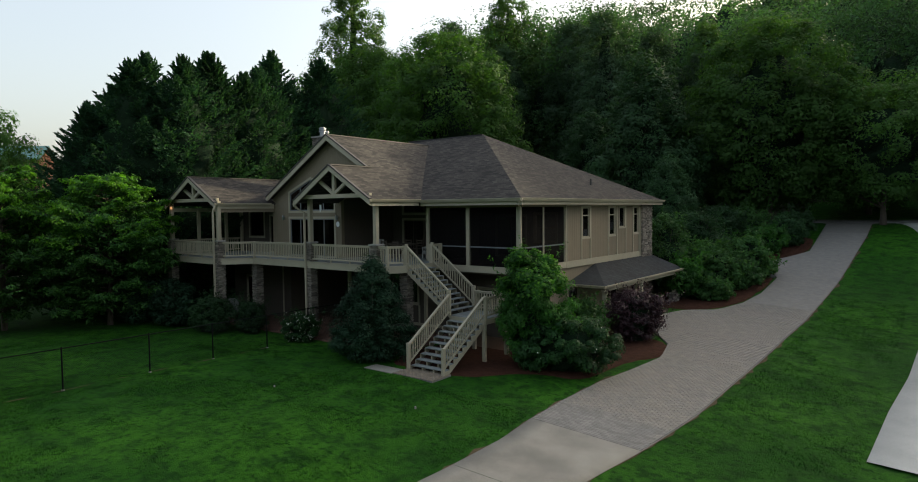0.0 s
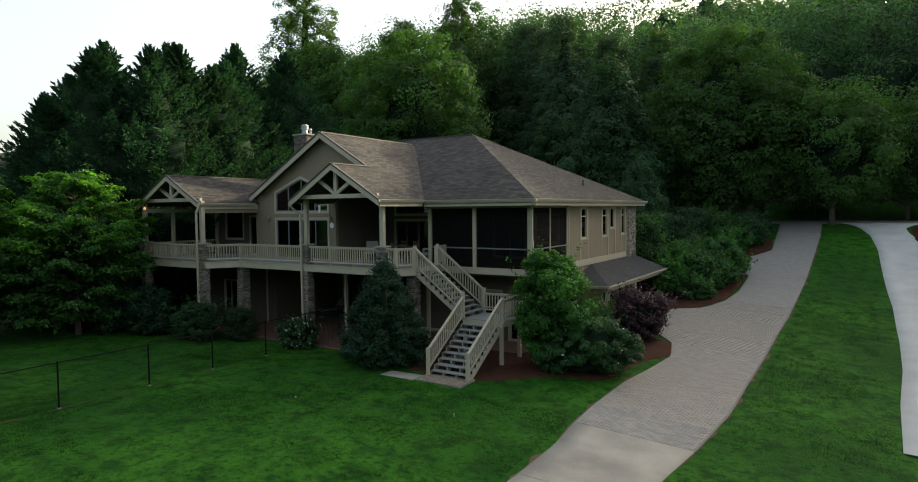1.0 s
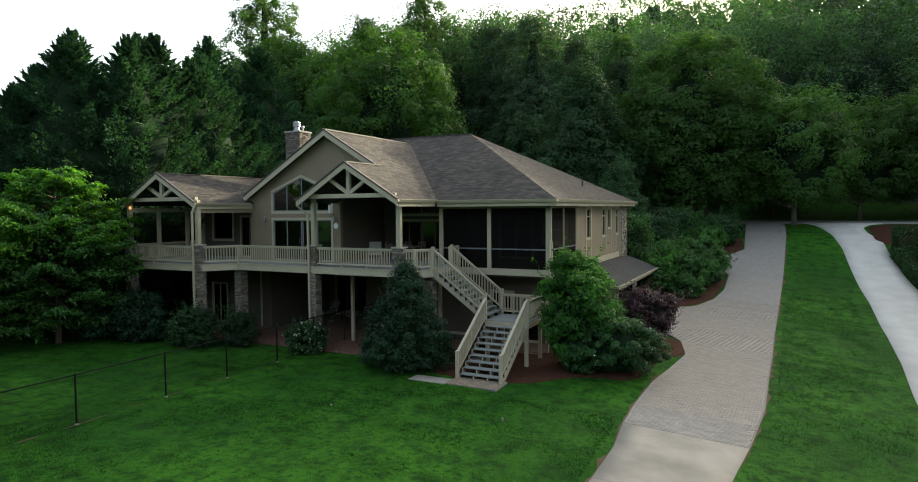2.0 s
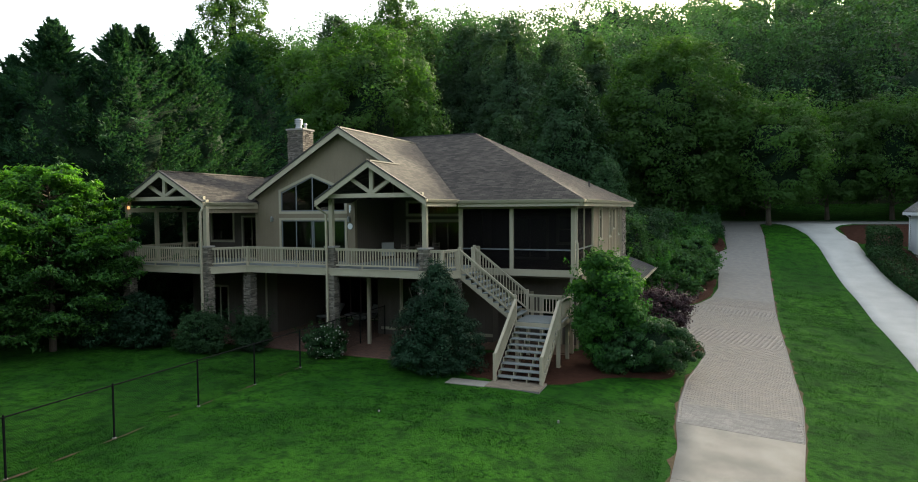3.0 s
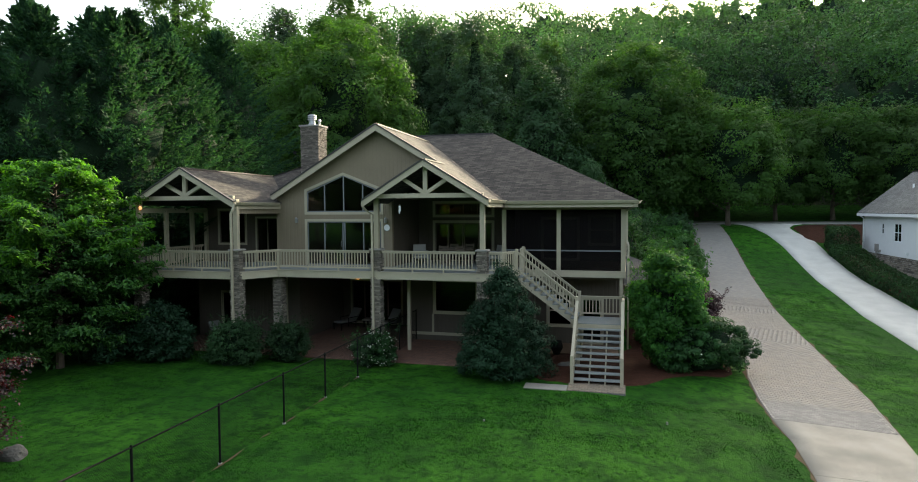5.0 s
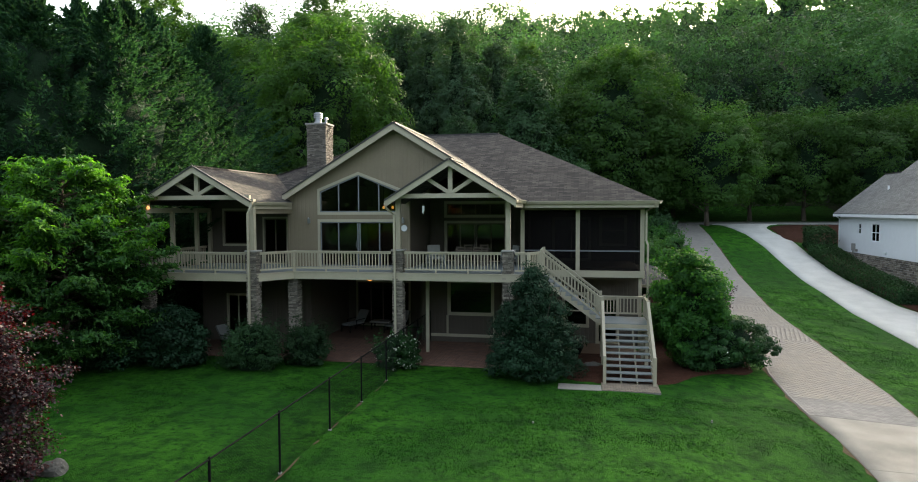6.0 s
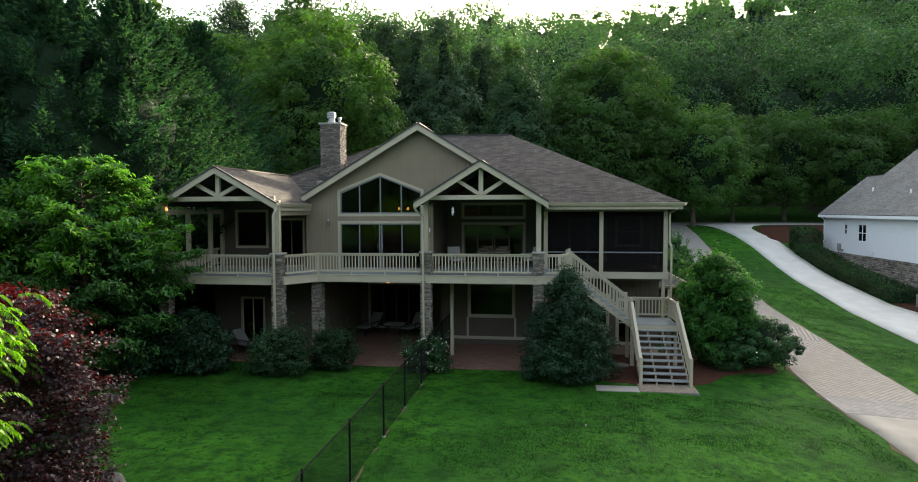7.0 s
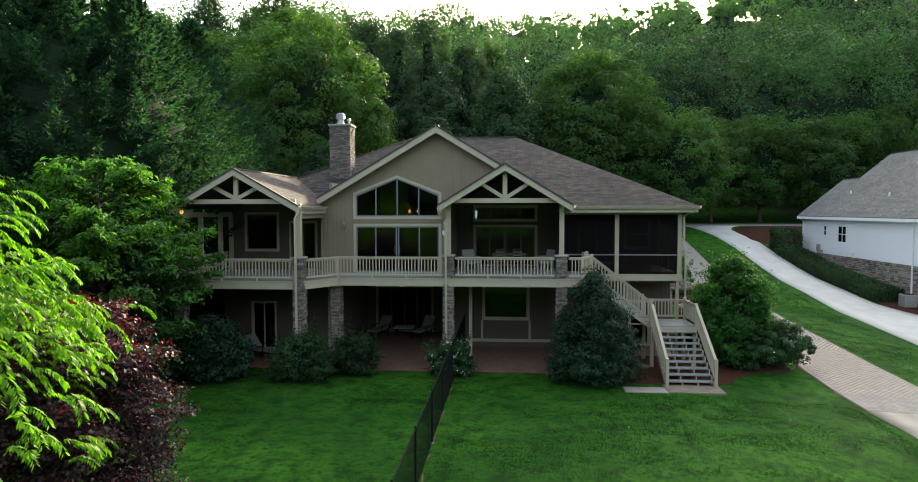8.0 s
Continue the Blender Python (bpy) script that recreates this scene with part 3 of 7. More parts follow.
gx = grid_line([(-900, -120, 14), (-120, -50, 14), (-50, 15, 110), (15, 120, 24), (120, 900, 14)])
gy = grid_line([(-500, -40, 10), (-40, -8, 10), (-8, 70, 130), (70, 260, 40), (260, 1200, 14)])
XX, YY = np.meshgrid(gx, gy)
ZZ = ground_z(XX, YY) + 0.03 * np.sin(XX * 0.7 + 1.3) * np.sin(YY * 0.5) * (np.abs(XX + 20) < 18) * (YY < 16)
nx, ny = len(gx), len(gy)
idx = np.arange(nx * ny).reshape(ny, nx)
quads = np.stack([idx[:-1, :-1], idx[:-1, 1:], idx[1:, 1:], idx[1:, :-1]], -1).reshape(-1, 4)
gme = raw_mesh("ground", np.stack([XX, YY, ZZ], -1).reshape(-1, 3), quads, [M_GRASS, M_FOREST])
cx, cy = (XX[:-1, :-1] + XX[1:, 1:]).ravel() / 2, (YY[:-1, :-1] + YY[1:, 1:]).ravel() / 2
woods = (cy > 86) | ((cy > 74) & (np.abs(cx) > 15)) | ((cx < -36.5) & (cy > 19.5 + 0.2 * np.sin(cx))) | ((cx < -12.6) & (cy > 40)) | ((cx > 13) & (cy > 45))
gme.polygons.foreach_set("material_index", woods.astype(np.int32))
gme.polygons.foreach_set("use_smooth", np.ones(len(quads), bool))
ground = tagged(new("ground", gme), "mown green lawn running into a wooded hillside", "ground", kind="structure")


def strip(name, left, right, lift, material, step=0.5, skirt=0.12, nx_=2, parent=None):
    """A paved band between two edge lines, each a list of (x, y) in order of y, laid on the ground with a thin edge."""
    ys = np.arange(max(left[0][1], right[0][1]), min(left[-1][1], right[-1][1]) + 0.01, step)
    lx = np.interp(ys, [p[1] for p in left], [p[0] for p in left])
    rx = np.interp(ys, [p[1] for p in right], [p[0] for p in right])
    ts = np.linspace(0, 1, nx_)
    X = lx[:, None] * (1 - ts) + rx[:, None] * ts
    Y = np.repeat(ys[:, None], nx_, 1)
    Z = ground_z(X, Y) + lift
    top = np.stack([X, Y, Z], -1)
    lo_l, lo_r = top[:, :1] - [0, 0, skirt], top[:, -1:] - [0, 0, skirt]
    V = np.concatenate([lo_l, top, lo_r], 1)
    h, w = V.shape[:2]
    ii = np.arange(h * w).reshape(h, w)
    q = np.stack([ii[:-1, :-1], ii[:-1, 1:], ii[1:, 1:], ii[1:, :-1]], -1).reshape(-1, 4)
    return attach(name, raw_mesh(name, V.reshape(-1, 3), q, material), parent)


DRIVE_L = [(-11.4, 4.0), (-10.55, 9.0), (-10.3, 12.6), (-10.25, 15.0), (-10.42, 17.0), (-10.45, 19.0), (-10.33, 21.8), (-10.0, 24.0), (-9.7, 26.4), (-10.2, 28.7), (-12.3, 31.5), (-12.6, 34.5), (-12.0, 36.0), (-10.6, 37.2), (-9.6, 39.7), (-9.2, 42.4), (-9.2, 47.0), (-10.4, 49.5), (-10.6, 51.2), (-9.5, 53.0), (-8.5, 55.0), (-8.7, 61.0), (-8.9, 66.5), (-9.6, 68.0)]
DRIVE_R = [(-6.2, 4.0), (-7.5, 9.0), (-7.3, 12.6), (-7.0, 15.3), (-6.75, 17.3), (-6.42, 20.8), (-6.35, 24.4), (-6.22, 28.5), (-6.14, 33.0), (-6.02, 37.0), (-5.8, 43.0), (-5.6, 49.0), (-5.45, 55.0), (-5.3, 61.0), (-5.4, 66.5), (-4.8, 68.0)]
cut = lambda line, a, b: [(float(np.interp(a, [p[1] for p in line], [p[0] for p in line])), a)] + [p for p in line if a < p[1] < b] + [(float(np.interp(b, [p[1] for p in line], [p[0] for p in line])), b)]
EDGE = 17.0
for a, b in ((4.0, 8.6), (8.615, 12.8), (12.815, EDGE)):
    tagged(strip("driveway_concrete", cut(DRIVE_L, a, b), cut(DRIVE_R, a, b), 0.05, M_CONC, (b - a) / 12, nx_=6), "stained beige concrete slab of the driveway apron", "driveway", kind="structure")
bed = tagged(strip("driveway", cut(DRIVE_L, EDGE + 0.02, 68), cut(DRIVE_R, EDGE + 0.02, 68), 0.041, M_JOINT, 0.1, nx_=14), "long driveway of grey and tan pavers", "driveway", kind="structure")
WHITE_L = [(-1.7, 20.2), (-1.5, 25.5), (-1.15, 30.5), (-0.98, 36.0), (-0.94, 43.0), (-1.15, 50.0), (-1.3, 57.0), (-1.7, 61.5), (-2.4, 64.5), (-3.4, 67.0), (-4.0, 68.0)]
WHITE_R = [(4.6, 20.6), (4.4, 28.0), (3.7, 37.0), (2.5, 40.0), (2.3, 45.0), (1.9, 50.0), (1.75, 55.0), (1.75, 59.0), (1.0, 62.5), (0.9, 64.5), (1.8, 66.5), (3.2, 68.0)]
tagged(strip("neighbour_driveway", WHITE_L, WHITE_R, 0.05, M_WHITECONC, 0.5, nx_=5), "pale concrete driveway of the neighbouring house", "driveway", kind="structure")


def road_strip():
    xs = np.linspace(-60, 60, 61)
    V, q = [], []
    for x in xs:
        for dy, dz in ((67.6, -0.15), (67.6, 0.06), (71.5, 0.06), (71.5, -0.15)):
            V.append((x, dy, float(ground_z(x, dy)) + dz))
    for i in range(60):
        for k in range(3):
            a = i * 4 + k
            q.append((a, a + 4, a + 5, a + 1))
    return tagged(new("road", raw_mesh("road", V, q, M_ROADGREY)), "narrow grey road crossing behind the drives, toned down for shade", "road", kind="structure")


road_strip()


def edging(name, line, side, width):
    rng = np.random.RandomState(4)
    ys = np.arange(line[0][1], line[-1][1], 0.2)
    xs = np.interp(ys, [p[1] for p in line], [p[0] for p in line])
    wob = width * (1.9 * np.interp(ys, np.arange(0, 80, 0.45), rng.uniform(0, 1, 178)) ** 2.6 + 0.1 * rng.uniform(0, 1, len(ys)))
    V = np.stack([np.stack([xs - side * 0.06, ys, ground_z(xs, ys) + 0.02], 1), np.stack([xs + side * wob, ys, ground_z(xs + side * wob, ys) + 0.022], 1)], 1).reshape(-1, 3)
    n = len(ys)
    q = [(2 * i, 2 * i + 1, 2 * i + 3, 2 * i + 2) for i in range(n - 1)]
    return tagged(new(name, raw_mesh(name, V, q, M_DIRT)), "bare brown soil edge between lawn and driveway", "soil edge", kind="structure")


edging("soil_edge", cut(DRIVE_R, 6, 66), 1, 0.12)
edging("soil_edge", cut(DRIVE_L, 6, 23.5), -1, 0.14)


def patch(name, pts, lift, material, label, category, wob=0.12, seed=1):
    """A bed of loose stuff on the ground inside a rounded outline."""
    rng = np.random.RandomState(seed)
    n = len(pts)
    ring = []
    for i in range(n):
        p0, p1, p2, p3 = [np.array(pts[(i + k) % n], float) for k in (-1, 0, 1, 2)]
        for t in np.linspace(0, 1, 6, endpoint=False):
            ring.append(0.5 * (2 * p1 + (p2 - p0) * t + (2 * p0 - 5 * p1 + 4 * p2 - p3) * t * t + (3 * p1 - p0 - 3 * p2 + p3) * t ** 3) + rng.normal(size=2) * wob * 0.3)
    c = np.mean(ring, 0)
    V, q = [], []
    m = len(ring)
    for s, dz in ((1.0, -0.05), (0.97, lift * 0.8), (0.6, lift), (0.3, lift * 1.1), (0.02, lift * 1.1)):
        for p in ring:
            x, y = c + (p - c) * s
            V.append((x, y, float(ground_z(x, y)) + dz + (rng.normal() * 0.008 if s < 0.97 else 0)))
    for r in range(4):
        for i in range(m):
            q.append((r * m + i, r * m + (i + 1) % m, (r + 1) * m + (i + 1) % m, (r + 1) * m + i))
    return tagged(new(name, raw_mesh(name, V, q, material)), label, category, kind="structure")


patch("mulch_bed", [(-18.6, 19.3), (-17.2, 18.4), (-14.6, 18.9), (-12.9, 20.8), (-11.0, 21.6), (-10.5, 24.6), (-9.6, 27.0), (-10.2, 28.7), (-12.2, 29.4), (-14.9, 29.5), (-15.0, 24.5), (-18.8, 22.5)], 0.06, M_MULCH, "red-brown bark mulch bed round the stairs and shrubs", "mulch bed", seed=2)
patch("mulch_bed", [(-14.3, 37.6), (-12.4, 36.3), (-10.8, 37.4), (-9.7, 39.9), (-9.4, 42.4), (-9.4, 46.6), (-10.4, 48.5), (-12.5, 48.0), (-14.0, 44)], 0.07, M_MULCH, "red-brown mulch bed planted with shrubs beside the drive", "mulch bed", seed=3)
patch("mulch_bed", [(-10.6, 51.4), (-9.4, 53.2), (-8.7, 55.2), (-8.9, 59), (-11, 61), (-13, 56), (-12.5, 52.5)], 0.07, M_MULCH, "red-brown mulch bed under far shrubs", "mulch bed", seed=4)
patch("mulch_bed", [(2.0, 58.5), (1.3, 62.5), (1.6, 65.2), (5.0, 66.8), (9, 66.2), (9, 58.5)], 0.07, M_MULCH, "dark mulch bed at the bend of the neighbour's drive", "mulch bed", seed=5)
patch("mulch_bed", [(4.0, 36.0), (2.9, 39.6), (2.45, 46), (2.1, 52), (2.2, 57.5), (4.9, 57), (4.9, 34)], 0.06, M_MULCH, "mulch bed under the neighbour's hedge", "mulch bed", seed=6)


FENCE_X = -25.05


def fence_soil():
    """Worn earth on one side of the fence line, broken by grass."""
    rng = np.random.RandomState(6)
    ys = np.arange(0, 17.6, 0.15)
    w = 0.2 * np.maximum(0, np.interp(ys, np.arange(0, 20, 0.4), rng.uniform(0, 1, 50)) - 0.6) * rng.uniform(0.5, 1.3, len(ys))
    mid_x = FENCE_X + 0.06 + 0.05 * np.interp(ys, np.arange(0, 20, 0.7), rng.uniform(-1, 1, 29))
    V = np.stack([np.stack([mid_x - w, ys, ground_z(mid_x, ys) + 0.03], 1), np.stack([mid_x + w, ys, ground_z(mid_x, ys) + 0.03], 1)], 1).reshape(-1, 3)
    q = [(2 * i, 2 * i + 1, 2 * i + 3, 2 * i + 2) for i in range(len(ys) - 1) if w[i] + w[i + 1] > 0]
    tagged(new("soil_edge", raw_mesh("soil_edge", V, q, M_DIRT)), "worn brown soil line under the fence", "soil edge", kind="structure")


fence_soil()


# ---- the house ----
DECK_Z, EAVE_Z, LOW_Z = 3.85, 6.85, 0.06
WALL_X, WALL_Y, SCREEN_Y, PORCH_Y, BACK_Y, LEFT_X = -15.05, 22.5, 23.65, 26.4, 38.9, -36.4
house = thing("house", (-25.0, 30.0, 0.0), "two-storey tan house with brown shingle roofs and cream trim", "house")
yx = lambda plane: (lambda u, z: (u, plane, z))
xy = lambda plane: (lambda u, z: (plane, u, z))


def frame_ring(outline, to3, width, depth, out):
    """A frame along an outline, inside it, in one piece; out is the way it stands."""
    n = len(outline)
    c = Vector((sum(p[0] for p in outline) / n, sum(p[1] for p in outline) / n))
    inner = []
    for i in range(n):
        p0, p1, p2 = Vector(outline[i - 1]), Vector(outline[i]), Vector(outline[(i + 1) % n])
        a, b = (p1 - p0).normalized(), (p2 - p1).normalized()
        na, nb = Vector((-a.y, a.x)), Vector((-b.y, b.x))
        if na.dot(c - p1) < 0:
            na = -na
        if nb.dot(c - p1) < 0:
            nb = -nb
        k = (na + nb) / max(1 + na.dot(nb), 0.2)
        inner.append(tuple(p1 + k * width))
    return panel(outline, [inner], to3, Vector(out) * depth)


def window(name, parent, to3, outline, out, mullions=(), rails=(), casing=0.1, frame_material=None, label="", top_at=None, casing_material=None):
    """A window in an opening: cream casing proud of the wall, inner frame with bars, and panes of glass behind it."""
    out = Vector(out)
    us, zs = [p[0] for p in outline], [p[1] for p in outline]
    u0, u1, z0, z1 = min(us), max(us), min(zs), max(zs)
    big = [(u + (casing if u > (u0 + u1) / 2 + 0.01 else -casing if u < (u0 + u1) / 2 - 0.01 else 0), z + (casing if z > (z0 + z1) / 2 else -casing)) for u, z in outline]
    w = part(name, frame_ring(big, to3, casing, 0.035, out), casing_material or M_TRIM, parent, label)
    fm = frame_material or M_TRIM
    back = lambda u, z: tuple(Vector(to3(u, z)) - out * 0.06)
    part("frame", frame_ring(outline, back, 0.055, 0.05, out), fm, w)
    top_at = top_at or (lambda u: z1)
    for u in mullions:
        part("mullion", panel(rect(u - 0.03, u + 0.03, z0 + 0.05, top_at(u) - 0.06), [], back, out * 0.045), fm, w)
    for z in rails:
        part("rail", panel(rect(u0 + 0.05, u1 - 0.05, z - 0.03, z + 0.03), [], back, out * 0.05), fm, w)
    deep = lambda u, z: tuple(Vector(to3(u, z)) - out * 0.045)
    pane = part("pane", panel(outline, [], deep, out * 0.006), M_GLASS, w)
    pane.visible_shadow = False
    return w


# main gable front
TRAP = [(-29.85, 6.4), (-26.05, 6.4), (-26.05, 7.36), (-27.95, 8.14), (-29.85, 7.36)]
FRENCH = rect(-29.85, -26.05, DECK_Z + 0.03, 5.95)
part("front_wall", panel([(-31.5, 3.5), (-25.5, 3.5), (-25.5, 6.92), (-23.1, 8.4), (-26.12, 10.28), (-31.5, 7.1)], [TRAP, FRENCH], yx(WALL_Y), (0, 0.2, 0)), M_SIDE_X, house)
trap_top = lambda u: 8.14 - abs(u + 27.95) * 0.41
window("gable_window", house, yx(WALL_Y), TRAP, (0, -1, 0), (-28.93, -27.95, -26.97), (), 0.12, M_DOORFRAME, "wide peaked window with cream casing", trap_top)
fd = window("french_door", house, yx(WALL_Y), FRENCH, (0, -1, 0), (-28.95, -28.0, -27.9, -26.95), (), 0.12, M_DOORFRAME, "glazed patio doors with grey-blue frames")
for u in (-28.06, -27.84):
    part("handle", tube(bmesh.new(), [(u, WALL_Y - 0.03, 4.75), (u, WALL_Y - 0.07, 4.78), (u, WALL_Y - 0.07, 5.0), (u, WALL_Y - 0.03, 5.03)], 0.012, 6), M_METAL, fd, "brushed metal handle")
part("trim_band", box(bmesh.new(), -30.0, -25.9, WALL_Y - 0.03, WALL_Y - 0.002, 6.08, 6.26), M_SIDE_X, house)

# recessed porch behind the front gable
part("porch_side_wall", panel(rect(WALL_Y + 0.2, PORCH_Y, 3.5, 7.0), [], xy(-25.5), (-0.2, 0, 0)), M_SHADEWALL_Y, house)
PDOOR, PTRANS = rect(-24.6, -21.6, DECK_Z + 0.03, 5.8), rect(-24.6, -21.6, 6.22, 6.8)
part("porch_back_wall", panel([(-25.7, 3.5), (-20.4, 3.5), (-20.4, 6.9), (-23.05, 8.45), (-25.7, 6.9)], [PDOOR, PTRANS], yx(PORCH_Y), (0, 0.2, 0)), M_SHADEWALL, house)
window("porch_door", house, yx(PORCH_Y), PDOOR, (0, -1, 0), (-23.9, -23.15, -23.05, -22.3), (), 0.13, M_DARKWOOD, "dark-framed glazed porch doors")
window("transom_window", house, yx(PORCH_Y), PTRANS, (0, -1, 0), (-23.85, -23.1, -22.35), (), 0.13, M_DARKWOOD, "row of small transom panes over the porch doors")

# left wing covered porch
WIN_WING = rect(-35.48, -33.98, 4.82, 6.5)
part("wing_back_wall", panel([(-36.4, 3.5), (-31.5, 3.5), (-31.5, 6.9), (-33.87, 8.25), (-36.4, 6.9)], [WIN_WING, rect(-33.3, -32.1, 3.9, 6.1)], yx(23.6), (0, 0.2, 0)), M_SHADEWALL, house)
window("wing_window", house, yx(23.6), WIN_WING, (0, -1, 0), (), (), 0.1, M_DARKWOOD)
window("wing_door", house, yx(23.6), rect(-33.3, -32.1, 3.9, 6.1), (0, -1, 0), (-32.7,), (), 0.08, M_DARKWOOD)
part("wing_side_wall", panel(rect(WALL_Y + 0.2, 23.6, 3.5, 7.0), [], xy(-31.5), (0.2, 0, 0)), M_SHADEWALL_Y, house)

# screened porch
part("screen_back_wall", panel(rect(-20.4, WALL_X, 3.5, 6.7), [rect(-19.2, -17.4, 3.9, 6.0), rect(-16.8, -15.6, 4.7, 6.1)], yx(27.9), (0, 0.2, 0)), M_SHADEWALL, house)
window("screen_porch_door", house, yx(27.9), rect(-19.2, -17.4, 3.9, 6.0), (0, -1, 0), (-18.3,), (), 0.1)
window("screen_porch_window", house, yx(27.9), rect(-16.8, -15.6, 4.7, 6.1), (0, -1, 0), (), (5.4,), 0.1)
block("porch_floor", -20.5, WALL_X + 0.04, SCREEN_Y - 0.05, 28.0, 3.42, 3.72, M_TRIM, house, "cream band and floor of the screened porch")
block("porch_top_plate", -20.5, WALL_X, SCREEN_Y - 0.02, SCREEN_Y + 0.14, 6.46, 6.66, M_SIDE_X, house)
block("porch_top_plate", WALL_X - 0.16, WALL_X + 0.02, SCREEN_Y + 0.14, 27.9, 6.46, 6.66, M_SIDE_Y, house)
for x in (-20.45, -17.95, -15.13):
    block("porch_post", x - 0.09, x + 0.09, SCREEN_Y - 0.02, SCREEN_Y + 0.16, 3.72, 6.46, M_TRIM, house)
for y in (25.75, 27.82):
    block("porch_post", WALL_X - 0.07, WALL_X + 0.01, y - 0.035, y + 0.035, 3.72, 6.46, M_TRIM, house)
for a, b in ((-20.36, -18.04), (-17.86, -15.22)):
    block("screen_rail", a, b, SCREEN_Y + 0.03, SCREEN_Y + 0.09, 4.58, 4.64, M_DOORFRAME, house)
    sc_ = part("insect_screen", panel(rect(a, b, 3.72, 6.46), [], yx(SCREEN_Y + 0.07), (0, 0.004, 0)), M_SCREEN, house, "dark insect screen")
block("screen_rail", WALL_X - 0.06, WALL_X - 0.01, SCREEN_Y + 0.16, 27.79, 4.58, 4.64, M_DOORFRAME, house)
part("insect_screen", panel(rect(SCREEN_Y + 0.16, 27.79, 3.72, 6.46), [], xy(WALL_X - 0.05), (0.004, 0, 0)), M_SCREEN, house, "dark insect screen")
part("insect_screen", panel(rect(SCREEN_Y + 0.16, PORCH_Y, 3.72, 6.6), [], xy(-20.42), (0.004, 0, 0)), M_SCREEN, house, "dark insect screen")

# side wall
SW = [rect(29.7, 30.48, 4.86, 6.42), rect(32.97, 33.74, 4.86, 6.42), rect(34.3, 35.06, 5.28, 6.42), rect(36.42, 37.1, 4.86, 6.42)]
part("side_wall", panel(rect(28.1, 37.5, 3.5, 6.7), SW, xy(WALL_X), (-0.2, 0, 0)), M_SIDE_Y, house)
for i, o in enumerate(SW):
    window("side_window", house, xy(WALL_X), o, (1, 0, 0), (), (6.0,) if i != 2 else (), 0.085, None, "narrow tall window with cream casing")
for y in (27.95, 29.57, 30.62, 32.84, 33.98, 35.2, 36.3, 37.22):
    block("batten", WALL_X + 0.002, WALL_X + 0.035, y - 0.05, y + 0.05, 3.72, 6.5, M_TRIM, house)
block("belt_board", WALL_X + 0.004, WALL_X + 0.05, 27.9, 37.5, 3.4, 3.72, M_TRIM, house)
block("frieze_board", WALL_X + 0.003, WALL_X + 0.04, 27.9, 37.5, 6.5, 6.66, M_TRIM, house)
stone_veneer("stone_corner", -16.2, WALL_X + 0.12, 37.5, 39.1, 0.3, 6.6, M_STONE, house, 11, 0.085, 0.3)
LOWWIN = rect(28.2, 29.3, 1.6, 2.45)
part("lower_side_wall", panel(rect(25.6, 38.9, -0.3, 3.4), [LOWWIN, rect(33.2, 34.2, 1.0, 2.3), rect(36.0, 36.9, 0.5, 2.3)], xy(WALL_X - 0.05), (-0.2, 0, 0)), M_SIDE_Y, house)
window("lower_side_window", house, xy(WALL_X - 0.05), LOWWIN, (1, 0, 0), (), (), 0.1)
window("lower_side_window", house, xy(WALL_X - 0.05), rect(33.2, 34.2, 1.0, 2.3), (1, 0, 0), (), (), 0.1)
window("side_door", house, xy(WALL_X - 0.05), rect(36.0, 36.9, 0.5, 2.3), (1, 0, 0), (), (1.3,), 0.1)
part("back_wall", panel(rect(LEFT_X, -15.2, -0.3, 6.8), [], yx(BACK_Y), (0, 0.2, 0)), M_SIDE_X, house)
part("left_wall", panel(rect(23.8, BACK_Y, -0.3, 6.8), [], xy(LEFT_X), (0.2, 0, 0)), M_SIDE_Y, house)
block("floor_slab", LEFT_X + 0.2, -15.3, 23.85, BACK_Y, 3.45, 3.82, M_INFLOOR, house)
block("great_room_floor", -31.3, -25.7, WALL_Y + 0.2, 23.85, 3.5, 3.82, M_INFLOOR, house)
block("inner_wall", -31.0, -25.6, 33.5, 33.7, 3.82, 9.5, M_INNER, house)
block("inner_wall", -25.6, -15.4, 32.0, 32.2, 3.82, 6.6, M_INNER, house)
block("ceiling_board", -20.5, WALL_X, SCREEN_Y, 38.8, 6.62, 6.7, M_DARKWOOD, house)
block("inner_wall", -25.7, -25.55, PORCH_Y + 0.2, 33.4, 3.82, 8.5, M_INNER, house)
block("inner_wall", -31.5, -31.35, 23.9, 33.4, 3.82, 8.0, M_INNER, house)

# lower storey behind the patio
LW = rect(-24.1, -22.0, 1.45, 3.0)
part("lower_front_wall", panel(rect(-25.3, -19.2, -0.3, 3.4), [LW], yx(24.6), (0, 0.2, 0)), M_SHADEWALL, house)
window("lower_window", house, yx(24.6), LW, (0, -1, 0), (), (), 0.1)
for x in (-24.2, -21.9):
    block("batten", x - 0.05, x + 0.05, 24.57, 24.598, 0.45, 1.35, M_TRIM, house)
block("skirt_board", -25.3, -19.2, 24.56, 24.596, 0.3, 0.44, M_TRIM, house)
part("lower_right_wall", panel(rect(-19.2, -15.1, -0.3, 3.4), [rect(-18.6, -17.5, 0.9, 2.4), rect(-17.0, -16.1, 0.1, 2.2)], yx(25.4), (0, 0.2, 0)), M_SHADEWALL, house)
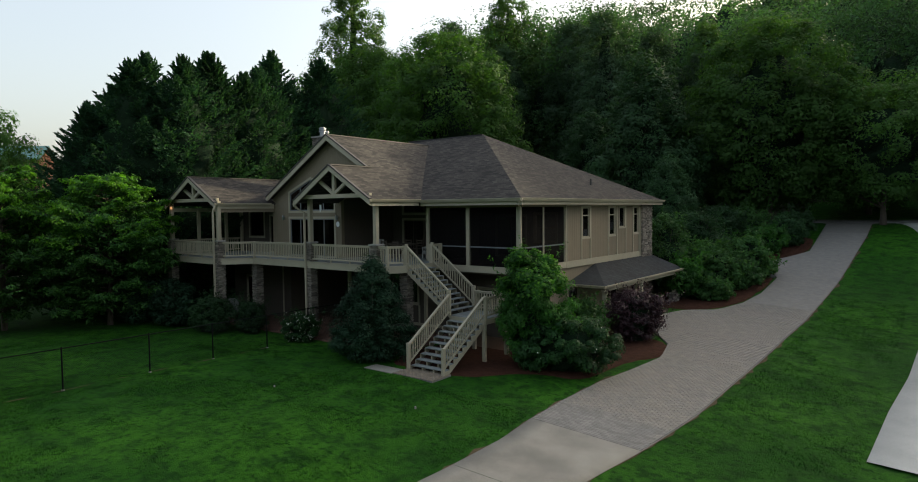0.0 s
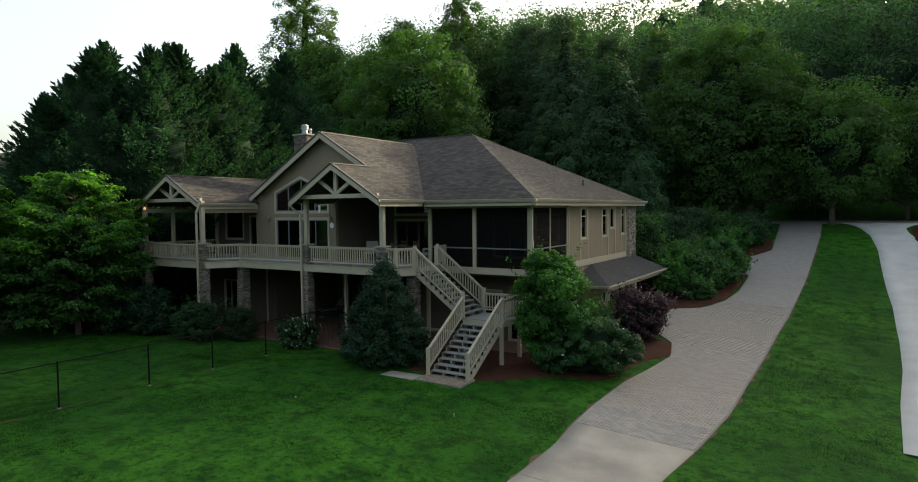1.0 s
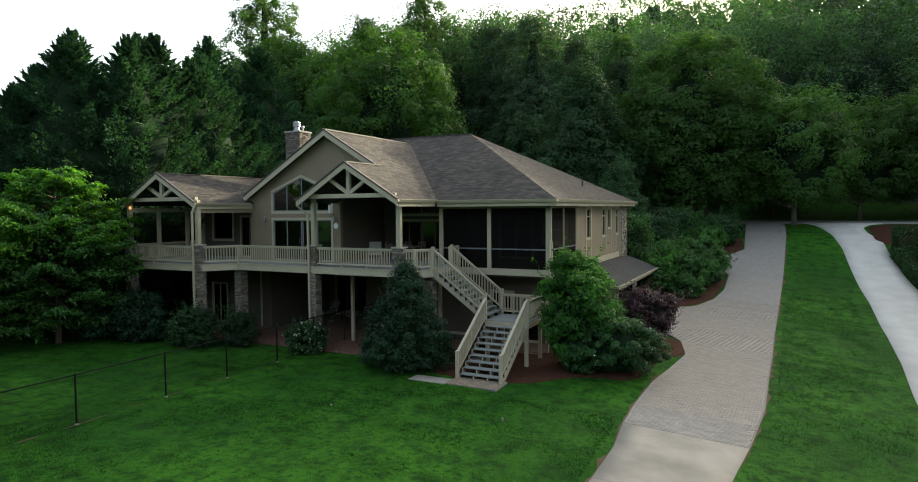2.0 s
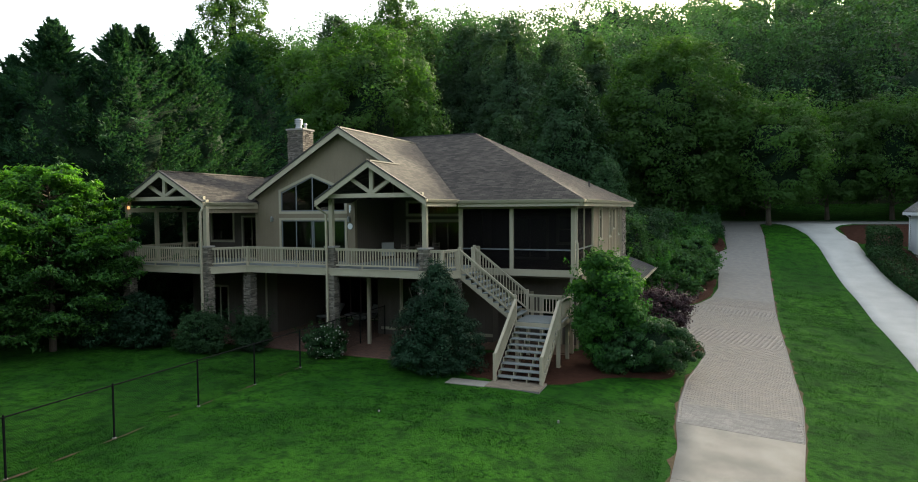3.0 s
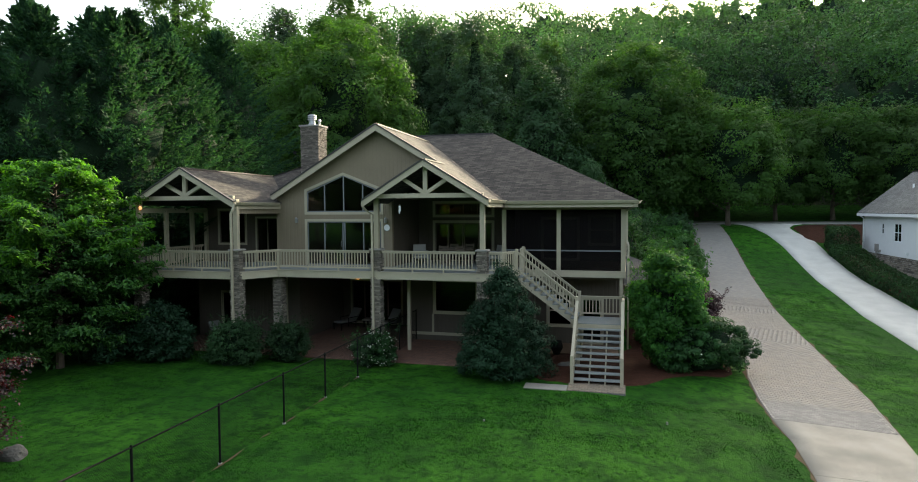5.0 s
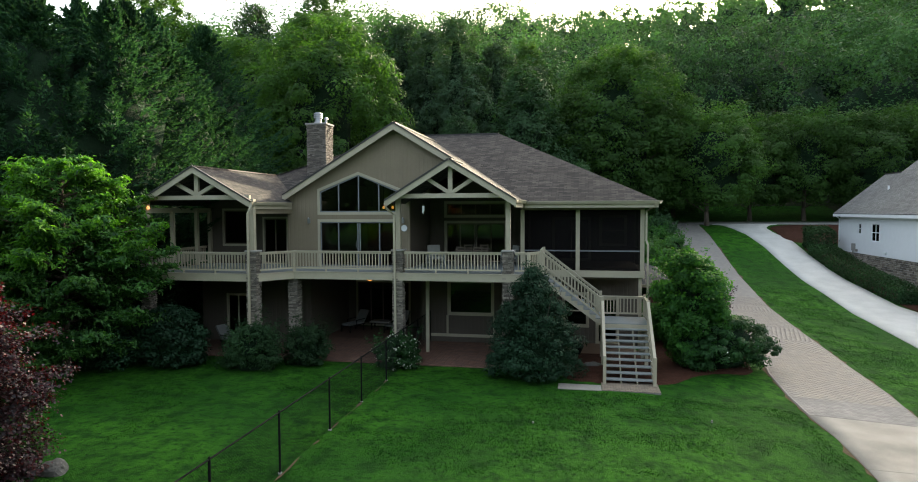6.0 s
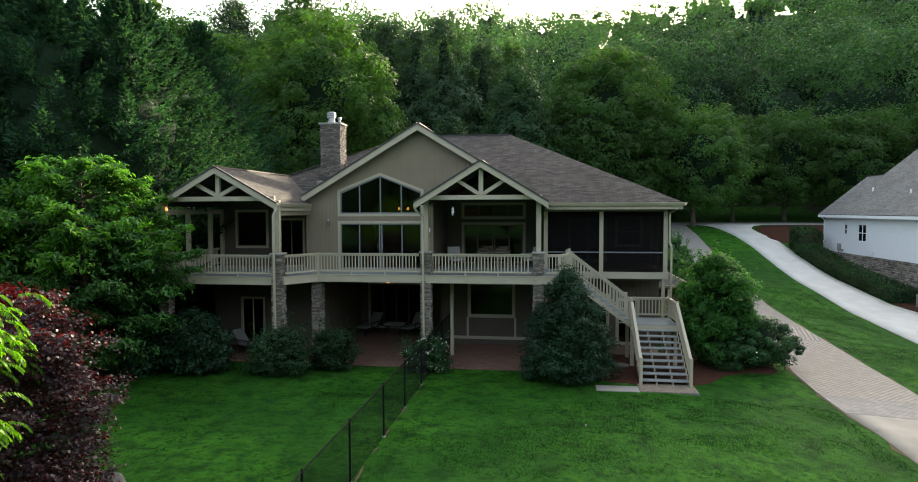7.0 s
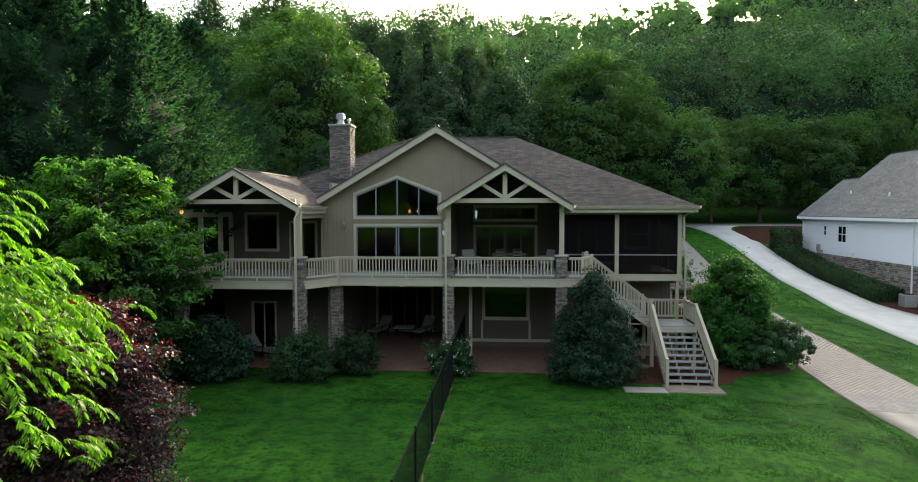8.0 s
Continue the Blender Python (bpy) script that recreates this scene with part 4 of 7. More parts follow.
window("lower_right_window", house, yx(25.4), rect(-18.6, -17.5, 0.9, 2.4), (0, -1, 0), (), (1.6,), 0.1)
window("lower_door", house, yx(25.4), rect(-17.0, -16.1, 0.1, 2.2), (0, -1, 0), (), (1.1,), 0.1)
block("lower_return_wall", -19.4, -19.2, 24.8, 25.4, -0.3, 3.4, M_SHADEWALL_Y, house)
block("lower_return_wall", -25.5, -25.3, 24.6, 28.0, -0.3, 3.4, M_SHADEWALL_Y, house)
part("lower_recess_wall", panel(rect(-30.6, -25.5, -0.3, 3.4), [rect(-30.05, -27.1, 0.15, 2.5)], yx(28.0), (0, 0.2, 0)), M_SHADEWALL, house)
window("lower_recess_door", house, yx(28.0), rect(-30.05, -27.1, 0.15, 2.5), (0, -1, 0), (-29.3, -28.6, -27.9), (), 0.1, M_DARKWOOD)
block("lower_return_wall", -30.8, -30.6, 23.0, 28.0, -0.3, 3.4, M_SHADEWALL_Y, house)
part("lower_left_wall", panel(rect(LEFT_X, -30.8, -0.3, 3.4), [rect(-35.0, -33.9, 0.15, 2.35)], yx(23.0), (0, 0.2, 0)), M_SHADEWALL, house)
window("lower_left_door", house, yx(23.0), rect(-35.0, -33.9, 0.15, 2.35), (0, -1, 0), (-34.45,), (), 0.06)
for x in (-31.3,):
    block("batten", x - 0.05, x + 0.05, 22.965, 22.998, 0.1, 3.4, M_TRIM, house)
block("patio_ceiling", LEFT_X + 0.2, -15.2, 23.9, 38.7, 3.3, 3.44, M_DARKWOOD, house)
block("lower_floor", LEFT_X + 0.2, -15.3, 23.2, 38.8, -0.2, 0.04, M_INFLOOR, house)

# roofs
roof = lambda name, poly, m=None: slab(name, poly, 0.14, m or M_ROOF, house)
roof("roof_front", [(-14.5, 22.95, EAVE_Z), (-22.57, 31.4, 10.93), (-28.6, 31.4, 10.93), (-33.87, 26.1, 8.37), (-31.3, 23.0, 6.87), (-31.5, 23.78, 7.25), (-26.12, 30.34, 10.42), (-20.3, 22.95, EAVE_Z)])
roof("roof_side", [(-14.5, 22.95, EAVE_Z), (-14.5, 39.85, EAVE_Z), (-22.57, 31.4, 10.93)])
roof("roof_back", [(-14.5, 39.85, EAVE_Z), (-37.0, 39.85, EAVE_Z), (-28.6, 31.4, 10.93), (-22.57, 31.4, 10.93)])
roof("roof_left", [(-37.0, 39.85, EAVE_Z), (-37.0, 22.95, EAVE_Z), (-28.6, 31.4, 10.93)])
roof("gable_roof_right", [(-26.12, 22.12, 10.42), (-26.12, 30.6, 10.42), (-20.33, 23.2, 6.89), (-20.33, 19.65, 6.89), (-23.05, 19.65, 8.55), (-23.05, 22.12, 8.55)])
roof("gable_roof_left", [(-26.12, 22.12, 10.42), (-26.12, 30.6, 10.42), (-31.55, 24.0, 7.22), (-31.55, 22.12, 7.22)])
roof("porch_roof_left", [(-23.05, 19.65, 8.55), (-23.05, 22.55, 8.55), (-25.77, 22.55, 6.89), (-25.77, 19.65, 6.89)])
roof("wing_roof_right", [(-33.87, 18.65, 8.37), (-33.87, 26.3, 8.37), (-31.2, 23.4, 6.86), (-31.2, 18.65, 6.86)])
roof("wing_roof_left", [(-33.87, 18.65, 8.37), (-33.87, 26.3, 8.37), (-36.54, 24.0, 6.86), (-36.54, 18.65, 6.86)])
SPX = -13.0
roof("side_porch_roof", [(SPX, 28.0, 2.62), (SPX, 39.2, 2.62), (WALL_X + 0.02, 39.2, 3.4), (WALL_X + 0.02, 31.2, 3.4)], M_SLATE)
roof("side_porch_hip", [(SPX, 28.0, 2.62), (WALL_X + 0.02, 31.2, 3.4), (WALL_X - 0.03, 28.0, 2.62)], M_SLATE)
block("side_porch_ceiling", WALL_X - 0.03, SPX - 0.08, 28.05, 39.1, 2.44, 2.5, M_DARKWOOD, house)
block("side_porch_beam", SPX - 0.3, SPX - 0.14, 28.2, 38.9, 2.3, 2.5, M_TRIM, house)
for y in (28.5, 33.0, 38.3):
    block("side_porch_post", SPX - 0.32, SPX - 0.12, y - 0.1, y + 0.1, 0.0, 2.3, M_TRIM, house, "", 0.01)
stone_veneer("post_base", SPX - 0.46, SPX + 0.02, 38.06, 38.54, 0.1, 1.2, M_STONE, house, 31)
block("ridge_cap", -28.6, -22.57, 31.3, 31.5, 10.9, 10.96, M_DRIP, house)
block("ridge_cap", -26.22, -26.02, 22.12, 30.3, 10.39, 10.45, M_DRIP, house)
block("ridge_cap", -33.97, -33.77, 18.65, 26.0, 8.34, 8.4, M_DRIP, house)
block("ridge_cap", -23.15, -22.95, 19.65, 22.4, 8.53, 8.58, M_DRIP, house)
for a, b in (((-28.6, 31.4, 10.93), (-33.87, 26.1, 8.4)),):
    bar("hip_cap", Vector(a) + Vector((0, 0, 0.004)), Vector(b) + Vector((0, 0, 0.004)), 0.2, 0.012, M_ROOF, house)


def rake(p, q, drop=0.26, thick=0.05):
    """A cream barge board below the roof edge with a dark drip edge on top."""
    p, q = Vector(p), Vector(q)
    d = Vector((0, 0, -1))
    bm = bmesh.new()
    fr = Vector((0, -thick, 0))
    vs = [bm.verts.new(v) for v in (p, q, q + d * drop, p + d * drop, p + fr, q + fr, q + d * drop + fr, p + d * drop + fr)]
    for f in ((0, 1, 2, 3), (7, 6, 5, 4), (0, 4, 5, 1), (2, 6, 7, 3), (1, 5, 6, 2), (0, 3, 7, 4)):
        bm.faces.new([vs[i] for i in f])
    part("barge_board", bm, M_TRIM, house)
    up = Vector((0, -0.02, 0.012))
    bar("drip_edge", p + up, q + up, 0.14, 0.065, M_DRIP, house)


def gable_trim(y, apex, left, right, drop=0.28):
    rake((apex[0], y, apex[1]), (left[0], y, left[1]), drop)
    rake((apex[0], y, apex[1]), (right[0], y, right[1]), drop)


gable_trim(22.118, (-26.12, 10.41), (-31.55, 7.21), (-23.05, 8.54), 0.3)
gable_trim(19.648, (-23.05, 8.54), (-25.77, 6.88), (-20.33, 6.88))
gable_trim(18.648, (-33.87, 8.36), (-36.54, 6.85), (-31.2, 6.85))


def gutter(p, q, name="gutter"):
    """A trough along an eave with a rolled lip."""
    p, q = Vector(p), Vector(q)
    d = (q - p).normalized()
    s = d.cross(Vector((0, 0, 1)))
    prof = ((0, 0), (0.0, -0.13), (0.07, -0.13), (0.1, -0.08), (0.125, -0.02), (0.14, -0.02), (0.14, 0.005), (0.115, 0.005), (0.09, -0.07), (0.06, -0.11), (0.015, -0.11), (0.015, 0))
    bm = bmesh.new()
    a = [bm.verts.new(p + s * u + Vector((0, 0, w))) for u, w in prof]
    b = [bm.verts.new(q + s * u + Vector((0, 0, w))) for u, w in prof]
    n = len(prof)
    for i in range(n):
        bm.faces.new((a[i], a[(i + 1) % n], b[(i + 1) % n], b[i]))
    bm.faces.new(a[::-1]), bm.faces.new(b)
    part(name, bm, M_TRIM, house)


gutter((-20.3, 22.94, 6.85), (-14.49, 22.94, 6.85))
gutter((-14.49, 22.94, 6.85), (-14.49, 39.86, 6.85))
gutter((-20.32, 19.62, 6.88), (-20.32, 22.9, 6.88))
gutter((-31.19, 18.62, 6.85), (-31.19, 22.12, 6.85))
gutter((SPX + 0.01, 27.98, 2.62), (SPX + 0.01, 39.2, 2.62))
gutter((WALL_X, 27.99, 2.62), (SPX, 27.99, 2.62))
block("fascia_board", -20.3, -14.55, 22.97, 23.01, 6.56, 6.8, M_TRIM, house)
block("fascia_board", -14.56, -14.52, 23.0, 39.8, 6.56, 6.8, M_TRIM, house)
block("soffit", -20.3, -14.56, 23.01, SCREEN_Y, 6.58, 6.62, M_SIDE_X, house)
block("soffit", WALL_X, -14.56, SCREEN_Y, 39.8, 6.58, 6.62, M_SIDE_X, house)
block("fascia_board", -20.42, -20.34, 19.72, 22.9, 6.58, 6.8, M_TRIM, house)
block("fascia_board", -31.3, -31.22, 18.72, 22.4, 6.55, 6.8, M_TRIM, house)
block("beam", -31.45, -31.3, 18.95, 22.5, 6.35, 6.6, M_SIDE_Y, house)
block("beam", -36.4, -36.2, 18.95, 23.6, 6.4, 6.62, M_TRIM, house)


def truss(x, y, half, z, apex):
    """King post, tie beam and two braces in an open gable."""
    block("tie_beam", x - half, x + half, y, y + 0.16, z, z + 0.19, M_TRIM, house, "", 0.008)
    block("king_post", x - 0.09, x + 0.09, y + 0.01, y + 0.15, z + 0.19, apex, M_TRIM, house)
    for s in (-1, 1):
        bar("brace", (x + s * 0.09, y + 0.08, z + 0.24), (x + s * half * 0.42, y + 0.08, z + (apex - z) * 0.63), 0.13, 0.15, M_TRIM, house)


truss(-23.05, 19.85, 2.45, 6.97, 8.3)
truss(-33.87, 18.85, 2.45, 6.95, 8.12)


def downspout(pts):
    part("downspout", tube(bmesh.new(), pts, 0.058, 4), M_TRIM, house)


downspout([(-25.75, 19.6, 6.76), (-25.72, 19.75, 6.55), (-25.5, 20.06, 6.3), (-25.47, 20.07, 0.15)])
downspout([(-31.2, 18.66, 6.76), (-31.25, 18.57, 6.5), (-31.33, 18.56, 6.35), (-31.33, 18.56, 0.15)])
downspout([(-14.6, 22.9, 6.75), (-14.7, 23.0, 6.6), (-14.97, 23.58, 6.4), (-14.97, 23.58, 5.1), (-14.9, 23.5, 4.9), (-14.9, 23.5, 0.3)])
downspout([(-14.5, 36.9, 6.75), (-14.6, 37.2, 6.6), (-14.98, 37.3, 6.45), (-14.98, 37.3, 3.45)])

# chimney
stone_veneer("chimney", -32.05, -31.0, 26.0, 26.95, 7.0, 11.0, M_CHIM, house, 21, 0.05, 0.2, label="grey-brown stacked-stone chimney")
block("chimney_cap", -32.12, -30.93, 25.93, 27.02, 11.0, 11.09, M_CAP, house, "grey stone cap")
part("flue", tube(bmesh.new(), [(-31.6, 26.45, 11.09), (-31.6, 26.45, 11.2), (-31.6, 26.45, 11.38)], [0.24, 0.18, 0.17], 14), M_METAL, house, "round metal flue")
for k in range(3):
    part("flue_ring", tube(bmesh.new(), [(-31.6, 26.45, 11.4 + k * 0.1), (-31.6, 26.45, 11.45 + k * 0.1)], [0.24, 0.22], 14), M_METAL, house)
part("flue", tube(bmesh.new(), [(-31.6, 26.45, 11.38), (-31.6, 26.45, 11.7)], 0.15, 12), M_METAL, house)
part("flue", tube(bmesh.new(), [(-31.18, 26.5, 11.09), (-31.18, 26.5, 11.3), (-31.18, 26.5, 11.32), (-31.18, 26.5, 11.42)], [0.07, 0.06, 0.11, 0.08], 10), M_METAL, house)
dish = bmesh.new()
bmesh.ops.create_cone(dish, segments=20, radius1=0.02, radius2=0.1, depth=0.04, cap_ends=False, matrix=pose(-32.3, 25.8, 9.6, 70, 0, 25))
tube(dish, [(-32.3, 25.8, 9.55), (-32.15, 25.98, 9.35)], 0.02, 6)
part("satellite_dish", dish, M_BLACK, house, "small grey dish bracketed to the chimney")
part("vent_pipe", tube(bmesh.new(), [(-16.2, 33.0, 7.5), (-16.2, 33.0, 8.05)], 0.05, 8), M_DRIP, house)


def sconce(x, y, z):
    s = thing("wall_lantern", (x, y, z), "small grey metal wall lantern beside the doors", "wall lamp", "wall lanterns")
    block("backplate", x - 0.05, x + 0.05, y - 0.02, y, z - 0.1, z + 0.1, M_METAL, s)
    part("cage", tube(bmesh.new(), [(x, y - 0.1, z - 0.12), (x, y - 0.1, z + 0.08), (x, y - 0.1, z + 0.16)], [0.05, 0.06, 0.015], 6), M_METAL, s)


sconce(-30.4, WALL_Y - 0.002, 6.0)
sconce(-25.8, WALL_Y - 0.002, 6.0)


# ---- deck, stairs and patio ----
deck = thing("deck", (-25.0, 21.0, 0.0), "raised deck with cream railings on stone piers", "deck")
F_L, F_R = 18.75, 20.15


def deck_front(x):
    if x < -31.1:
        return F_L
    if x < -30.1:
        return F_L + (F_R - F_L) * (x + 31.1)
    if x < -19.9:
        return F_R
    return F_R + (x + 19.9) * 1.6


def deck_back(x):
    return 23.58 if x < -31.5 else 22.48 if x < -25.52 else 26.38 if x < -20.55 else 23.58


def deck_boards():
    row = 0.145
    xs = np.arange(-36.45, -19.4 + 0.001, 0.05)
    for k in range(int((26.4 - F_L) / row)):
        y0 = F_L + 0.03 + k * row
        ok = [deck_front(x) <= y0 and y0 + row <= deck_back(x) for x in xs]
        start = None
        for i, good in enumerate(ok + [False]):
            if good and start is None:
                start = i
            if not good and start is not None:
                if i - start > 4:
                    block("deck_board", xs[start], xs[i - 1], y0, y0 + row - 0.007, DECK_Z - 0.03, DECK_Z, M_DECK, deck)
                start = None


deck_boards()
RIM = [(-36.45, 23.5), (-36.45, F_L), (-31.1, F_L), (-30.1, F_R), (-19.9, F_R), (-19.4, F_R + 0.8), (-19.4, 23.5)]
for p, q in zip(RIM, RIM[1:]):
    bar("rim_board", (*p, 3.67), (*q, 3.67), 0.05, 0.3, M_TRIM, deck)
    bar("nosing", (*p, 3.836), (*q, 3.836), 0.1, 0.03, M_TRIM, deck)
for x in np.arange(-36.0, -19.5, 0.6):
    bar("joist", (x, deck_front(x) + 0.03, 3.68), (x, min(deck_back(x), 24.5), 3.68), 0.045, 0.22, M_DARKWOOD, deck)
for i, (x, y, top) in enumerate(((-31.27, 18.85, 4.76), (-36.25, 18.85, 4.76), (-30.22, 20.5, 3.52), (-25.4, 20.36, 4.76), (-20.73, 20.36, 4.76), (-19.75, 21.3, 3.52))):
    pier = stone_veneer("stone_pier", x - 0.21, x + 0.21, y - 0.21, y + 0.21, -0.1, top, M_STONE, deck, 40 + i, 0.06, 0.22, label="pier of stacked grey-brown ledge stone")
    if top > 4:
        block("cap_stone", x - 0.27, x + 0.27, y - 0.27, y + 0.27, top, top + 0.07, M_CAP, pier, "", 0.012)
        block("post", x - 0.1, x + 0.1, y - 0.1, y + 0.1, top + 0.07, 6.97, M_TRIM, deck, "square cream porch post", 0.008)
for x, y in ((-36.2, 20.5), (-36.2, 22.35), (-36.2, 23.45)):
    block("post", x - 0.08, x + 0.08, y - 0.08, y + 0.08, DECK_Z, 6.5, M_TRIM, deck)
for x, y in ((-24.6, 22.2), (-20.4, 23.4), (-15.2, 23.75)):
    block("under_post", x - 0.07, x + 0.07, y - 0.07, y + 0.07, 0.0, 3.5, M_TRIM, deck)


def baluster_mesh(h):
    me = bpy.data.meshes.new("baluster")
    bm = box(bmesh.new(), -0.02, 0.02, -0.02, 0.02, 0, h)
    bmesh.ops.recalc_face_normals(bm, faces=bm.faces)
    bm.to_mesh(me)
    bm.free()
    return finish(me, M_TRIM)


BALUSTER = baluster_mesh(0.7)


def railing(parent, p, q, drop=0.0, posts=(True, True), height=0.9, post_up=0.06):
    """A railing from p to q (deck or stair points), with square posts at the ends and thin square balusters."""
    p, q = Vector(p), Vector(q)
    up = Vector((0, 0, 1))
    r = bar("railing", p + up * (height - 0.03), q + up * (height - 0.03), 0.11, 0.045, M_TRIM, parent)
    bar("sub_rail", p + up * (height - 0.085), q + up * (height - 0.085), 0.045, 0.06, M_TRIM, r)
    bar("bottom_rail", p + up * 0.14, q + up * 0.14, 0.045, 0.07, M_TRIM, r)
    ln = math.hypot(q.x - p.x, q.y - p.y)
    ang = math.atan2(q.y - p.y, q.x - p.x)
    n = max(int(ln / 0.135), 2)
    for i in range(1, n):
        c = p.lerp(q, i / n)
        share("baluster", BALUSTER, r, Matrix.Translation(c + up * 0.14) @ Matrix.Rotation(ang, 4, "Z"))
    level = abs(p.z - q.z) < 0.01
    if level:
        for i in range(1, max(int(ln / 1.2), 1)):
            c = p.lerp(q, i / max(int(ln / 1.2), 1))
            block("foot_block", c.x - 0.03, c.x + 0.03, c.y - 0.03, c.y + 0.03, c.z, c.z + 0.11, M_TRIM, r)
    for on, e in zip(posts, (p, q)):
        if on:
            block("newel_post", e.x - 0.06, e.x + 0.06, e.y - 0.06, e.y + 0.06, e.z - 0.15, e.z + height + post_up, M_TRIM, r, "", 0.008)
    return r


RY_L, RY_R = F_L + 0.09, F_R + 0.09
railing(deck, (-36.38, 23.4, DECK_Z), (-36.38, RY_L + 0.2, DECK_Z), posts=(False, False))
railing(deck, (-36.0, RY_L, DECK_Z), (-31.55, RY_L, DECK_Z), posts=(False, False))
railing(deck, (-31.02, RY_L + 0.06, DECK_Z), (-30.1, RY_R, DECK_Z), posts=(False, True), post_up=0.0)
railing(deck, (-30.1, RY_R, DECK_Z), (-25.7, RY_R, DECK_Z), posts=(False, False))
railing(deck, (-25.12, RY_R, DECK_Z), (-21.02, RY_R, DECK_Z), posts=(False, False))
railing(deck, (-20.44, RY_R, DECK_Z), (-19.9, RY_R, DECK_Z), posts=(False, False))
railing(deck, (-19.9, RY_R, DECK_Z), (-19.5, 20.95, DECK_Z), posts=(True, True), post_up=0.0)
railing(deck, (-19.5, 22.75, DECK_Z), (-19.5, 23.5, DECK_Z), posts=(True, True), post_up=0.0)

# stairs: an upper flight along the house, a landing, a lower flight to the lawn
stairs = thing("staircase", (-16.0, 20.0, 0.0), "two-flight outdoor stair, cream railings and grey-blue treads", "stairs")
LAND_Z, N_UP, N_LOW = 1.82, 11, 10
SX0, SX1, SY0, SY1 = -16.95, -15.1, 21.0, 22.75
UP_X, LOW_Y = -19.42, 18.42
rise_up, run_up = (DECK_Z - LAND_Z) / N_UP, (SX0 - UP_X) / (N_UP - 1)
rise_lo, run_lo = LAND_Z / N_LOW, (SY0 - LOW_Y) / (N_LOW - 1)
for i in range(1, N_UP):
    z = DECK_Z - i * rise_up
    x = UP_X + (i - 1) * run_up
    block("tread", x, x + run_up + 0.02, SY0 + 0.05, SY1 - 0.05, z - 0.04, z, M_DECK, stairs)
for i in range(1, N_LOW):
    z = LAND_Z - i * rise_lo
    y = SY0 - i * run_lo
    block("tread", SX0 + 0.08, SX1 - 0.08, y - 0.01, y + run_lo + 0.01, z - 0.04, z, M_DECK, stairs)
for k in range(12):
    y = SY0 + 0.02 + k * 0.145
    block("landing_board", SX0, SX1, y, y + 0.138, LAND_Z - 0.04, LAND_Z, M_DECK, stairs)
block("landing_rim", SX0, SX1, SY0 - 0.03, SY0 + 0.01, LAND_Z - 0.24, LAND_Z - 0.03, M_TRIM, stairs)
block("landing_rim", SX1 - 0.02, SX1 + 0.03, SY0, SY1, LAND_Z - 0.24, LAND_Z - 0.03, M_TRIM, stairs)
block("landing_rim", SX0, SX1, SY1 - 0.02, SY1 + 0.03, LAND_Z - 0.24, LAND_Z - 0.03, M_TRIM, stairs)


def stringer(start, step, rise, n, side, thick):
    """A saw-toothed side board that carries the treads; start is the top, step the way down."""
    start, step, side = Vector(start), Vector(step), Vector(side)
    pts = []
    for i in range(n):
        pts.append(start + step * i + Vector((0, 0, -rise * i - 0.04)))
        pts.append(start + step * i + Vector((0, 0, -rise * (i + 1) - 0.04)))
    low = [pts[-1] + Vector((0, 0, -0.12)), pts[0] + Vector((0, 0, -0.34))]
    bm = bmesh.new()
    f = bm.faces.new([bm.verts.new(p) for p in pts + low])
    ret = bmesh.ops.extrude_face_region(bm, geom=[f])
    bmesh.ops.translate(bm, vec=side * thick, verts=[v for v in ret["geom"] if isinstance(v, bmesh.types.BMVert)])
    bmesh.ops.triangulate(bm, faces=[g for g in bm.faces if len(g.verts) > 4])
    return part("stringer", bm, M_TRIM, stairs)


for y in (SY0 + 0.02, (SY0 + SY1) / 2, SY1 - 0.06):
    stringer((UP_X, y, DECK_Z), (run_up, 0, 0), rise_up, N_UP, (0, 1, 0), 0.045)
for x in (SX0 + 0.03, SX0 + 0.62, SX0 + 1.2, SX1 - 0.075):
    stringer((x, SY0, LAND_Z), (0, -run_lo, 0), rise_lo, N_LOW, (1, 0, 0), 0.045)
for x, y in ((SX0 + 0.06, SY0 + 0.06), (SX1 - 0.06, SY0 + 0.06), (SX1 - 0.06, SY1 - 0.06), (SX0 + 0.06, SY1 - 0.06)):
    block("landing_post", x - 0.07, x + 0.07, y - 0.07, y + 0.07, -0.1, LAND_Z - 0.05, M_TRIM, stairs)
railing(stairs, (UP_X, SY0 - 0.02, DECK_Z), (SX0, SY0 - 0.02, LAND_Z + 0.12), posts=(True, True), height=0.92)
railing(stairs, (UP_X, SY1 + 0.02, DECK_Z), (SX0, SY1 + 0.02, LAND_Z + 0.12), posts=(True, True), height=0.92)
railing(stairs, (SX0, SY1 + 0.02, LAND_Z), (SX1, SY1 + 0.02, LAND_Z), posts=(False, True))
railing(stairs, (SX1, SY1, LAND_Z), (SX1, SY0 + 0.05, LAND_Z), posts=(False, True))
railing(stairs, (SX0 + 0.03, SY0 - 0.08, LAND_Z + 0.02), (SX0 + 0.03, LOW_Y - 0.12, 0.1), posts=(False, True), height=0.92)
railing(stairs, (SX1 - 0.03, SY0 - 0.03, LAND_Z + 0.02), (SX1 - 0.03, LOW_Y - 0.12, 0.1), posts=(False, True), height=0.92)


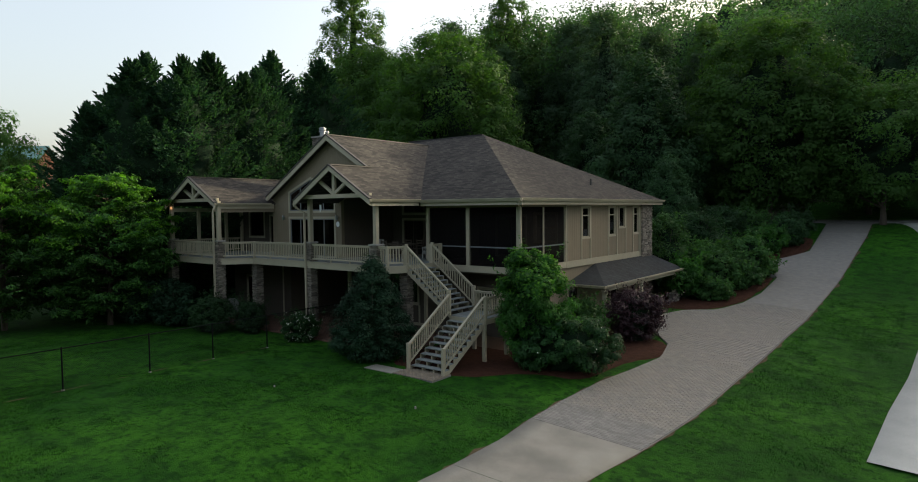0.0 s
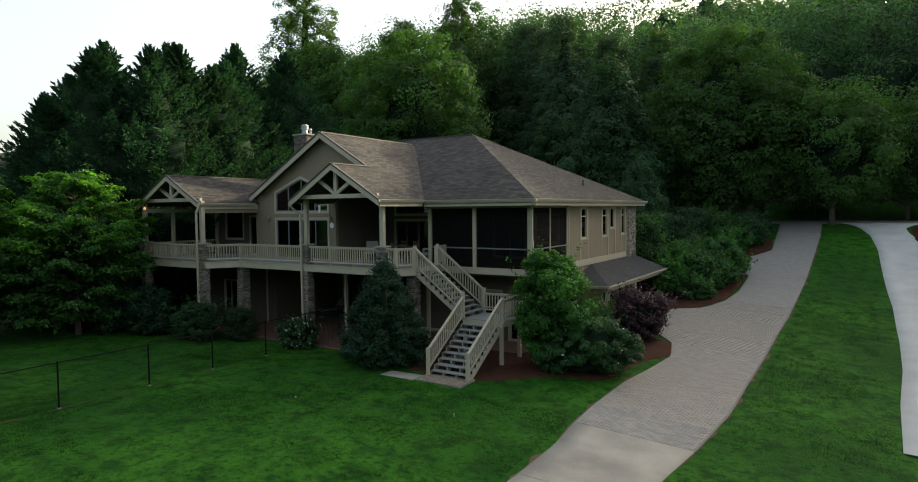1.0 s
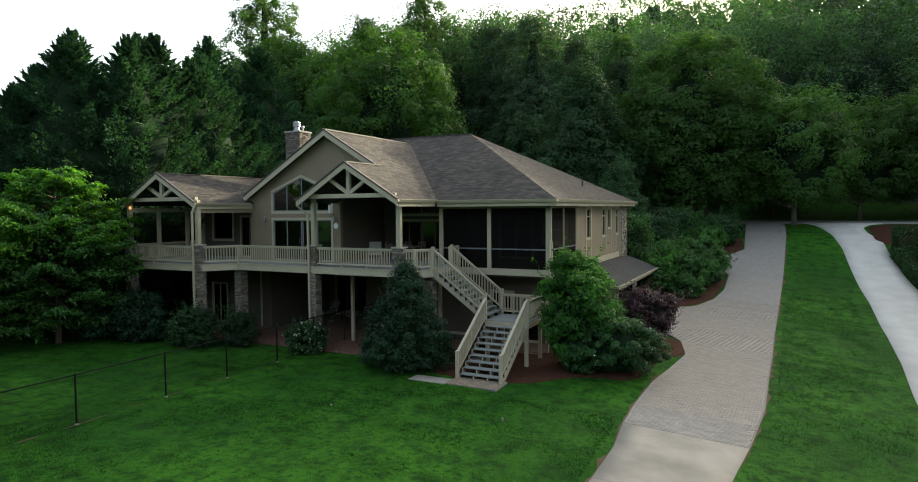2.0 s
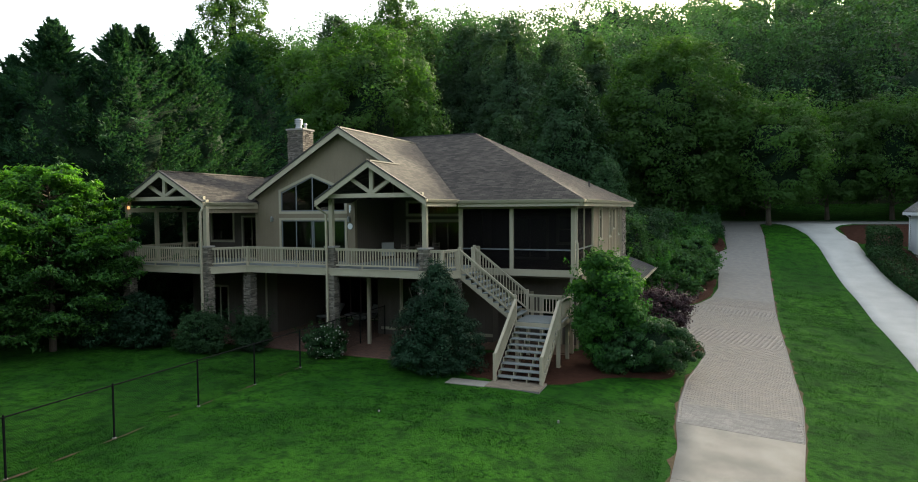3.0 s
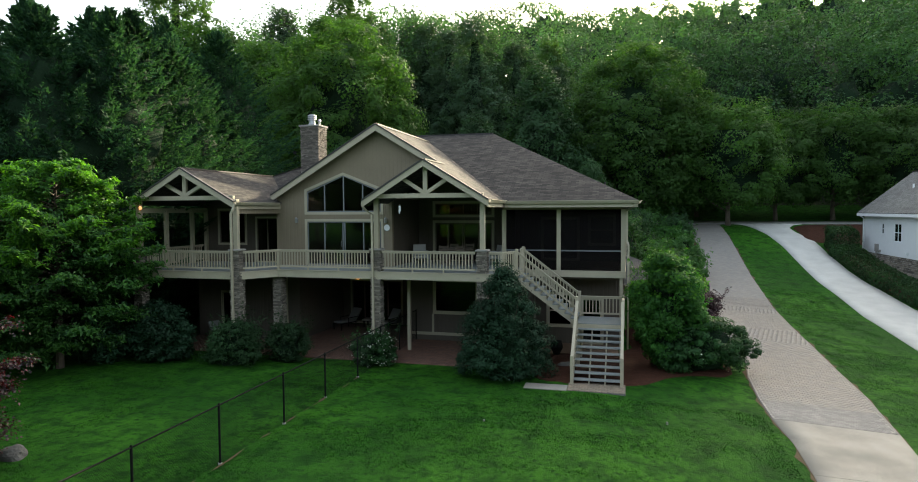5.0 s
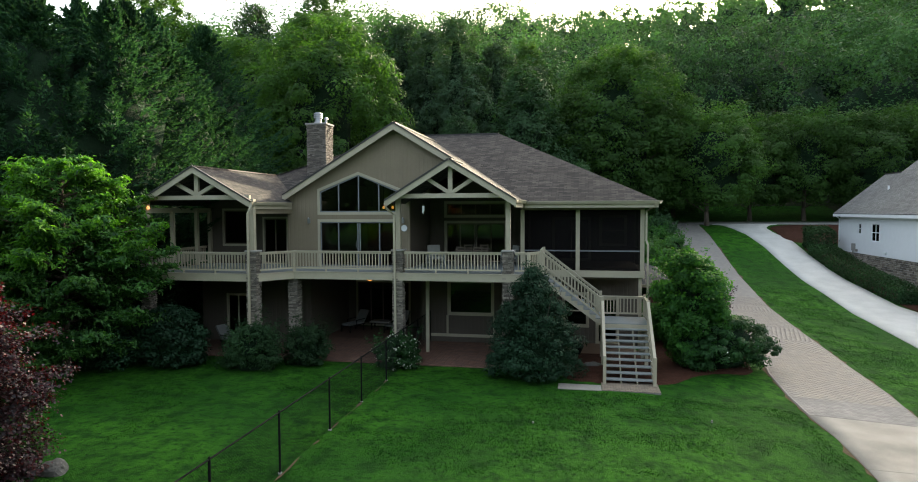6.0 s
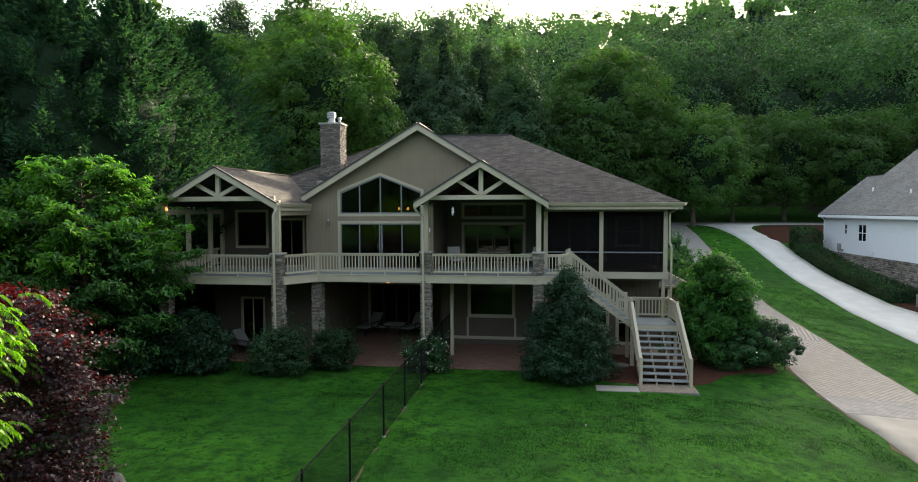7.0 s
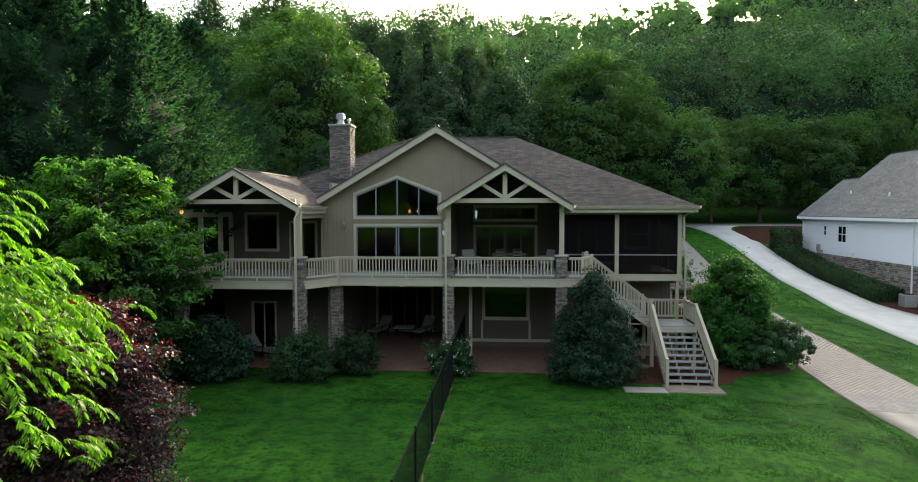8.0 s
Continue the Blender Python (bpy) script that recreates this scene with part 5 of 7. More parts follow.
def paving(name, x0, x1, y0, y1, z, material, w, d, label, seed=3, skew=None):
    """Brick-sized pavers in running bond over a bed."""
    rng = np.random.RandomState(seed)
    V, Q = [], []
    row = 0
    y = y0
    while y < y1 - 0.01:
        x = x0 - (w / 2 if row % 2 else 0)
        while x < x1 - 0.01:
            a, b = max(x, x0) + 0.004, min(x + w, x1) - 0.004
            if b - a > 0.03 and (skew is None or skew((a + b) / 2, y)):
                zz = z + rng.uniform(-0.003, 0.003)
                k = len(V)
                c, e = y + 0.004, min(y + d, y1) - 0.004
                V += [(a, c, z - 0.05), (b, c, z - 0.05), (b, e, z - 0.05), (a, e, z - 0.05), (a, c, zz), (b, c, zz), (b, e, zz), (a, e, zz)]
                Q += [(k + 4, k + 5, k + 6, k + 7), (k, k + 1, k + 5, k + 4), (k + 1, k + 2, k + 6, k + 5), (k + 2, k + 3, k + 7, k + 6), (k + 3, k, k + 4, k + 7)]
            x += w
        y += d
        row += 1
    return raw_mesh(name, V, Q, material)


patio = tagged(block("patio", -36.4, -19.2, 19.9, 24.58, -0.15, 0.03, M_BRICKP, None), "red-brown brick patio under the deck", "patio", kind="structure")
tagged(attach("brick_paving", paving("brick_paving", -36.4, -19.2, 19.9, 24.58, 0.055, M_BRICKP, 0.2, 0.1, ""), patio), kind="stuff")
tagged(block("patio_recess", -30.6, -25.5, 24.6, 27.98, -0.15, 0.05, M_BRICKP, None), "brick floor of the covered recess", "patio", kind="structure")
pad = tagged(block("stair_pad", -17.04, -15.0, 17.5, 18.62, -0.15, 0.01, M_JOINT, None), "tan paver pad at the foot of the stairs", "paving", kind="structure")
tagged(attach("pad_pavers", paving("pad_pavers", -17.04, -15.0, 17.5, 18.62, 0.03, M_PADS, 0.2, 0.1, ""), pad), kind="stuff")
tagged(block("path_slab", -18.6, -17.05, 17.44, 18.15, -0.12, 0.022, M_CONC, None, "", 0.015), "grey concrete path slab beside the paver pad", "paving", kind="structure")


# ---- neighbouring house, cabin and fence ----
def neighbour():
    nb = thing("neighbour_house", (10.0, 46.0, 2.0), "white lap-sided house with grey shingle roof and stone footing", "house")
    x0, y0, y1, zb, zt = 5.1, 36.0, 56.9, -0.5, 6.0
    wins = [rect(49.25, 50.65, 3.85, 5.25), rect(52.55, 53.1, 4.35, 5.22)]
    part("wall", panel(rect(y0, y1, zb, zt), wins, xy(x0), (0.2, 0, 0)), M_WHITE, nb)
    part("wall", panel(rect(x0 + 0.2, 17.7, zb, zt), [], yx(y1 - 0.2), (0, 0.2, 0)), M_WHITE, nb)
    part("wall", panel(rect(x0 + 0.2, 17.7, zb, zt), [], yx(y0), (0, 0.2, 0)), M_WHITE, nb)
    part("wall", panel(rect(y0, y1, zb, zt), [], xy(17.7), (0.2, 0, 0)), M_WHITE, nb)
    z = 2.75
    while z < zt - 0.02:
        spans = [(y0, y1)]
        for w in wins:
            a, b, c, d = w[0][0] - 0.11, w[1][0] + 0.11, w[0][1] - 0.11, w[2][1] + 0.11
            if z + 0.16 > c and z < d:
                spans = [s for p, q in spans for s in ((p, min(q, a)), (max(p, b), q)) if s[1] - s[0] > 0.05]
        for p, q in spans:
            bm = bmesh.new()
            vs = [bm.verts.new(v) for v in ((x0 - 0.004, p, z + 0.165), (x0 - 0.004, q, z + 0.165), (x0 - 0.028, q, z), (x0 - 0.028, p, z), (x0 - 0.002, p, z), (x0 - 0.002, q, z))]
            bm.faces.new((vs[0], vs[1], vs[2], vs[3])), bm.faces.new((vs[3], vs[2], vs[5], vs[4]))
            part("lap_board", bm, M_WHITE, nb)
        z += 0.165
    for w in wins:
        window("window", nb, xy(x0), w, (-1, 0, 0), ((w[0][0] + w[1][0]) / 2,) if w[1][0] - w[0][0] > 1 else (), ((w[0][1] + w[2][1]) / 2,), 0.08, M_WHITE, casing_material=M_WHITE)
        # added pale sheet that lightens the look of the panes
        block("curtain", x0 + 0.21, x0 + 0.23, w[0][0] - 0.1, w[1][0] + 0.1, w[0][1] - 0.1, w[2][1] + 0.1, M_WHITE, nb, "pale backing added behind the glass to lighten the panes")
    # stone footing that steps down with the slope
    rng = np.random.RandomState(8)
    bm = bmesh.new()
    zc = 0.0
    while zc < 2.72:
        h = rng.uniform(0.1, 0.2)
        y = y0
        while y < y1:
            w = rng.uniform(0.25, 0.6)
            top = 2.72
            if zc > float(ground_z(5.0, y)) - 0.4:
                box(bm, x0 - rng.uniform(0.03, 0.07), x0 + 0.02, y + 0.01, min(y + w, y1) - 0.01, zc + 0.008, min(zc + h, top) - 0.008)
            y += w
        zc += h
    part("stone_footing", bm, M_STONE, nb, "grey ledge-stone footing")
    g = 0.55
    ez = 6.05
    rr = lambda n, p: slab(n, p, 0.14, M_GREYROOF, nb)
    e, k = x0 - 0.5, 0.83
    up = lambda x: ez + (x - e) * k
    n0, n1, m1, s0 = y1 + 0.3, 54.4, 54.4, y0 - 0.5
    rr("roof_front", [(e, s0, ez), (e, n0, ez), (8.8, n0, up(8.8)), (8.8, n1, up(8.8)), (11.4, m1, up(11.4)), (11.4, s0 + 6.8, up(11.4))])
    rr("roof_back", [(18.2, s0, ez), (18.2, m1, ez), (11.4, m1, up(11.4)), (11.4, s0 + 6.8, up(11.4))])
    rr("roof_end", [(e, s0, ez), (18.2, s0, ez), (11.4, s0 + 6.8, up(11.4))])
    rr("wing_roof_back", [(8.8, n0, up(8.8)), (8.8, n1 - 0.1, up(8.8)), (13.0, n1 - 0.1, ez), (13.0, n0, ez)])
    part("gable_wall", panel([(x0, zt), (12.5, zt), (8.8, up(8.8) - 0.2)], [], yx(y1 - 0.2), (0, 0.2, 0)), M_WHITE, nb)
    part("gable_wall", panel([(x0 + 0.3, zt), (17.5, zt), (11.4, up(11.4) - 0.2)], [], yx(54.0), (0, 0.2, 0)), M_WHITE, nb)
    block("ridge_cap", 8.7, 8.9, n1, n0, up(8.8) - 0.04, up(8.8) + 0.04, M_DRIP, nb)
    block("ridge_cap", 11.3, 11.5, s0 + 6.8, m1, up(11.4) - 0.04, up(11.4) + 0.04, M_DRIP, nb)
    block("fascia", x0 - 0.52, x0 - 0.45, y0 - 0.5, y1 + 0.3, ez - 0.28, ez - 0.05, M_WHITE, nb)
    block("soffit", x0 - 0.46, x0, y0 - 0.5, y1 + 0.3, ez - 0.26, ez - 0.2, M_WHITE, nb)
    part("downspout", tube(bmesh.new(), [(x0 - 0.1, 40.3, ez - 0.3), (x0 - 0.1, 40.3, 0.8)], 0.06, 4), M_WHITE, nb)
    part("downspout", tube(bmesh.new(), [(x0 - 0.45, y1 + 0.1, ez - 0.12), (x0 - 0.1, y1 - 0.08, ez - 0.5), (x0 - 0.1, y1 - 0.08, 2.5)], 0.06, 4), M_WHITE, nb)
    meter = part("meter_box", box(bmesh.new(), x0 - 0.2, x0 - 0.02, 53.5, 53.95, 2.9, 3.5, 0.02), M_CAP, nb, "grey metal meter box")
    part("conduit", tube(bmesh.new(), [(x0 - 0.1, 53.85, 2.9), (x0 - 0.1, 53.85, 2.2)], 0.05, 8), M_CAP, meter)
    part("junction_box", box(bmesh.new(), x0 - 0.13, x0 - 0.02, 53.05, 53.4, 2.85, 3.05, 0.015), M_CAP, nb, "small grey junction box")
    hood = part("vent_hood", box(bmesh.new(), x0 - 0.16, x0 - 0.02, 47.9, 48.12, 2.98, 3.16, 0.03), M_WHITE, nb, "white dryer vent hood")
    part("flap", box(bmesh.new(), x0 - 0.13, x0 - 0.03, 47.92, 48.1, 2.95, 2.98, 0.005), M_WHITE, hood)
    for y, x in ((46.0, 6.6), (52.4, 7.0)):
        part("roof_vent", tube(bmesh.new(), [(x, y, ez + (x - x0 + 0.5) * 0.83 - 0.1), (x, y, ez + (x - x0 + 0.5) * 0.83 + 0.3)], 0.07, 8), M_WHITE, nb)
    return nb


neighbour()


def ac_unit(x, y):
    z = float(ground_z(x, y)) + 0.05
    u = thing("air_conditioner", (x, y, z), "grey outdoor air-conditioning unit beside the white house", "air conditioner")
    block("casing", x - 0.4, x + 0.4, y - 0.4, y + 0.4, z, z + 0.85, M_CAP, u, "", 0.03)
    for k in range(7):
        block("louvre", x - 0.41, x - 0.395, y - 0.34, y + 0.34, z + 0.1 + k * 0.1, z + 0.15 + k * 0.1, M_DOORFRAME, u)
    part("fan_grille", tube(bmesh.new(), [(x, y, z + 0.85), (x, y, z + 0.88)], 0.33, 16), M_BLACK, u)


ac_unit(4.2, 39.3)


def cabin():
    c = thing("log_cabin", (0, 0, 0), "brown log cabin with a green metal roof behind the trees", "house")
    logs = mat("log_wall", (0.26, 0.13, 0.075), 0.8, var=0.3, stretch=(1, 1, 6))
    green = mat("green_metal_roof", (0.08, 0.2, 0.17), 0.45, var=0.1)
    top = 12.2
    part("wall", panel([(-1.7, 0), (1.7, 0), (1.7, top - 1.2), (0, top - 0.15), (-1.7, top - 1.2)], [], xy(0.0), (-6, 0, 0)), logs, c)
    for k in range(8):
        half = 1.75 if k < 5 else 1.75 - (k - 4.4) * 0.42
        part("log", tube(bmesh.new(), [(0.05, -half, top - 2.4 + k * 0.28), (0.05, half, top - 2.4 + k * 0.28)], 0.14, 8), logs, c)
    for s in (-1, 1):
        slab("roof", [(0.5, 0, top), (-7, 0, top), (-7, s * 2.3, top - 1.5), (0.5, s * 2.3, top - 1.5)], 0.12, green, c)
    c.matrix_basis = pose(-75.0, 25.5, 13.5 - top, 0, 0, 48)


cabin()


def fence():
    f = thing("chain_link_fence", (FENCE_X, 12.0, 0.0), "black chain-link fence across the lawn", "fence")
    ys = [-0.2, 2.8, 5.85, 8.8, 11.93, 14.66, 17.4, 19.8, 22.1, 24.5]
    H = 1.53
    for y in ys:
        z = float(ground_z(FENCE_X, y))
        part("post", tube(bmesh.new(), [(FENCE_X, y, z - 0.2), (FENCE_X, y, z + H + 0.03), (FENCE_X, y, z + H + 0.06)], [0.03, 0.03, 0.012], 8), M_BLACK, f)
        part("footing", tube(bmesh.new(), [(FENCE_X, y, z - 0.1), (FENCE_X, y, z + 0.035)], [0.075, 0.05], 9), M_CAP, f, "pale concrete footing")
    for a, b in zip(ys, ys[1:]):
        za, zb = float(ground_z(FENCE_X, a)), float(ground_z(FENCE_X, b))
        part("top_rail", tube(bmesh.new(), [(FENCE_X, a, za + H), (FENCE_X, b, zb + H)], 0.02, 6), M_BLACK, f)
        V, Q = [], []
        step = 0.075
        n = int((b - a + H) / step)
        w = 0.0025
        for k in range(n):
            for s in (1, -1):
                u0 = k * step - H if s > 0 else k * step
                p, q = [u0, 0.03], [u0 + s * H, H]
                for e, o in ((p, q), (q, p)):
                    if e[0] < 0:
                        e[1] += (0 - e[0]) * (o[1] - e[1]) / (o[0] - e[0])
                        e[0] = 0.0
                    if e[0] > b - a:
                        e[1] += (b - a - e[0]) * (o[1] - e[1]) / (o[0] - e[0])
                        e[0] = b - a
                if abs(p[0] - q[0]) < 0.02:
                    continue
                i = len(V)
                V += [(FENCE_X - w, a + p[0], za + p[1]), (FENCE_X + w, a + p[0], za + p[1]), (FENCE_X + w, a + q[0], zb + q[1]), (FENCE_X - w, a + q[0], zb + q[1])]
                V += [(FENCE_X, a + p[0], za + p[1] - w), (FENCE_X, a + p[0], za + p[1] + w), (FENCE_X, a + q[0], zb + q[1] + w), (FENCE_X, a + q[0], zb + q[1] - w)]
                Q += [(i, i + 1, i + 2, i + 3), (i + 4, i + 5, i + 6, i + 7)]
        attach("wire_mesh", raw_mesh("wire_mesh", V, Q, M_BLACK), f)


fence()


# ---- shrubs and trees ----
egg = lambda v: math.sqrt(max(0.0, 1 - (2 * v - 0.75) ** 2 / 1.6))
cone = lambda v: max(0.0, (1 - v) ** 0.75) * (0.75 + 0.25 * min(1, v * 6))
skirt = lambda v: max(0.0, (1 - v ** 1.7)) ** 0.75 * min(1.0, 0.8 + v)
teardrop = lambda v: max(0.0, (1 - v) ** 0.6) * min(1.0, 0.55 + v * 2.2)
gz = lambda x, y: float(ground_z(x, y))
at = lambda x, y, dz=0.0: (x, y, gz(x, y) + dz)

shrub("holly", at(-19.6, 18.95), "dark glossy-leaved cone-shaped holly against the deck", "shrub", 1, (2.0, 1.9, 4.5), L_HOLLY, 30000, 0.085, 0.6, lambda v: max(0.02, 1 - v ** 1.5) ** 0.85 * min(1.0, 0.8 + v), lump=0.14, clumps=300, swell=0.62)
shrub("flowering_shrub", at(-25.25, 19.45), "low shrub dotted with cream flowers", "shrub", 2, (1.0, 0.95, 1.35), L_SHRUB, 6000, 0.1, 0.6, None, accents=(L_FLOWER, 420, 0.065, "blossoms"), shoots=30)
# dark leaves on these two paint in the dogwood's shade
shrub("green_shrub", at(-31.0, 18.1), "loose shrub at a stone pier, leaf colour darkened for shade", "shrub", 3, (1.3, 1.0, 2.0), L_DARK, 7500, 0.11, 0.4, shoots=55, group="shrubs along the patio")
shrub("green_shrub", at(-29.1, 19.2), "loose shrub at a stone pier, leaf colour darkened for shade", "shrub", 4, (1.05, 0.9, 1.7), L_DARK, 6000, 0.11, 0.4, shoots=45, group="shrubs along the patio")
shrub("dark_shrub", at(-34.6, 17.9), "dark shadowed evergreen shrub under the spreading tree", "shrub", 5, (1.5, 1.3, 2.7), L_HOLLY, 9000, 0.13, 0.55)
shrub("dark_shrub", at(-37.2, 17.4), "dark shadowed evergreen shrub under the spreading tree", "shrub", 6, (1.7, 1.4, 2.9), L_HOLLY, 9000, 0.13, 0.55)
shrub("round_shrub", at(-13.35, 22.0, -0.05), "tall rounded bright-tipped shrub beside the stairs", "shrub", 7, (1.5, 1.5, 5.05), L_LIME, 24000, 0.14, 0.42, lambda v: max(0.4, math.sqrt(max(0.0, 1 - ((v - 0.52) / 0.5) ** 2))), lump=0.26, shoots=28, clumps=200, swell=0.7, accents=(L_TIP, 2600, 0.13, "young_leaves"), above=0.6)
shrub("low_shrub", at(-12.05, 22.4), "broad low evergreen shrub at the drive", "shrub", 8, (2.1, 2.0, 2.3), L_SHRUB, 19000, 0.11, 0.5, lump=0.14, accents=(L_FLOWER, 60, 0.06, "blossoms"), shoots=0, clumps=190, swell=0.8)
shrub("small_shrub", at(-13.4, 26.2), "medium green shrub by the side wall", "shrub", 9, (1.1, 1.2, 2.3), L_DECID, 7000, 0.13, shoots=30)
shrub("purple_shrub", at(-11.75, 28.6), "dark purple-leaved barberry shrub on mulch", "shrub", 10, (1.4, 1.3, 2.55), L_PURPLE, 11000, 0.1, 0.6, shoots=60)
for i, (x, y, r, h, m) in enumerate(((-13.2, 39.6, 1.5, 2.4, L_LIME), (-11.2, 39.6, 1.0, 1.4, L_BORDER), (-11.6, 41.6, 1.2, 2.8, L_DECID), (-10.6, 43.2, 1.3, 2.0, L_BORDER), (-10.7, 45.8, 1.4, 3.0, L_BORDER), (-12.9, 43.6, 1.6, 3.0, L_DECID), (-10.2, 47.3, 0.8, 1.2, L_LIME), (-13.3, 50.0, 1.6, 2.2, L_LIME), (-12.0, 47.6, 1.5, 2.4, L_DECID), (-11.4, 53.6, 1.7, 2.2, L_LIME), (-10.6, 56.4, 1.5, 2.6, L_DARK), (-10.4, 59.4, 1.6, 2.4, L_DARK), (-13.6, 57.0, 2.0, 3.2, L_DECID), (-14.6, 47.0, 2.0, 4.5, L_DARK), (-15.2, 42.0, 1.8, 5.2, L_DECID), (-14.8, 53, 2.2, 4.0, L_DARK))):
    shrub("border_shrub", at(x, y), "rounded green border shrub in a mulch bed beside the drive", "shrub", 30 + i, (r, r * 1.1, h), m, int(2600 * r * 1.2), 0.19, group="border shrubs", shoots=30)


def hedge(name, x0, x1, y0, y1, h, seed, skew=0.0):
    """A clipped hedge: small leaves on the faces of a long rounded block over inner branches."""
    rng = np.random.RandomState(seed)
    t = thing(name, at((x0 + x1) / 2, (y0 + y1) / 2), "clipped dark green hedge along the neighbour's drive", "hedge", "clipped hedges")
    n = int(190 * ((y1 - y0) * (2 * h + x1 - x0) + (x1 - x0) * h * 2))
    u = rng.uniform(0, 1, (n, 3))
    face = rng.choice(5, n, p=[0.3, 0.14, 0.32, 0.12, 0.12])
    p = np.stack([x0 + (x1 - x0) * u[:, 0], y0 + (y1 - y0) * u[:, 1], h * u[:, 2]], 1)
    nr = np.zeros((n, 3))
    for k, (ax, v, s) in enumerate(((0, x0, -1), (0, x1, 1), (2, h, 1), (1, y0, -1), (1, y1, 1))):
        i = face == k
        p[i, ax] = v + rng.normal(size=i.sum()) * 0.07
        nr[i, ax] = s
    p[:, 0] += skew * (p[:, 1] - (y0 + y1) / 2)
    p[:, 2] += ground_z(p[:, 0], p[:, 1])
    v, f = leaf_quads(p, unit(nr + rng.normal(size=p.shape) * 0.55), 0.14, rng, 0.7)
    attach("foliage", raw_mesh("foliage", v, f, L_DARK), t)
    bm = bmesh.new()
    yy = y0 + 0.25
    while yy < y1 - 0.2:
        xm = (x0 + x1) / 2 + skew * (yy - (y0 + y1) / 2)
        g = gz(xm, yy)
        tube(bm, [(xm, yy, g - 0.1), (xm + rng.normal() * 0.15, yy, g + h * 0.8)], [0.05, 0.02], 5)
        yy += 0.6
    part("stems", bm, M_BARK, t)


hedge("hedge", 2.15, 4.1, 54.8, 57.2, 1.85, 1)
hedge("hedge", 2.25, 4.2, 40.6, 54.6, 0.9, 2, -0.07)

# trees near the camera
def layered_tree(name, loc, label, group, seed, height, low, radius, tiers, material, size=0.21, slim=0.36, tips=None):
    """A spreading tree of flat leafy tiers with gaps between, its leaves hanging from side twigs."""
    rng = np.random.RandomState(seed)
    t = thing(name, loc, label, "tree", group)
    bm = bmesh.new()
    tube(bm, [(0, 0, -0.4), (0.1, 0, height * 0.4), (0, 0.1, height * 0.92)], [0.17, 0.12, 0.03], 7)
    P, N, Y = [], [], []
    for i in range(tiers):
        f = (i + rng.uniform(0, 1)) / tiers
        z = low + (height - low) * f
        ln = radius * math.sin(math.pi * (0.2 + 0.74 * f ** 1.15)) ** 0.75 * rng.uniform(0.65, 1.12)
        a = i * 2.4 + rng.normal() * 0.35
        d = np.array([math.cos(a), math.sin(a), 0.0])
        sd = np.array([-d[1], d[0], 0.0])
        lift = 0.15 + 0.3 * f
        end = d * ln + np.array([0, 0, z + lift * ln * 0.35])
        tube(bm, [(0, 0, max(0.5, z - lift * ln * 0.5)), tuple(d * ln * 0.5 + np.array([0, 0, z])), tuple(end)], [0.045, 0.03, 0.008], 5)
        twigs = int(10 + ln * 8)
        for k in range(twigs):
            u = rng.uniform(0.12, 1.0) ** 0.8
            s = rng.choice((-1, 1))
            tl = (0.35 + 0.3 * ln * (1.05 - u)) * rng.uniform(0.5, 1.2)
            b = d * ln * u + np.array([0, 0, z + lift * ln * 0.35 * u * u])
            w = d * 0.75 + sd * s * rng.uniform(0.2, 1.1) + np.array([0, 0, rng.normal() * 0.18])
            m = int(10 + tl * 18)
            q = rng.uniform(0, 1, m)
            p = b + w * (q * tl)[:, None] + rng.normal(size=(m, 3)) * np.array([0.1, 0.1, 0.06])
            p[:, 2] -= 0.22 * tl * q ** 2 + 0.04
            P.append(p)
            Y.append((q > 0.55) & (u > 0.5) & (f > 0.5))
            N.append(np.array([0, 0, 1.0]) + w * 0.45 + rng.normal(size=(m, 3)) * 0.42)
    P, N, Y = np.concatenate(P), unit(np.concatenate(N)), np.concatenate(Y)
    me = bpy.data.meshes.new("trunk")
    bm.to_mesh(me)
    bm.free()
    tr = new("trunk", finish(me, M_BARK))
    tr.parent = t
    if tips:  # lighter leaves at the upper branch ends paint in the sunlit top
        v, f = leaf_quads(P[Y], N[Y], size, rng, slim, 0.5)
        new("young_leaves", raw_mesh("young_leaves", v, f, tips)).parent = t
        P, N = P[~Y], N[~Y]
    v, f = leaf_quads(P, N, size, rng, slim, 0.5)
    cr = new("crown", raw_mesh("crown", v, f, material))
    cr.parent = t


DOG = "spreading layered green tree in front of the porch"
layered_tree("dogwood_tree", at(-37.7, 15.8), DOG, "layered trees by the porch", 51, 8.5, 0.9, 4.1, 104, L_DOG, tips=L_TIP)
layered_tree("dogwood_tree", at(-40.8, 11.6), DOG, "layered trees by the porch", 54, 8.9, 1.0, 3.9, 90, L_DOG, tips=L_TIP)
layered_tree("red_leaf_tree", at(-31.7, 5.9), "small tree with dark red and purple heart-shaped leaves", "", 52, 4.9, 0.1, 2.4, 115, L_RED, 0.082, 0.8)


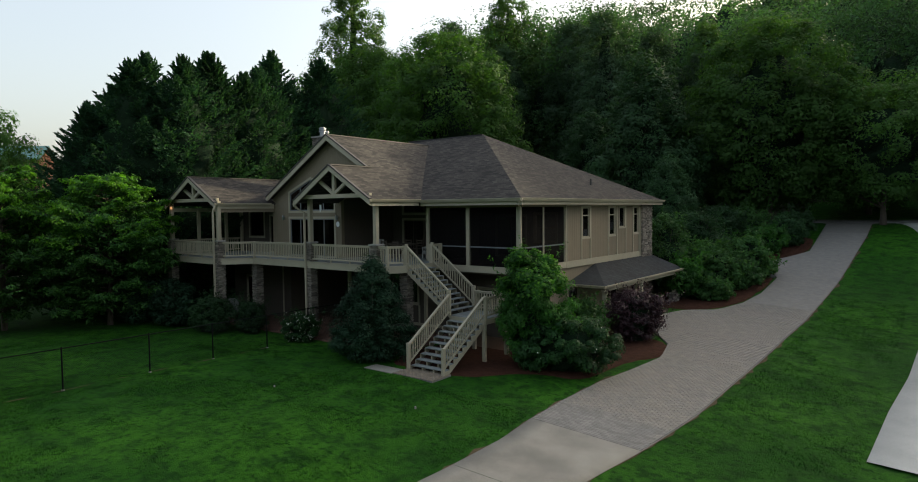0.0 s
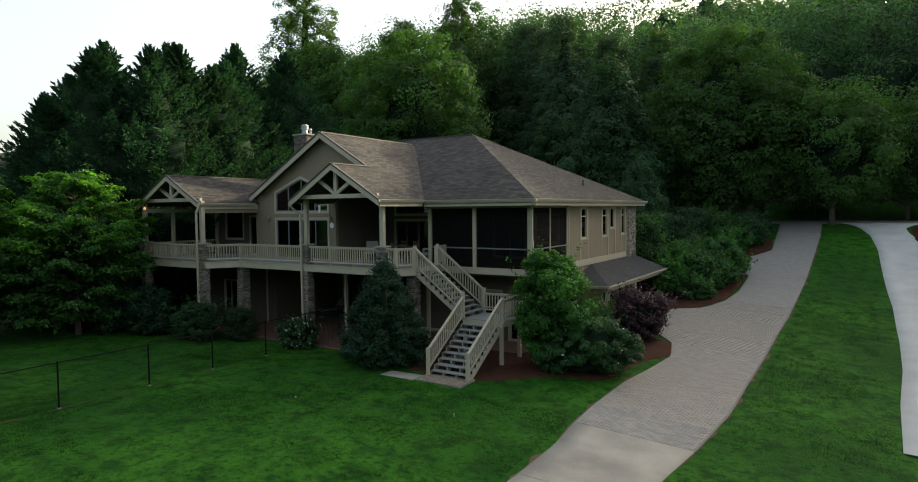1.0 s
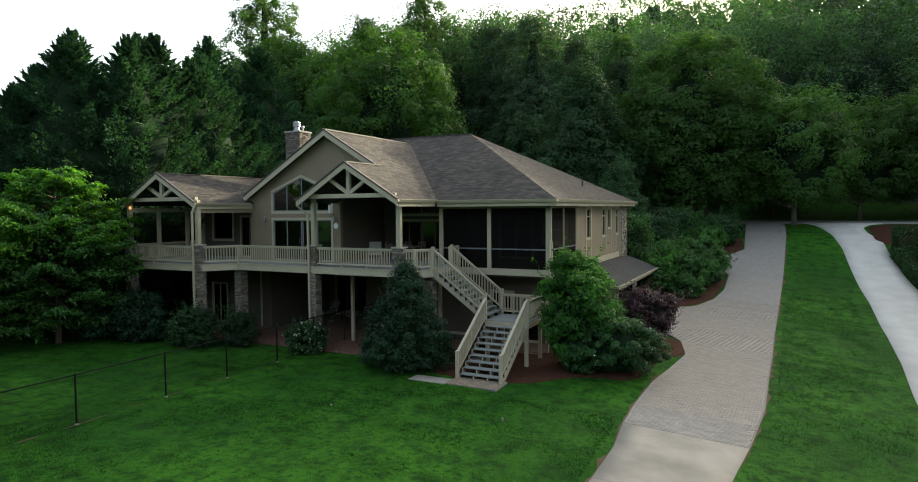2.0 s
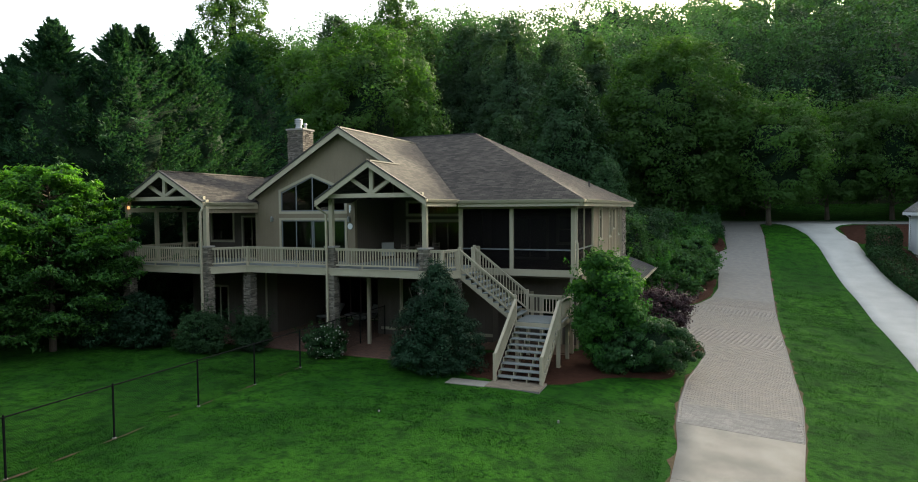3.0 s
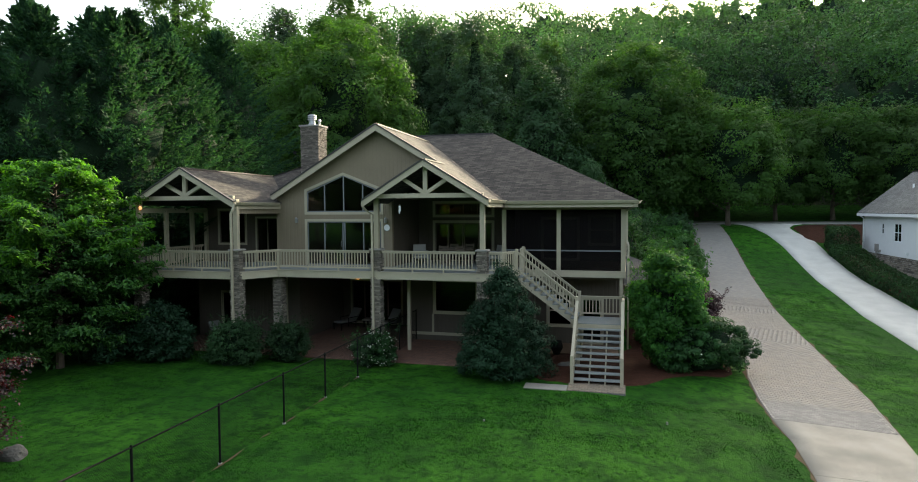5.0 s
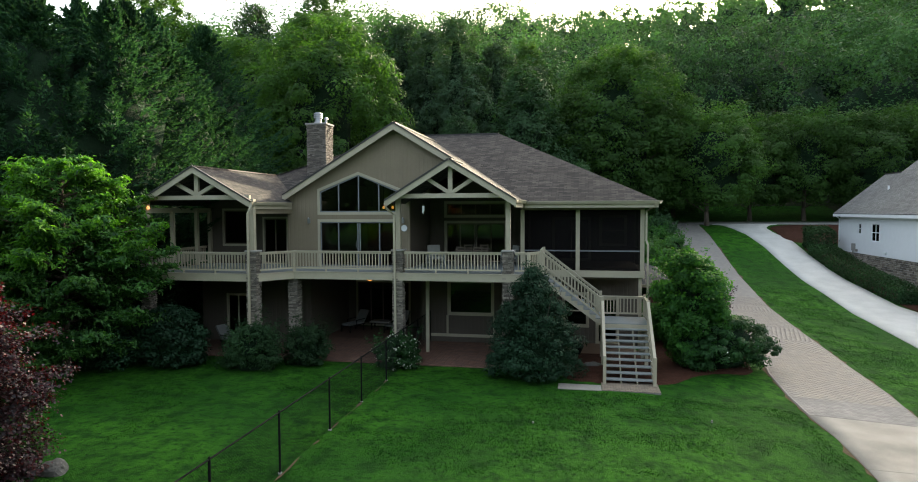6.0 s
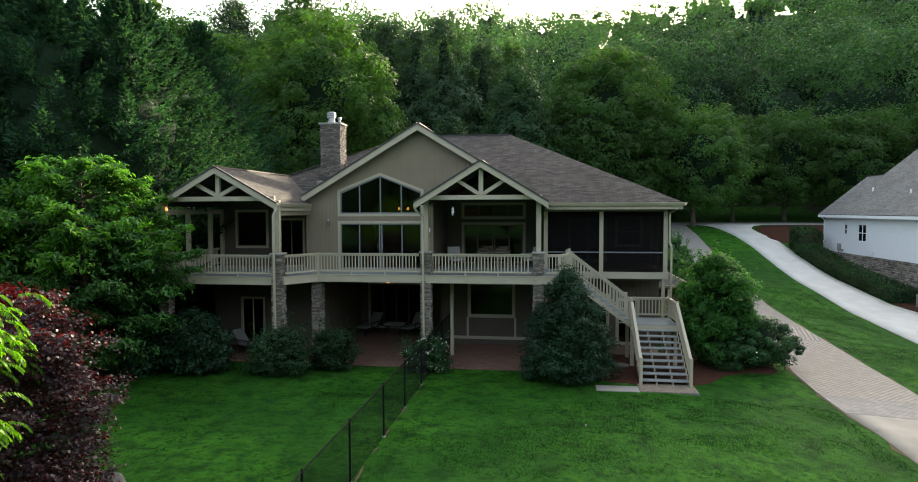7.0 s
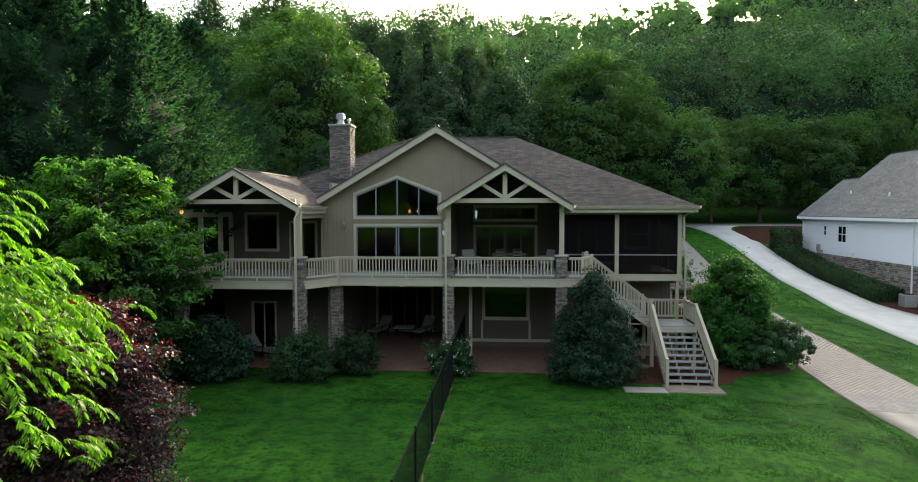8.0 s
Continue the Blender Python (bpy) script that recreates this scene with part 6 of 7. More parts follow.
def weeping_tree(loc, seed, height, low, radius):
    """A young tree of drooping sprays: leaflets in pairs along hanging twigs."""
    rng = np.random.RandomState(seed)
    t = thing("young_ash_tree", loc, "sunlit yellow-green tree with drooping feathery leaves", "tree")
    tr = new("trunk", limb_mesh("trunk", rng, height, low, radius, 0.09, 14))
    tr.parent = t
    P, D = [], []
    for c in crown_centres(rng, 118, height - 0.5, low, radius - 0.3, egg, 0.4, 0.35):
        out = np.array([c[0], c[1], 0.0])
        out /= np.linalg.norm(out) + 1e-6
        for s in range(12):
            a = out + rng.normal(size=3) * np.array([0.5, 0.5, 0.25])
            a[2] += 0.25
            p = c + rng.normal(size=3) * 0.28
            a /= np.linalg.norm(a)
            for k in range(11):
                side = np.cross(a, [0, 0, 1])
                side /= np.linalg.norm(side) + 1e-6
                for sg in (-1, 1):
                    d = side * sg * 0.8 + a * 0.5 + np.array([0, 0, -0.45])
                    P.append(p + d * 0.06)
                    D.append(d / np.linalg.norm(d))
                p = p + a * 0.05
                a = a + np.array([0, 0, -0.16])
                a /= np.linalg.norm(a)
    P, D = np.array(P), np.array(D)
    n = len(P)
    side = unit(np.cross(D, rng.normal(size=(n, 3)) * 0.35 + np.array([0, 0, 1.0])))
    nr = np.cross(side, D)
    s = 0.115 * rng.uniform(0.7, 1.3, n)[:, None]
    v = np.empty((n, 4, 3))
    v[:, 0], v[:, 2] = P - D * s * 0.5, P + D * s * 0.5 - np.array([0, 0, 1.0]) * s * 0.15
    v[:, 1], v[:, 3] = P + side * s * 0.19 - nr * s * 0.05, P - side * s * 0.19 - nr * s * 0.05
    cr = new("crown", raw_mesh("crown", v.reshape(-1, 3), np.arange(n * 4).reshape(-1, 4), L_BRIGHT))
    cr.parent = t


weeping_tree(at(-32.2, 2.5), 53, 8.0, 0.8, 2.7)


def rock(loc, s, seed):
    rng = np.random.RandomState(seed)
    bm = bmesh.new()
    bmesh.ops.create_icosphere(bm, subdivisions=3, radius=1.0)
    for v in bm.verts:
        v.co *= 1 + 0.3 * noise.noise(v.co * 1.3 + Vector((seed, 0, 0))) + 0.1 * noise.noise(v.co * 4)
        v.co = Vector((v.co.x * s[0], v.co.y * s[1], v.co.z * s[2])) + Vector(loc)
    ob = part("rock", bm, M_ROCK, None)
    return tagged(ob, "weathered grey rock on the lawn", "rock")


shrub("low_fern", at(-31.6, 6.9), "low leafy green plant beneath the red-leaved tree", "plant", 12, (0.9, 0.8, 0.9), L_DECID, 4000, 0.1, 0.4, shoots=20)
rock(at(-30.6, 7.8, 0.08), (0.34, 0.3, 0.26), 3)
rock(at(-31.3, 7.6, 0.06), (0.42, 0.36, 0.26), 4)

# conifer screen
def conifer(loc, seed, height, radius):
    """A cypress: a broad cone of rising plumes, each a tapering feather of thin sprays."""
    rng = np.random.RandomState(seed)
    t = thing("conifer", loc, "tall dark green feathery cypress in a row behind the house", "tree", "conifer screen")
    tr = new("trunk", limb_mesh("trunk", rng, height, 1.0, radius * 0.3, 0.2, 8, 0.86))
    tr.parent = t
    P, D = [], []
    reach = lambda z: radius * min(1.0, 0.015 + ((height - z) / (height * 0.46)) ** 0.97) * (0.85 + 0.15 * min(1, z / 4))
    count, per = 500, 90
    for i in range(count):
        f = ((i + rng.uniform(0, 1)) / count) ** 0.9
        z = height * f * 0.985
        ln = reach(z) * rng.uniform(0.62, 1.12)
        a = i * 2.4 + rng.normal() * 0.3
        rise = 0.02 + 0.3 * f + rng.normal() * 0.16 + (1.6 if f > 0.96 else 0.0)
        d = np.array([math.cos(a), math.sin(a), rise])
        feather = min(2.0, 0.3 + ln * 0.55)
        u = rng.uniform(0, 1, per) ** 0.8
        root = np.array([math.cos(a) * ln, math.sin(a) * ln, z])
        d /= np.linalg.norm(d)
        p = root + d * ((u - 1) * feather)[:, None] + np.array([0, 0, 0.22 * feather]) * (u ** 2)[:, None]
        sd = np.array([-math.sin(a), math.cos(a), 0.0])
        wide = feather * 0.42 * (1 - u) ** 0.8 + 0.03
        q = rng.uniform(-1, 1, per)
        p = p + sd * (q * wide)[:, None] + np.array([0, 0, -1.0]) * (np.abs(rng.normal(size=per)) * wide * 0.45)[:, None]
        P.append(p)
        D.append(d + np.array([0, 0, 0.2]) + sd * (q * 1.1)[:, None] + rng.normal(size=(per, 3)) * 0.4)
    P, D = np.concatenate(P), unit(np.concatenate(D))
    P[:, 2] = np.maximum(P[:, 2], 0.05)
    n = len(P)
    side = unit(np.cross(D, rng.normal(size=(n, 3))))
    s = 0.235 * rng.uniform(0.6, 1.4, n)[:, None]
    v = np.stack([P - D * s * 0.45 + side * s * 0.22, P - D * s * 0.45 - side * s * 0.22, P + D * s * 0.55], 1).reshape(-1, 3)
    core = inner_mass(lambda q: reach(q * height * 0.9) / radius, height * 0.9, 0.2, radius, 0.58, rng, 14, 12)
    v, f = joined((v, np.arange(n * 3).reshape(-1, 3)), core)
    cr = new("crown", raw_mesh("crown", v, f, [L_CONIFER, M_SHADECORE], len(core[1])))
    cr.parent = t
    return t


con = [conifer(at(-42.4, 19.7), 61, 16.6, 5.4), conifer(at(-41.8, 24.9), 62, 17.8, 5.2), conifer(at(-43.2, 29.8), 63, 17.4, 5.6)]


def again(src, x, y, height, base, turn, widen=1.0):
    """Another tree from src at the place, to the given height."""
    s = height / base
    m = pose(x, y, gz(x, y), 0, 0, turn) @ Matrix.Diagonal((s * widen, s * widen, s, 1))
    return copy_thing(src, m)


for i, (x, y, h, b) in enumerate(((-40.6, 22.2, 17.0, 17.8), (-43.2, 17.2, 13.6, 16.6), (-41.6, 27.4, 16.6, 17.4), (-40.6, 31.8, 12.6, 17.4), (-46.5, 22.6, 18.2, 17.8), (-47.5, 28.0, 19.0, 16.6), (-47.0, 33.8, 19.6, 17.8), (-47.0, 20.5, 15.6, 17.4), (-45.6, 38.0, 19.2, 17.4))):
    again(con[(1, 0, 2, 2, 1, 0, 1, 2, 2)[i]], x, y, h, b, 40 + i * 77, 0.85 if i == 1 else 1.0)

# broad-leaved trees behind the house
dome = lambda v: math.sqrt(max(0.0, 1 - max(0.0, v - 0.42) ** 2 / 0.34)) * min(1.0, 0.55 + v * 1.4)
big = tree("maple_tree", at(-42.3, 52.2), "large round dense green tree behind the house", "tree", 71, 21.8, 2.0, 8.0, dome, L_MAPLE, 560, 112, 1.2, 0.28, 0.35, 0.7, 9, 0.13, 0.24, 0.8, up=0.4, core=0.46)
mid = tree("maple_tree", at(-23.5, 59.6), "dense dark green tree at the wood's edge", "tree", 72, 17.8, 1.5, 6.2, teardrop, L_DARK, 360, 115, 1.1, 0.24, 0.3, 0.7, 12, 0.3, 0.12, 0.8, up=0.4, core=0.46)
rnd = tree("maple_tree", at(-13.8, 66.0), "large rounded green tree beside the drive", "tree", 73, 19.6, 1.5, 7.6, dome, L_MAPLE, 560, 104, 1.2, 0.28, 0.35, 0.7, 9, 0.12, 0.22, 0.8, up=0.4, core=0.46)
low1 = tree("roadside_tree", at(-4.6, 66.2), "leafy dark tree overhanging the drives", "tree", 74, 13.2, 2.2, 5.8, lambda v: max(0.1, math.sin(math.pi * (0.2 + 0.72 * v)) ** 0.6), L_MAPLE, 250, 128, 1.15, 0.25, 0.25, 0.65, 12, 0.35, 0.15, 0.8)
pop = tree("poplar_tree", at(-72.5, 67.0), "tall airy poplar above the woods", "tree", 75, 35.5, 5.0, 6.3, lambda v: max(0.14, math.sin(math.pi * (0.14 + 0.83 * v)) ** 0.8), L_POPLAR, 460, 75, 1.0, 0.34, 0.22, 0.7, 26, 0.45, 0.4, core=0.12)
pine = tree("pine_tree", at(-33.0, 71.0), "tall dark pine on the hillside", "tree", 76, 25.5, 6.0, 4.6, lambda v: max(0.3, (1 - v) ** 0.4) * min(1, 0.5 + v * 2), L_PINE, 280, 75, 1.0, 0.38, 0.35, 0.35, 14, 0.5, 0.35, core=0.3)
for i, (src, base, x, y, h) in enumerate(((low1, 13.2, 1.5, 73.5, 12.5), (low1, 13.2, 7.5, 74.0, 13.0), (low1, 13.2, 14.0, 71.0, 12.5), (rnd, 19.6, -6.5, 77.0, 13.5), (mid, 17.8, -19.0, 70.0, 16.5), (mid, 17.8, -31.0, 63.0, 13.0), (rnd, 19.6, -55.0, 60.0, 21.0), (low1, 13.2, 20.0, 76.0, 13.5), (mid, 17.8, -38.5, 45.0, 10.5), (mid, 17.8, -18.0, 50.5, 8.5),
                                        (pop, 35.5, -55.5, 84.0, 34.0), (pop, 35.5, -62.0, 90.0, 30.0), (pop, 35.5, -25.5, 86.0, 24.0), (pine, 25.5, -42.0, 80.0, 26.0), (pine, 25.5, -24.0, 80.0, 20.0), (pine, 25.5, -37.5, 76.0, 25.0), (pine, 25.5, -67.0, 84.0, 31.0), (pine, 25.5, -46.0, 86.0, 27.0), (pine, 25.5, -63.0, 76.0, 25.0), (pine, 25.5, -28.5, 75.0, 23.0), (pine, 25.5, -51.0, 76.0, 24.0), (rnd, 19.6, -64.0, 62.0, 24.0), (low1, 13.2, 32.0, 82.0, 15.0), (low1, 13.2, 26.0, 66.0, 13.0))):
    again(src, x, y, h, base, i * 61)

# tree at the far left edge of the lawn
again(rnd, -54.0, 12.6, 16.5, 19.6, 40, 0.75)
again(mid, -48.0, 11.0, 7.0, 17.8, 130, 1.1)


def far_woods(name, material, count, seed, label, size, lobes, per, near=84, deep=230, spread=(-54, 44), core=0.55, inner=None):
    """The wooded hillside: many crowns of leaf clumps round knobbly cores, in one mesh."""
    inner = inner or M_SHADECORE
    rng = np.random.RandomState(seed)
    az = np.radians(rng.uniform(*spread, count))
    d = near + deep * rng.uniform(0, 1, count) ** 1.2
    x, y = d * np.sin(az) - 8, d * np.cos(az)
    ok = (y > 79) | (y < -30)
    x, y, d = x[ok], y[ok], d[ok]
    z = ground_z(x, y)
    n = len(x)
    h = rng.uniform(14, 22, n) + 9 * smooth(-8, -40, x)
    bearing = np.degrees(np.arctan2(x + 11, y - 1))
    line = 7 + np.hypot(x + 11, y - 1) * np.tan(np.radians(np.interp(bearing, (-10, 5, 11, 16, 22, 32, 45), (17.7, 17.8, 18.0, 18.2, 19.2, 21.2, 22)))) - rng.uniform(0, 2.6, n) - z
    h = np.where(x > -28, np.clip(line, 6, 23), h)
    r = np.maximum(h, 14) * rng.uniform(0.23, 0.33, n)
    meshes = []
    for k in range(lobes):
        a = rng.uniform(0, 6.28, n)
        t = rng.uniform(0, 1, n)
        w = np.sin(np.pi * (0.16 + 0.76 * t)) ** 0.6
        c = np.stack([x + np.cos(a) * r * w * 0.8, y + np.sin(a) * r * w * 0.8, z + h * (0.2 + 0.77 * t)], 1)
        p, nr = clump_points(c, r * rng.uniform(0.25, 0.5, n), per, rng, 0.75, 0.5)
        s = np.repeat(size * (0.4 + d / 220) * rng.uniform(0.8, 1.2, n), per)
        v, f = leaf_tris(p, nr, 1.0, rng, 0.75)
        ctr = np.repeat(p, 3, 0)
        meshes.append((ctr + (v - ctr) * np.repeat(s, 3)[:, None], f))
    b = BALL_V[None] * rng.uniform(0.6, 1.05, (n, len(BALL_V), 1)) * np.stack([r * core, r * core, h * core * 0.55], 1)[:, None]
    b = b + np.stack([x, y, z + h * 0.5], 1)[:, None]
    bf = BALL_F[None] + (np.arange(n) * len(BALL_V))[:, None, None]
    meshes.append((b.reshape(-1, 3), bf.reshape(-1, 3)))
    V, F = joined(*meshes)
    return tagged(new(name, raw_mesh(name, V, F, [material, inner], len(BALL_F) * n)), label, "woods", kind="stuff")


for stage, (near, deep, share_of, lobes, per, size, core) in enumerate(((86, 40, 0.25, 24, 66, 0.45, 0.35), (122, 195, 0.54, 14, 36, 0.5, 0.42))):
    for k, (leaf, number, label) in enumerate(((L_HILL, 500, "mixed green woods covering the hillside"), (L_PINE, 350, "darker green woods covering the hillside"), (L_DECID, 150, "lighter green crowns among the hillside woods"))):
        far_woods("hillside_woods", leaf, int(number * share_of), 81 + k + stage * 10, label, size, lobes, per, near, deep, core=core)
# woods behind the camera, known from reflections, kept near to block sky light
far_woods("valley_woods", L_DARK, 190, 84, "tall woods behind the camera that cut sky light on the house front", 1.3, 9, 24, 46, 40, (100, 260), 0.7)


# ---- lamps, furniture and small things ----
def flush_lamp(x, y, z, label, stem=0.0):
    """A shallow glowing glass bowl on a metal plate under a ceiling."""
    t = thing("ceiling_lamp", (x, y, z), label, "ceiling lamp", "lit ceiling lamps")
    part("plate", tube(bmesh.new(), [(x, y, z), (x, y, z - 0.03)], 0.17, 14), M_BLACK, t)
    if stem:
        part("stem", tube(bmesh.new(), [(x, y, z + stem), (x, y, z)], 0.015, 6), M_BLACK, t)
    part("glass_bowl", tube(bmesh.new(), [(x, y, z - 0.03), (x, y, z - 0.08), (x, y, z - 0.12)], [0.16, 0.13, 0.05], 14), M_LAMP, t, "glowing amber glass")


flush_lamp(-28.1, 24.4, 3.1, "lit amber bowl lamp hanging from the patio ceiling", 0.2)
flush_lamp(-16.0, 30.0, 6.6, "lit lamp in the screened porch")


def pendant(x, y, top, z, label):
    t = thing("pendant_lamp", (x, y, top), label, "pendant lamp", "pendant lamps")
    part("rod", tube(bmesh.new(), [(x, y, top), (x, y, z + 0.1)], 0.012, 6), M_BLACK, t)
    part("shade", tube(bmesh.new(), [(x, y, z + 0.1), (x, y, z + 0.03), (x, y, z - 0.06)], [0.03, 0.07, 0.06], 10), M_LAMP, t, "small glowing amber shade")


pendant(-28.05, 26.6, 9.0, 6.62, "lit amber pendant in the great room")
pendant(-27.65, 26.9, 9.0, 6.62, "lit amber pendant in the great room")
def globe_lamp(x, y, top, z):
    t = thing("globe_lamp", (x, y, top), "lit amber glass globe hanging in the hall", "pendant lamp", "pendant lamps")
    part("rod", tube(bmesh.new(), [(x, y, top), (x, y, z + 0.16)], 0.012, 6), M_BLACK, t)
    part("globe", tube(bmesh.new(), [(x, y, z + 0.17 * math.cos(a * math.pi / 8)) for a in range(9)], [0.17 * math.sin(a * math.pi / 8) + 0.004 for a in range(9)], 14), M_LAMP, t, "glowing amber glass")


globe_lamp(-25.32, 31.6, 8.2, 7.0)


def wind_chime(x, y, top):
    t = thing("wind_chime", (x, y, top), "small pale metal wind chime hanging from the porch beam", "wind chime")
    part("cord", tube(bmesh.new(), [(x, y, top), (x, y, top - 0.16)], 0.004, 4), M_BLACK, t)
    part("disc", tube(bmesh.new(), [(x, y, top - 0.16), (x, y, top - 0.19)], 0.05, 10), M_DARKWOOD, t)
    for k in range(5):
        cx, cy = x + 0.035 * math.cos(k * 1.257), y + 0.035 * math.sin(k * 1.257)
        part("pipe", tube(bmesh.new(), [(cx, cy, top - 0.2), (cx, cy, top - 0.42 - 0.03 * k)], 0.014, 6), M_WHITE, t)


wind_chime(-24.23, 20.06, 6.86)
plaque = thing("wall_plaque", (-25.76, WALL_Y, 5.66), "round pale plaque on the wall beside the doors", "plaque")
part("disc", tube(bmesh.new(), [(-25.76, WALL_Y - 0.002, 5.66), (-25.76, WALL_Y - 0.03, 5.66)], 0.14, 16), M_WHITE, plaque)
part("rim", tube(bmesh.new(), [(-25.76, WALL_Y - 0.002, 5.66), (-25.76, WALL_Y - 0.025, 5.66)], 0.16, 16), M_METAL, plaque)
pendant(-36.1, 18.75, 6.9, 6.62, "lit lantern under the wing's eave")


def lounger(x, y, turn):
    """A reclining patio chair: slatted seat, tilted back and four legs."""
    t = thing("lounge_chair", (0, 0, 0), "grey reclining patio chair with cushions under the deck", "chair", "patio chairs")
    z = 0.06
    for sx in (-0.3, 0.3):
        for sy in (-0.75, 0.3):
            bar("leg", (sx, sy, 0), (sx, sy, 0.34), 0.04, 0.04, M_BLACK, t)
        bar("side_rail", (sx, -0.8, 0.34), (sx, 0.4, 0.34), 0.04, 0.05, M_BLACK, t)
    part("seat_cushion", box(bmesh.new(), -0.29, 0.29, -0.8, 0.35, 0.36, 0.46, 0.03), M_CUSHION, t, "pale grey cushion")
    bar("back_cushion", (0, 0.34, 0.46), (0, 0.75, 1.0), 0.58, 0.1, M_CUSHION, t, "pale grey cushion")
    for sx in (-0.32, 0.32):
        bar("armrest", (sx, -0.3, 0.6), (sx, 0.4, 0.62), 0.05, 0.03, M_BLACK, t)
        bar("arm_post", (sx, -0.28, 0.34), (sx, -0.28, 0.6), 0.03, 0.03, M_BLACK, t)
    t.matrix_basis = pose(x, y, z, 0, 0, turn)
    return t


M_CUSHION = mat("grey_cushion", (0.16, 0.165, 0.155), 0.9, var=0.1, bump=0.2)
M_WICKER = mat("white_wicker", (0.3, 0.3, 0.28), 0.7, var=0.1, fine=60, bump=0.4)
lounger(-29.65, 26.5, -22)
lounger(-27.35, 26.6, -22)
lounger(-33.9, 21.4, 70)


def coffee_table(x, y):
    t = thing("patio_table", (x, y, 0.06), "low stone-topped patio table between the chairs", "table")
    block("tabletop", x - 0.55, x + 0.55, y - 0.35, y + 0.35, 0.42, 0.5, M_CAP, t, "", 0.015)
    for sx in (-0.45, 0.45):
        for sy in (-0.27, 0.27):
            block("leg", x + sx - 0.03, x + sx + 0.03, y + sy - 0.03, y + sy + 0.03, 0.05, 0.42, M_BLACK, t)


coffee_table(-28.45, 27.2)


def armchair(x, y, turn, z=DECK_Z):
    t = thing("wicker_armchair", (0, 0, 0), "pale wicker armchair on the porch", "chair", "porch armchairs")
    part("seat", box(bmesh.new(), -0.32, 0.32, -0.3, 0.3, 0.28, 0.42, 0.03), M_WICKER, t)
    bar("backrest", (0, 0.28, 0.36), (0, 0.4, 0.92), 0.62, 0.08, M_WICKER, t)
    for s in (-0.33, 0.33):
        part("arm", box(bmesh.new(), s - 0.05, s + 0.05, -0.3, 0.32, 0.56, 0.62, 0.02), M_WICKER, t)
        for yy in (-0.26, 0.26):
            bar("leg", (s, yy, 0), (s, yy, 0.58), 0.05, 0.05, M_WICKER, t)
    t.matrix_basis = pose(x, y, z, 0, 0, turn)


armchair(-24.7, 24.3, 30)
armchair(-21.2, 24.6, -60)


# added table and chairs; their silhouettes stand in for the railing mirrored in glass
def stand_in_dining_set(x, y):
    t = thing("porch_table", (x, y, DECK_Z), "dark dining table added in place of the railing's reflection", "table")
    block("tabletop", x - 0.8, x + 0.8, y - 0.45, y + 0.45, DECK_Z + 0.7, DECK_Z + 0.75, M_DARKWOOD, t, "", 0.01)
    for sx in (-0.7, 0.7):
        for sy in (-0.36, 0.36):
            block("leg", x + sx - 0.035, x + sx + 0.035, y + sy - 0.035, y + sy + 0.035, DECK_Z, DECK_Z + 0.7, M_DARKWOOD, t)
    for k, (dx, dy, turn) in enumerate(((-0.4, -0.75, 180), (0.4, -0.75, 180), (-0.4, 0.75, 0), (0.4, 0.75, 0))):
        c = thing("dining_chair", (0, 0, 0), "dark wooden dining chair added in place of the railing's reflection", "chair", "chairs round the porch table")
        part("seat", box(bmesh.new(), -0.22, 0.22, -0.22, 0.22, 0.43, 0.47, 0.01), M_DARKWOOD, c)
        for sx in (-0.19, 0.19):
            bar("leg", (sx, -0.19, 0), (sx, -0.19, 0.43), 0.04, 0.04, M_DARKWOOD, c)
            bar("leg", (sx, 0.19, 0), (sx, 0.21, 0.95), 0.04, 0.04, M_DARKWOOD, c)
        for q in range(3):
            bar("back_slat", (-0.19, 0.205, 0.6 + q * 0.14), (0.19, 0.205, 0.6 + q * 0.14), 0.02, 0.06, M_DARKWOOD, c)
        c.matrix_basis = pose(x + dx, y + dy, DECK_Z, 0, 0, turn)


stand_in_dining_set(-22.9, 24.4)


def urn(x, y):
    z = 0.06
    t = thing("plant_urn", (x, y, z), "dark glazed garden urn beneath the stairs", "pot")
    part("body", tube(bmesh.new(), [(x, y, z), (x, y, z + 0.06), (x, y, z + 0.3), (x, y, z + 0.48), (x, y, z + 0.55), (x, y, z + 0.58)], [0.14, 0.16, 0.28, 0.25, 0.2, 0.24], 16), M_BLACK, t)


urn(-17.95, 22.9)
rock(at(-9.5, 46.9, 0.08), (0.22, 0.18, 0.16), 9)
rock(at(-17.3, 21.0, 0.06), (0.35, 0.28, 0.14), 10)


def valve_cap(x, y):
    z = gz(x, y)
    ob = part("sprinkler_cap", tube(bmesh.new(), [(x, y, z - 0.05), (x, y, z + 0.05), (x, y, z + 0.06)], [0.03, 0.03, 0.02], 10), M_CAP, None)
    tagged(ob, "small grey sprinkler cap in the lawn", "sprinkler")


valve_cap(-13.76, 15.18)
valve_cap(-19.2, 13.6)


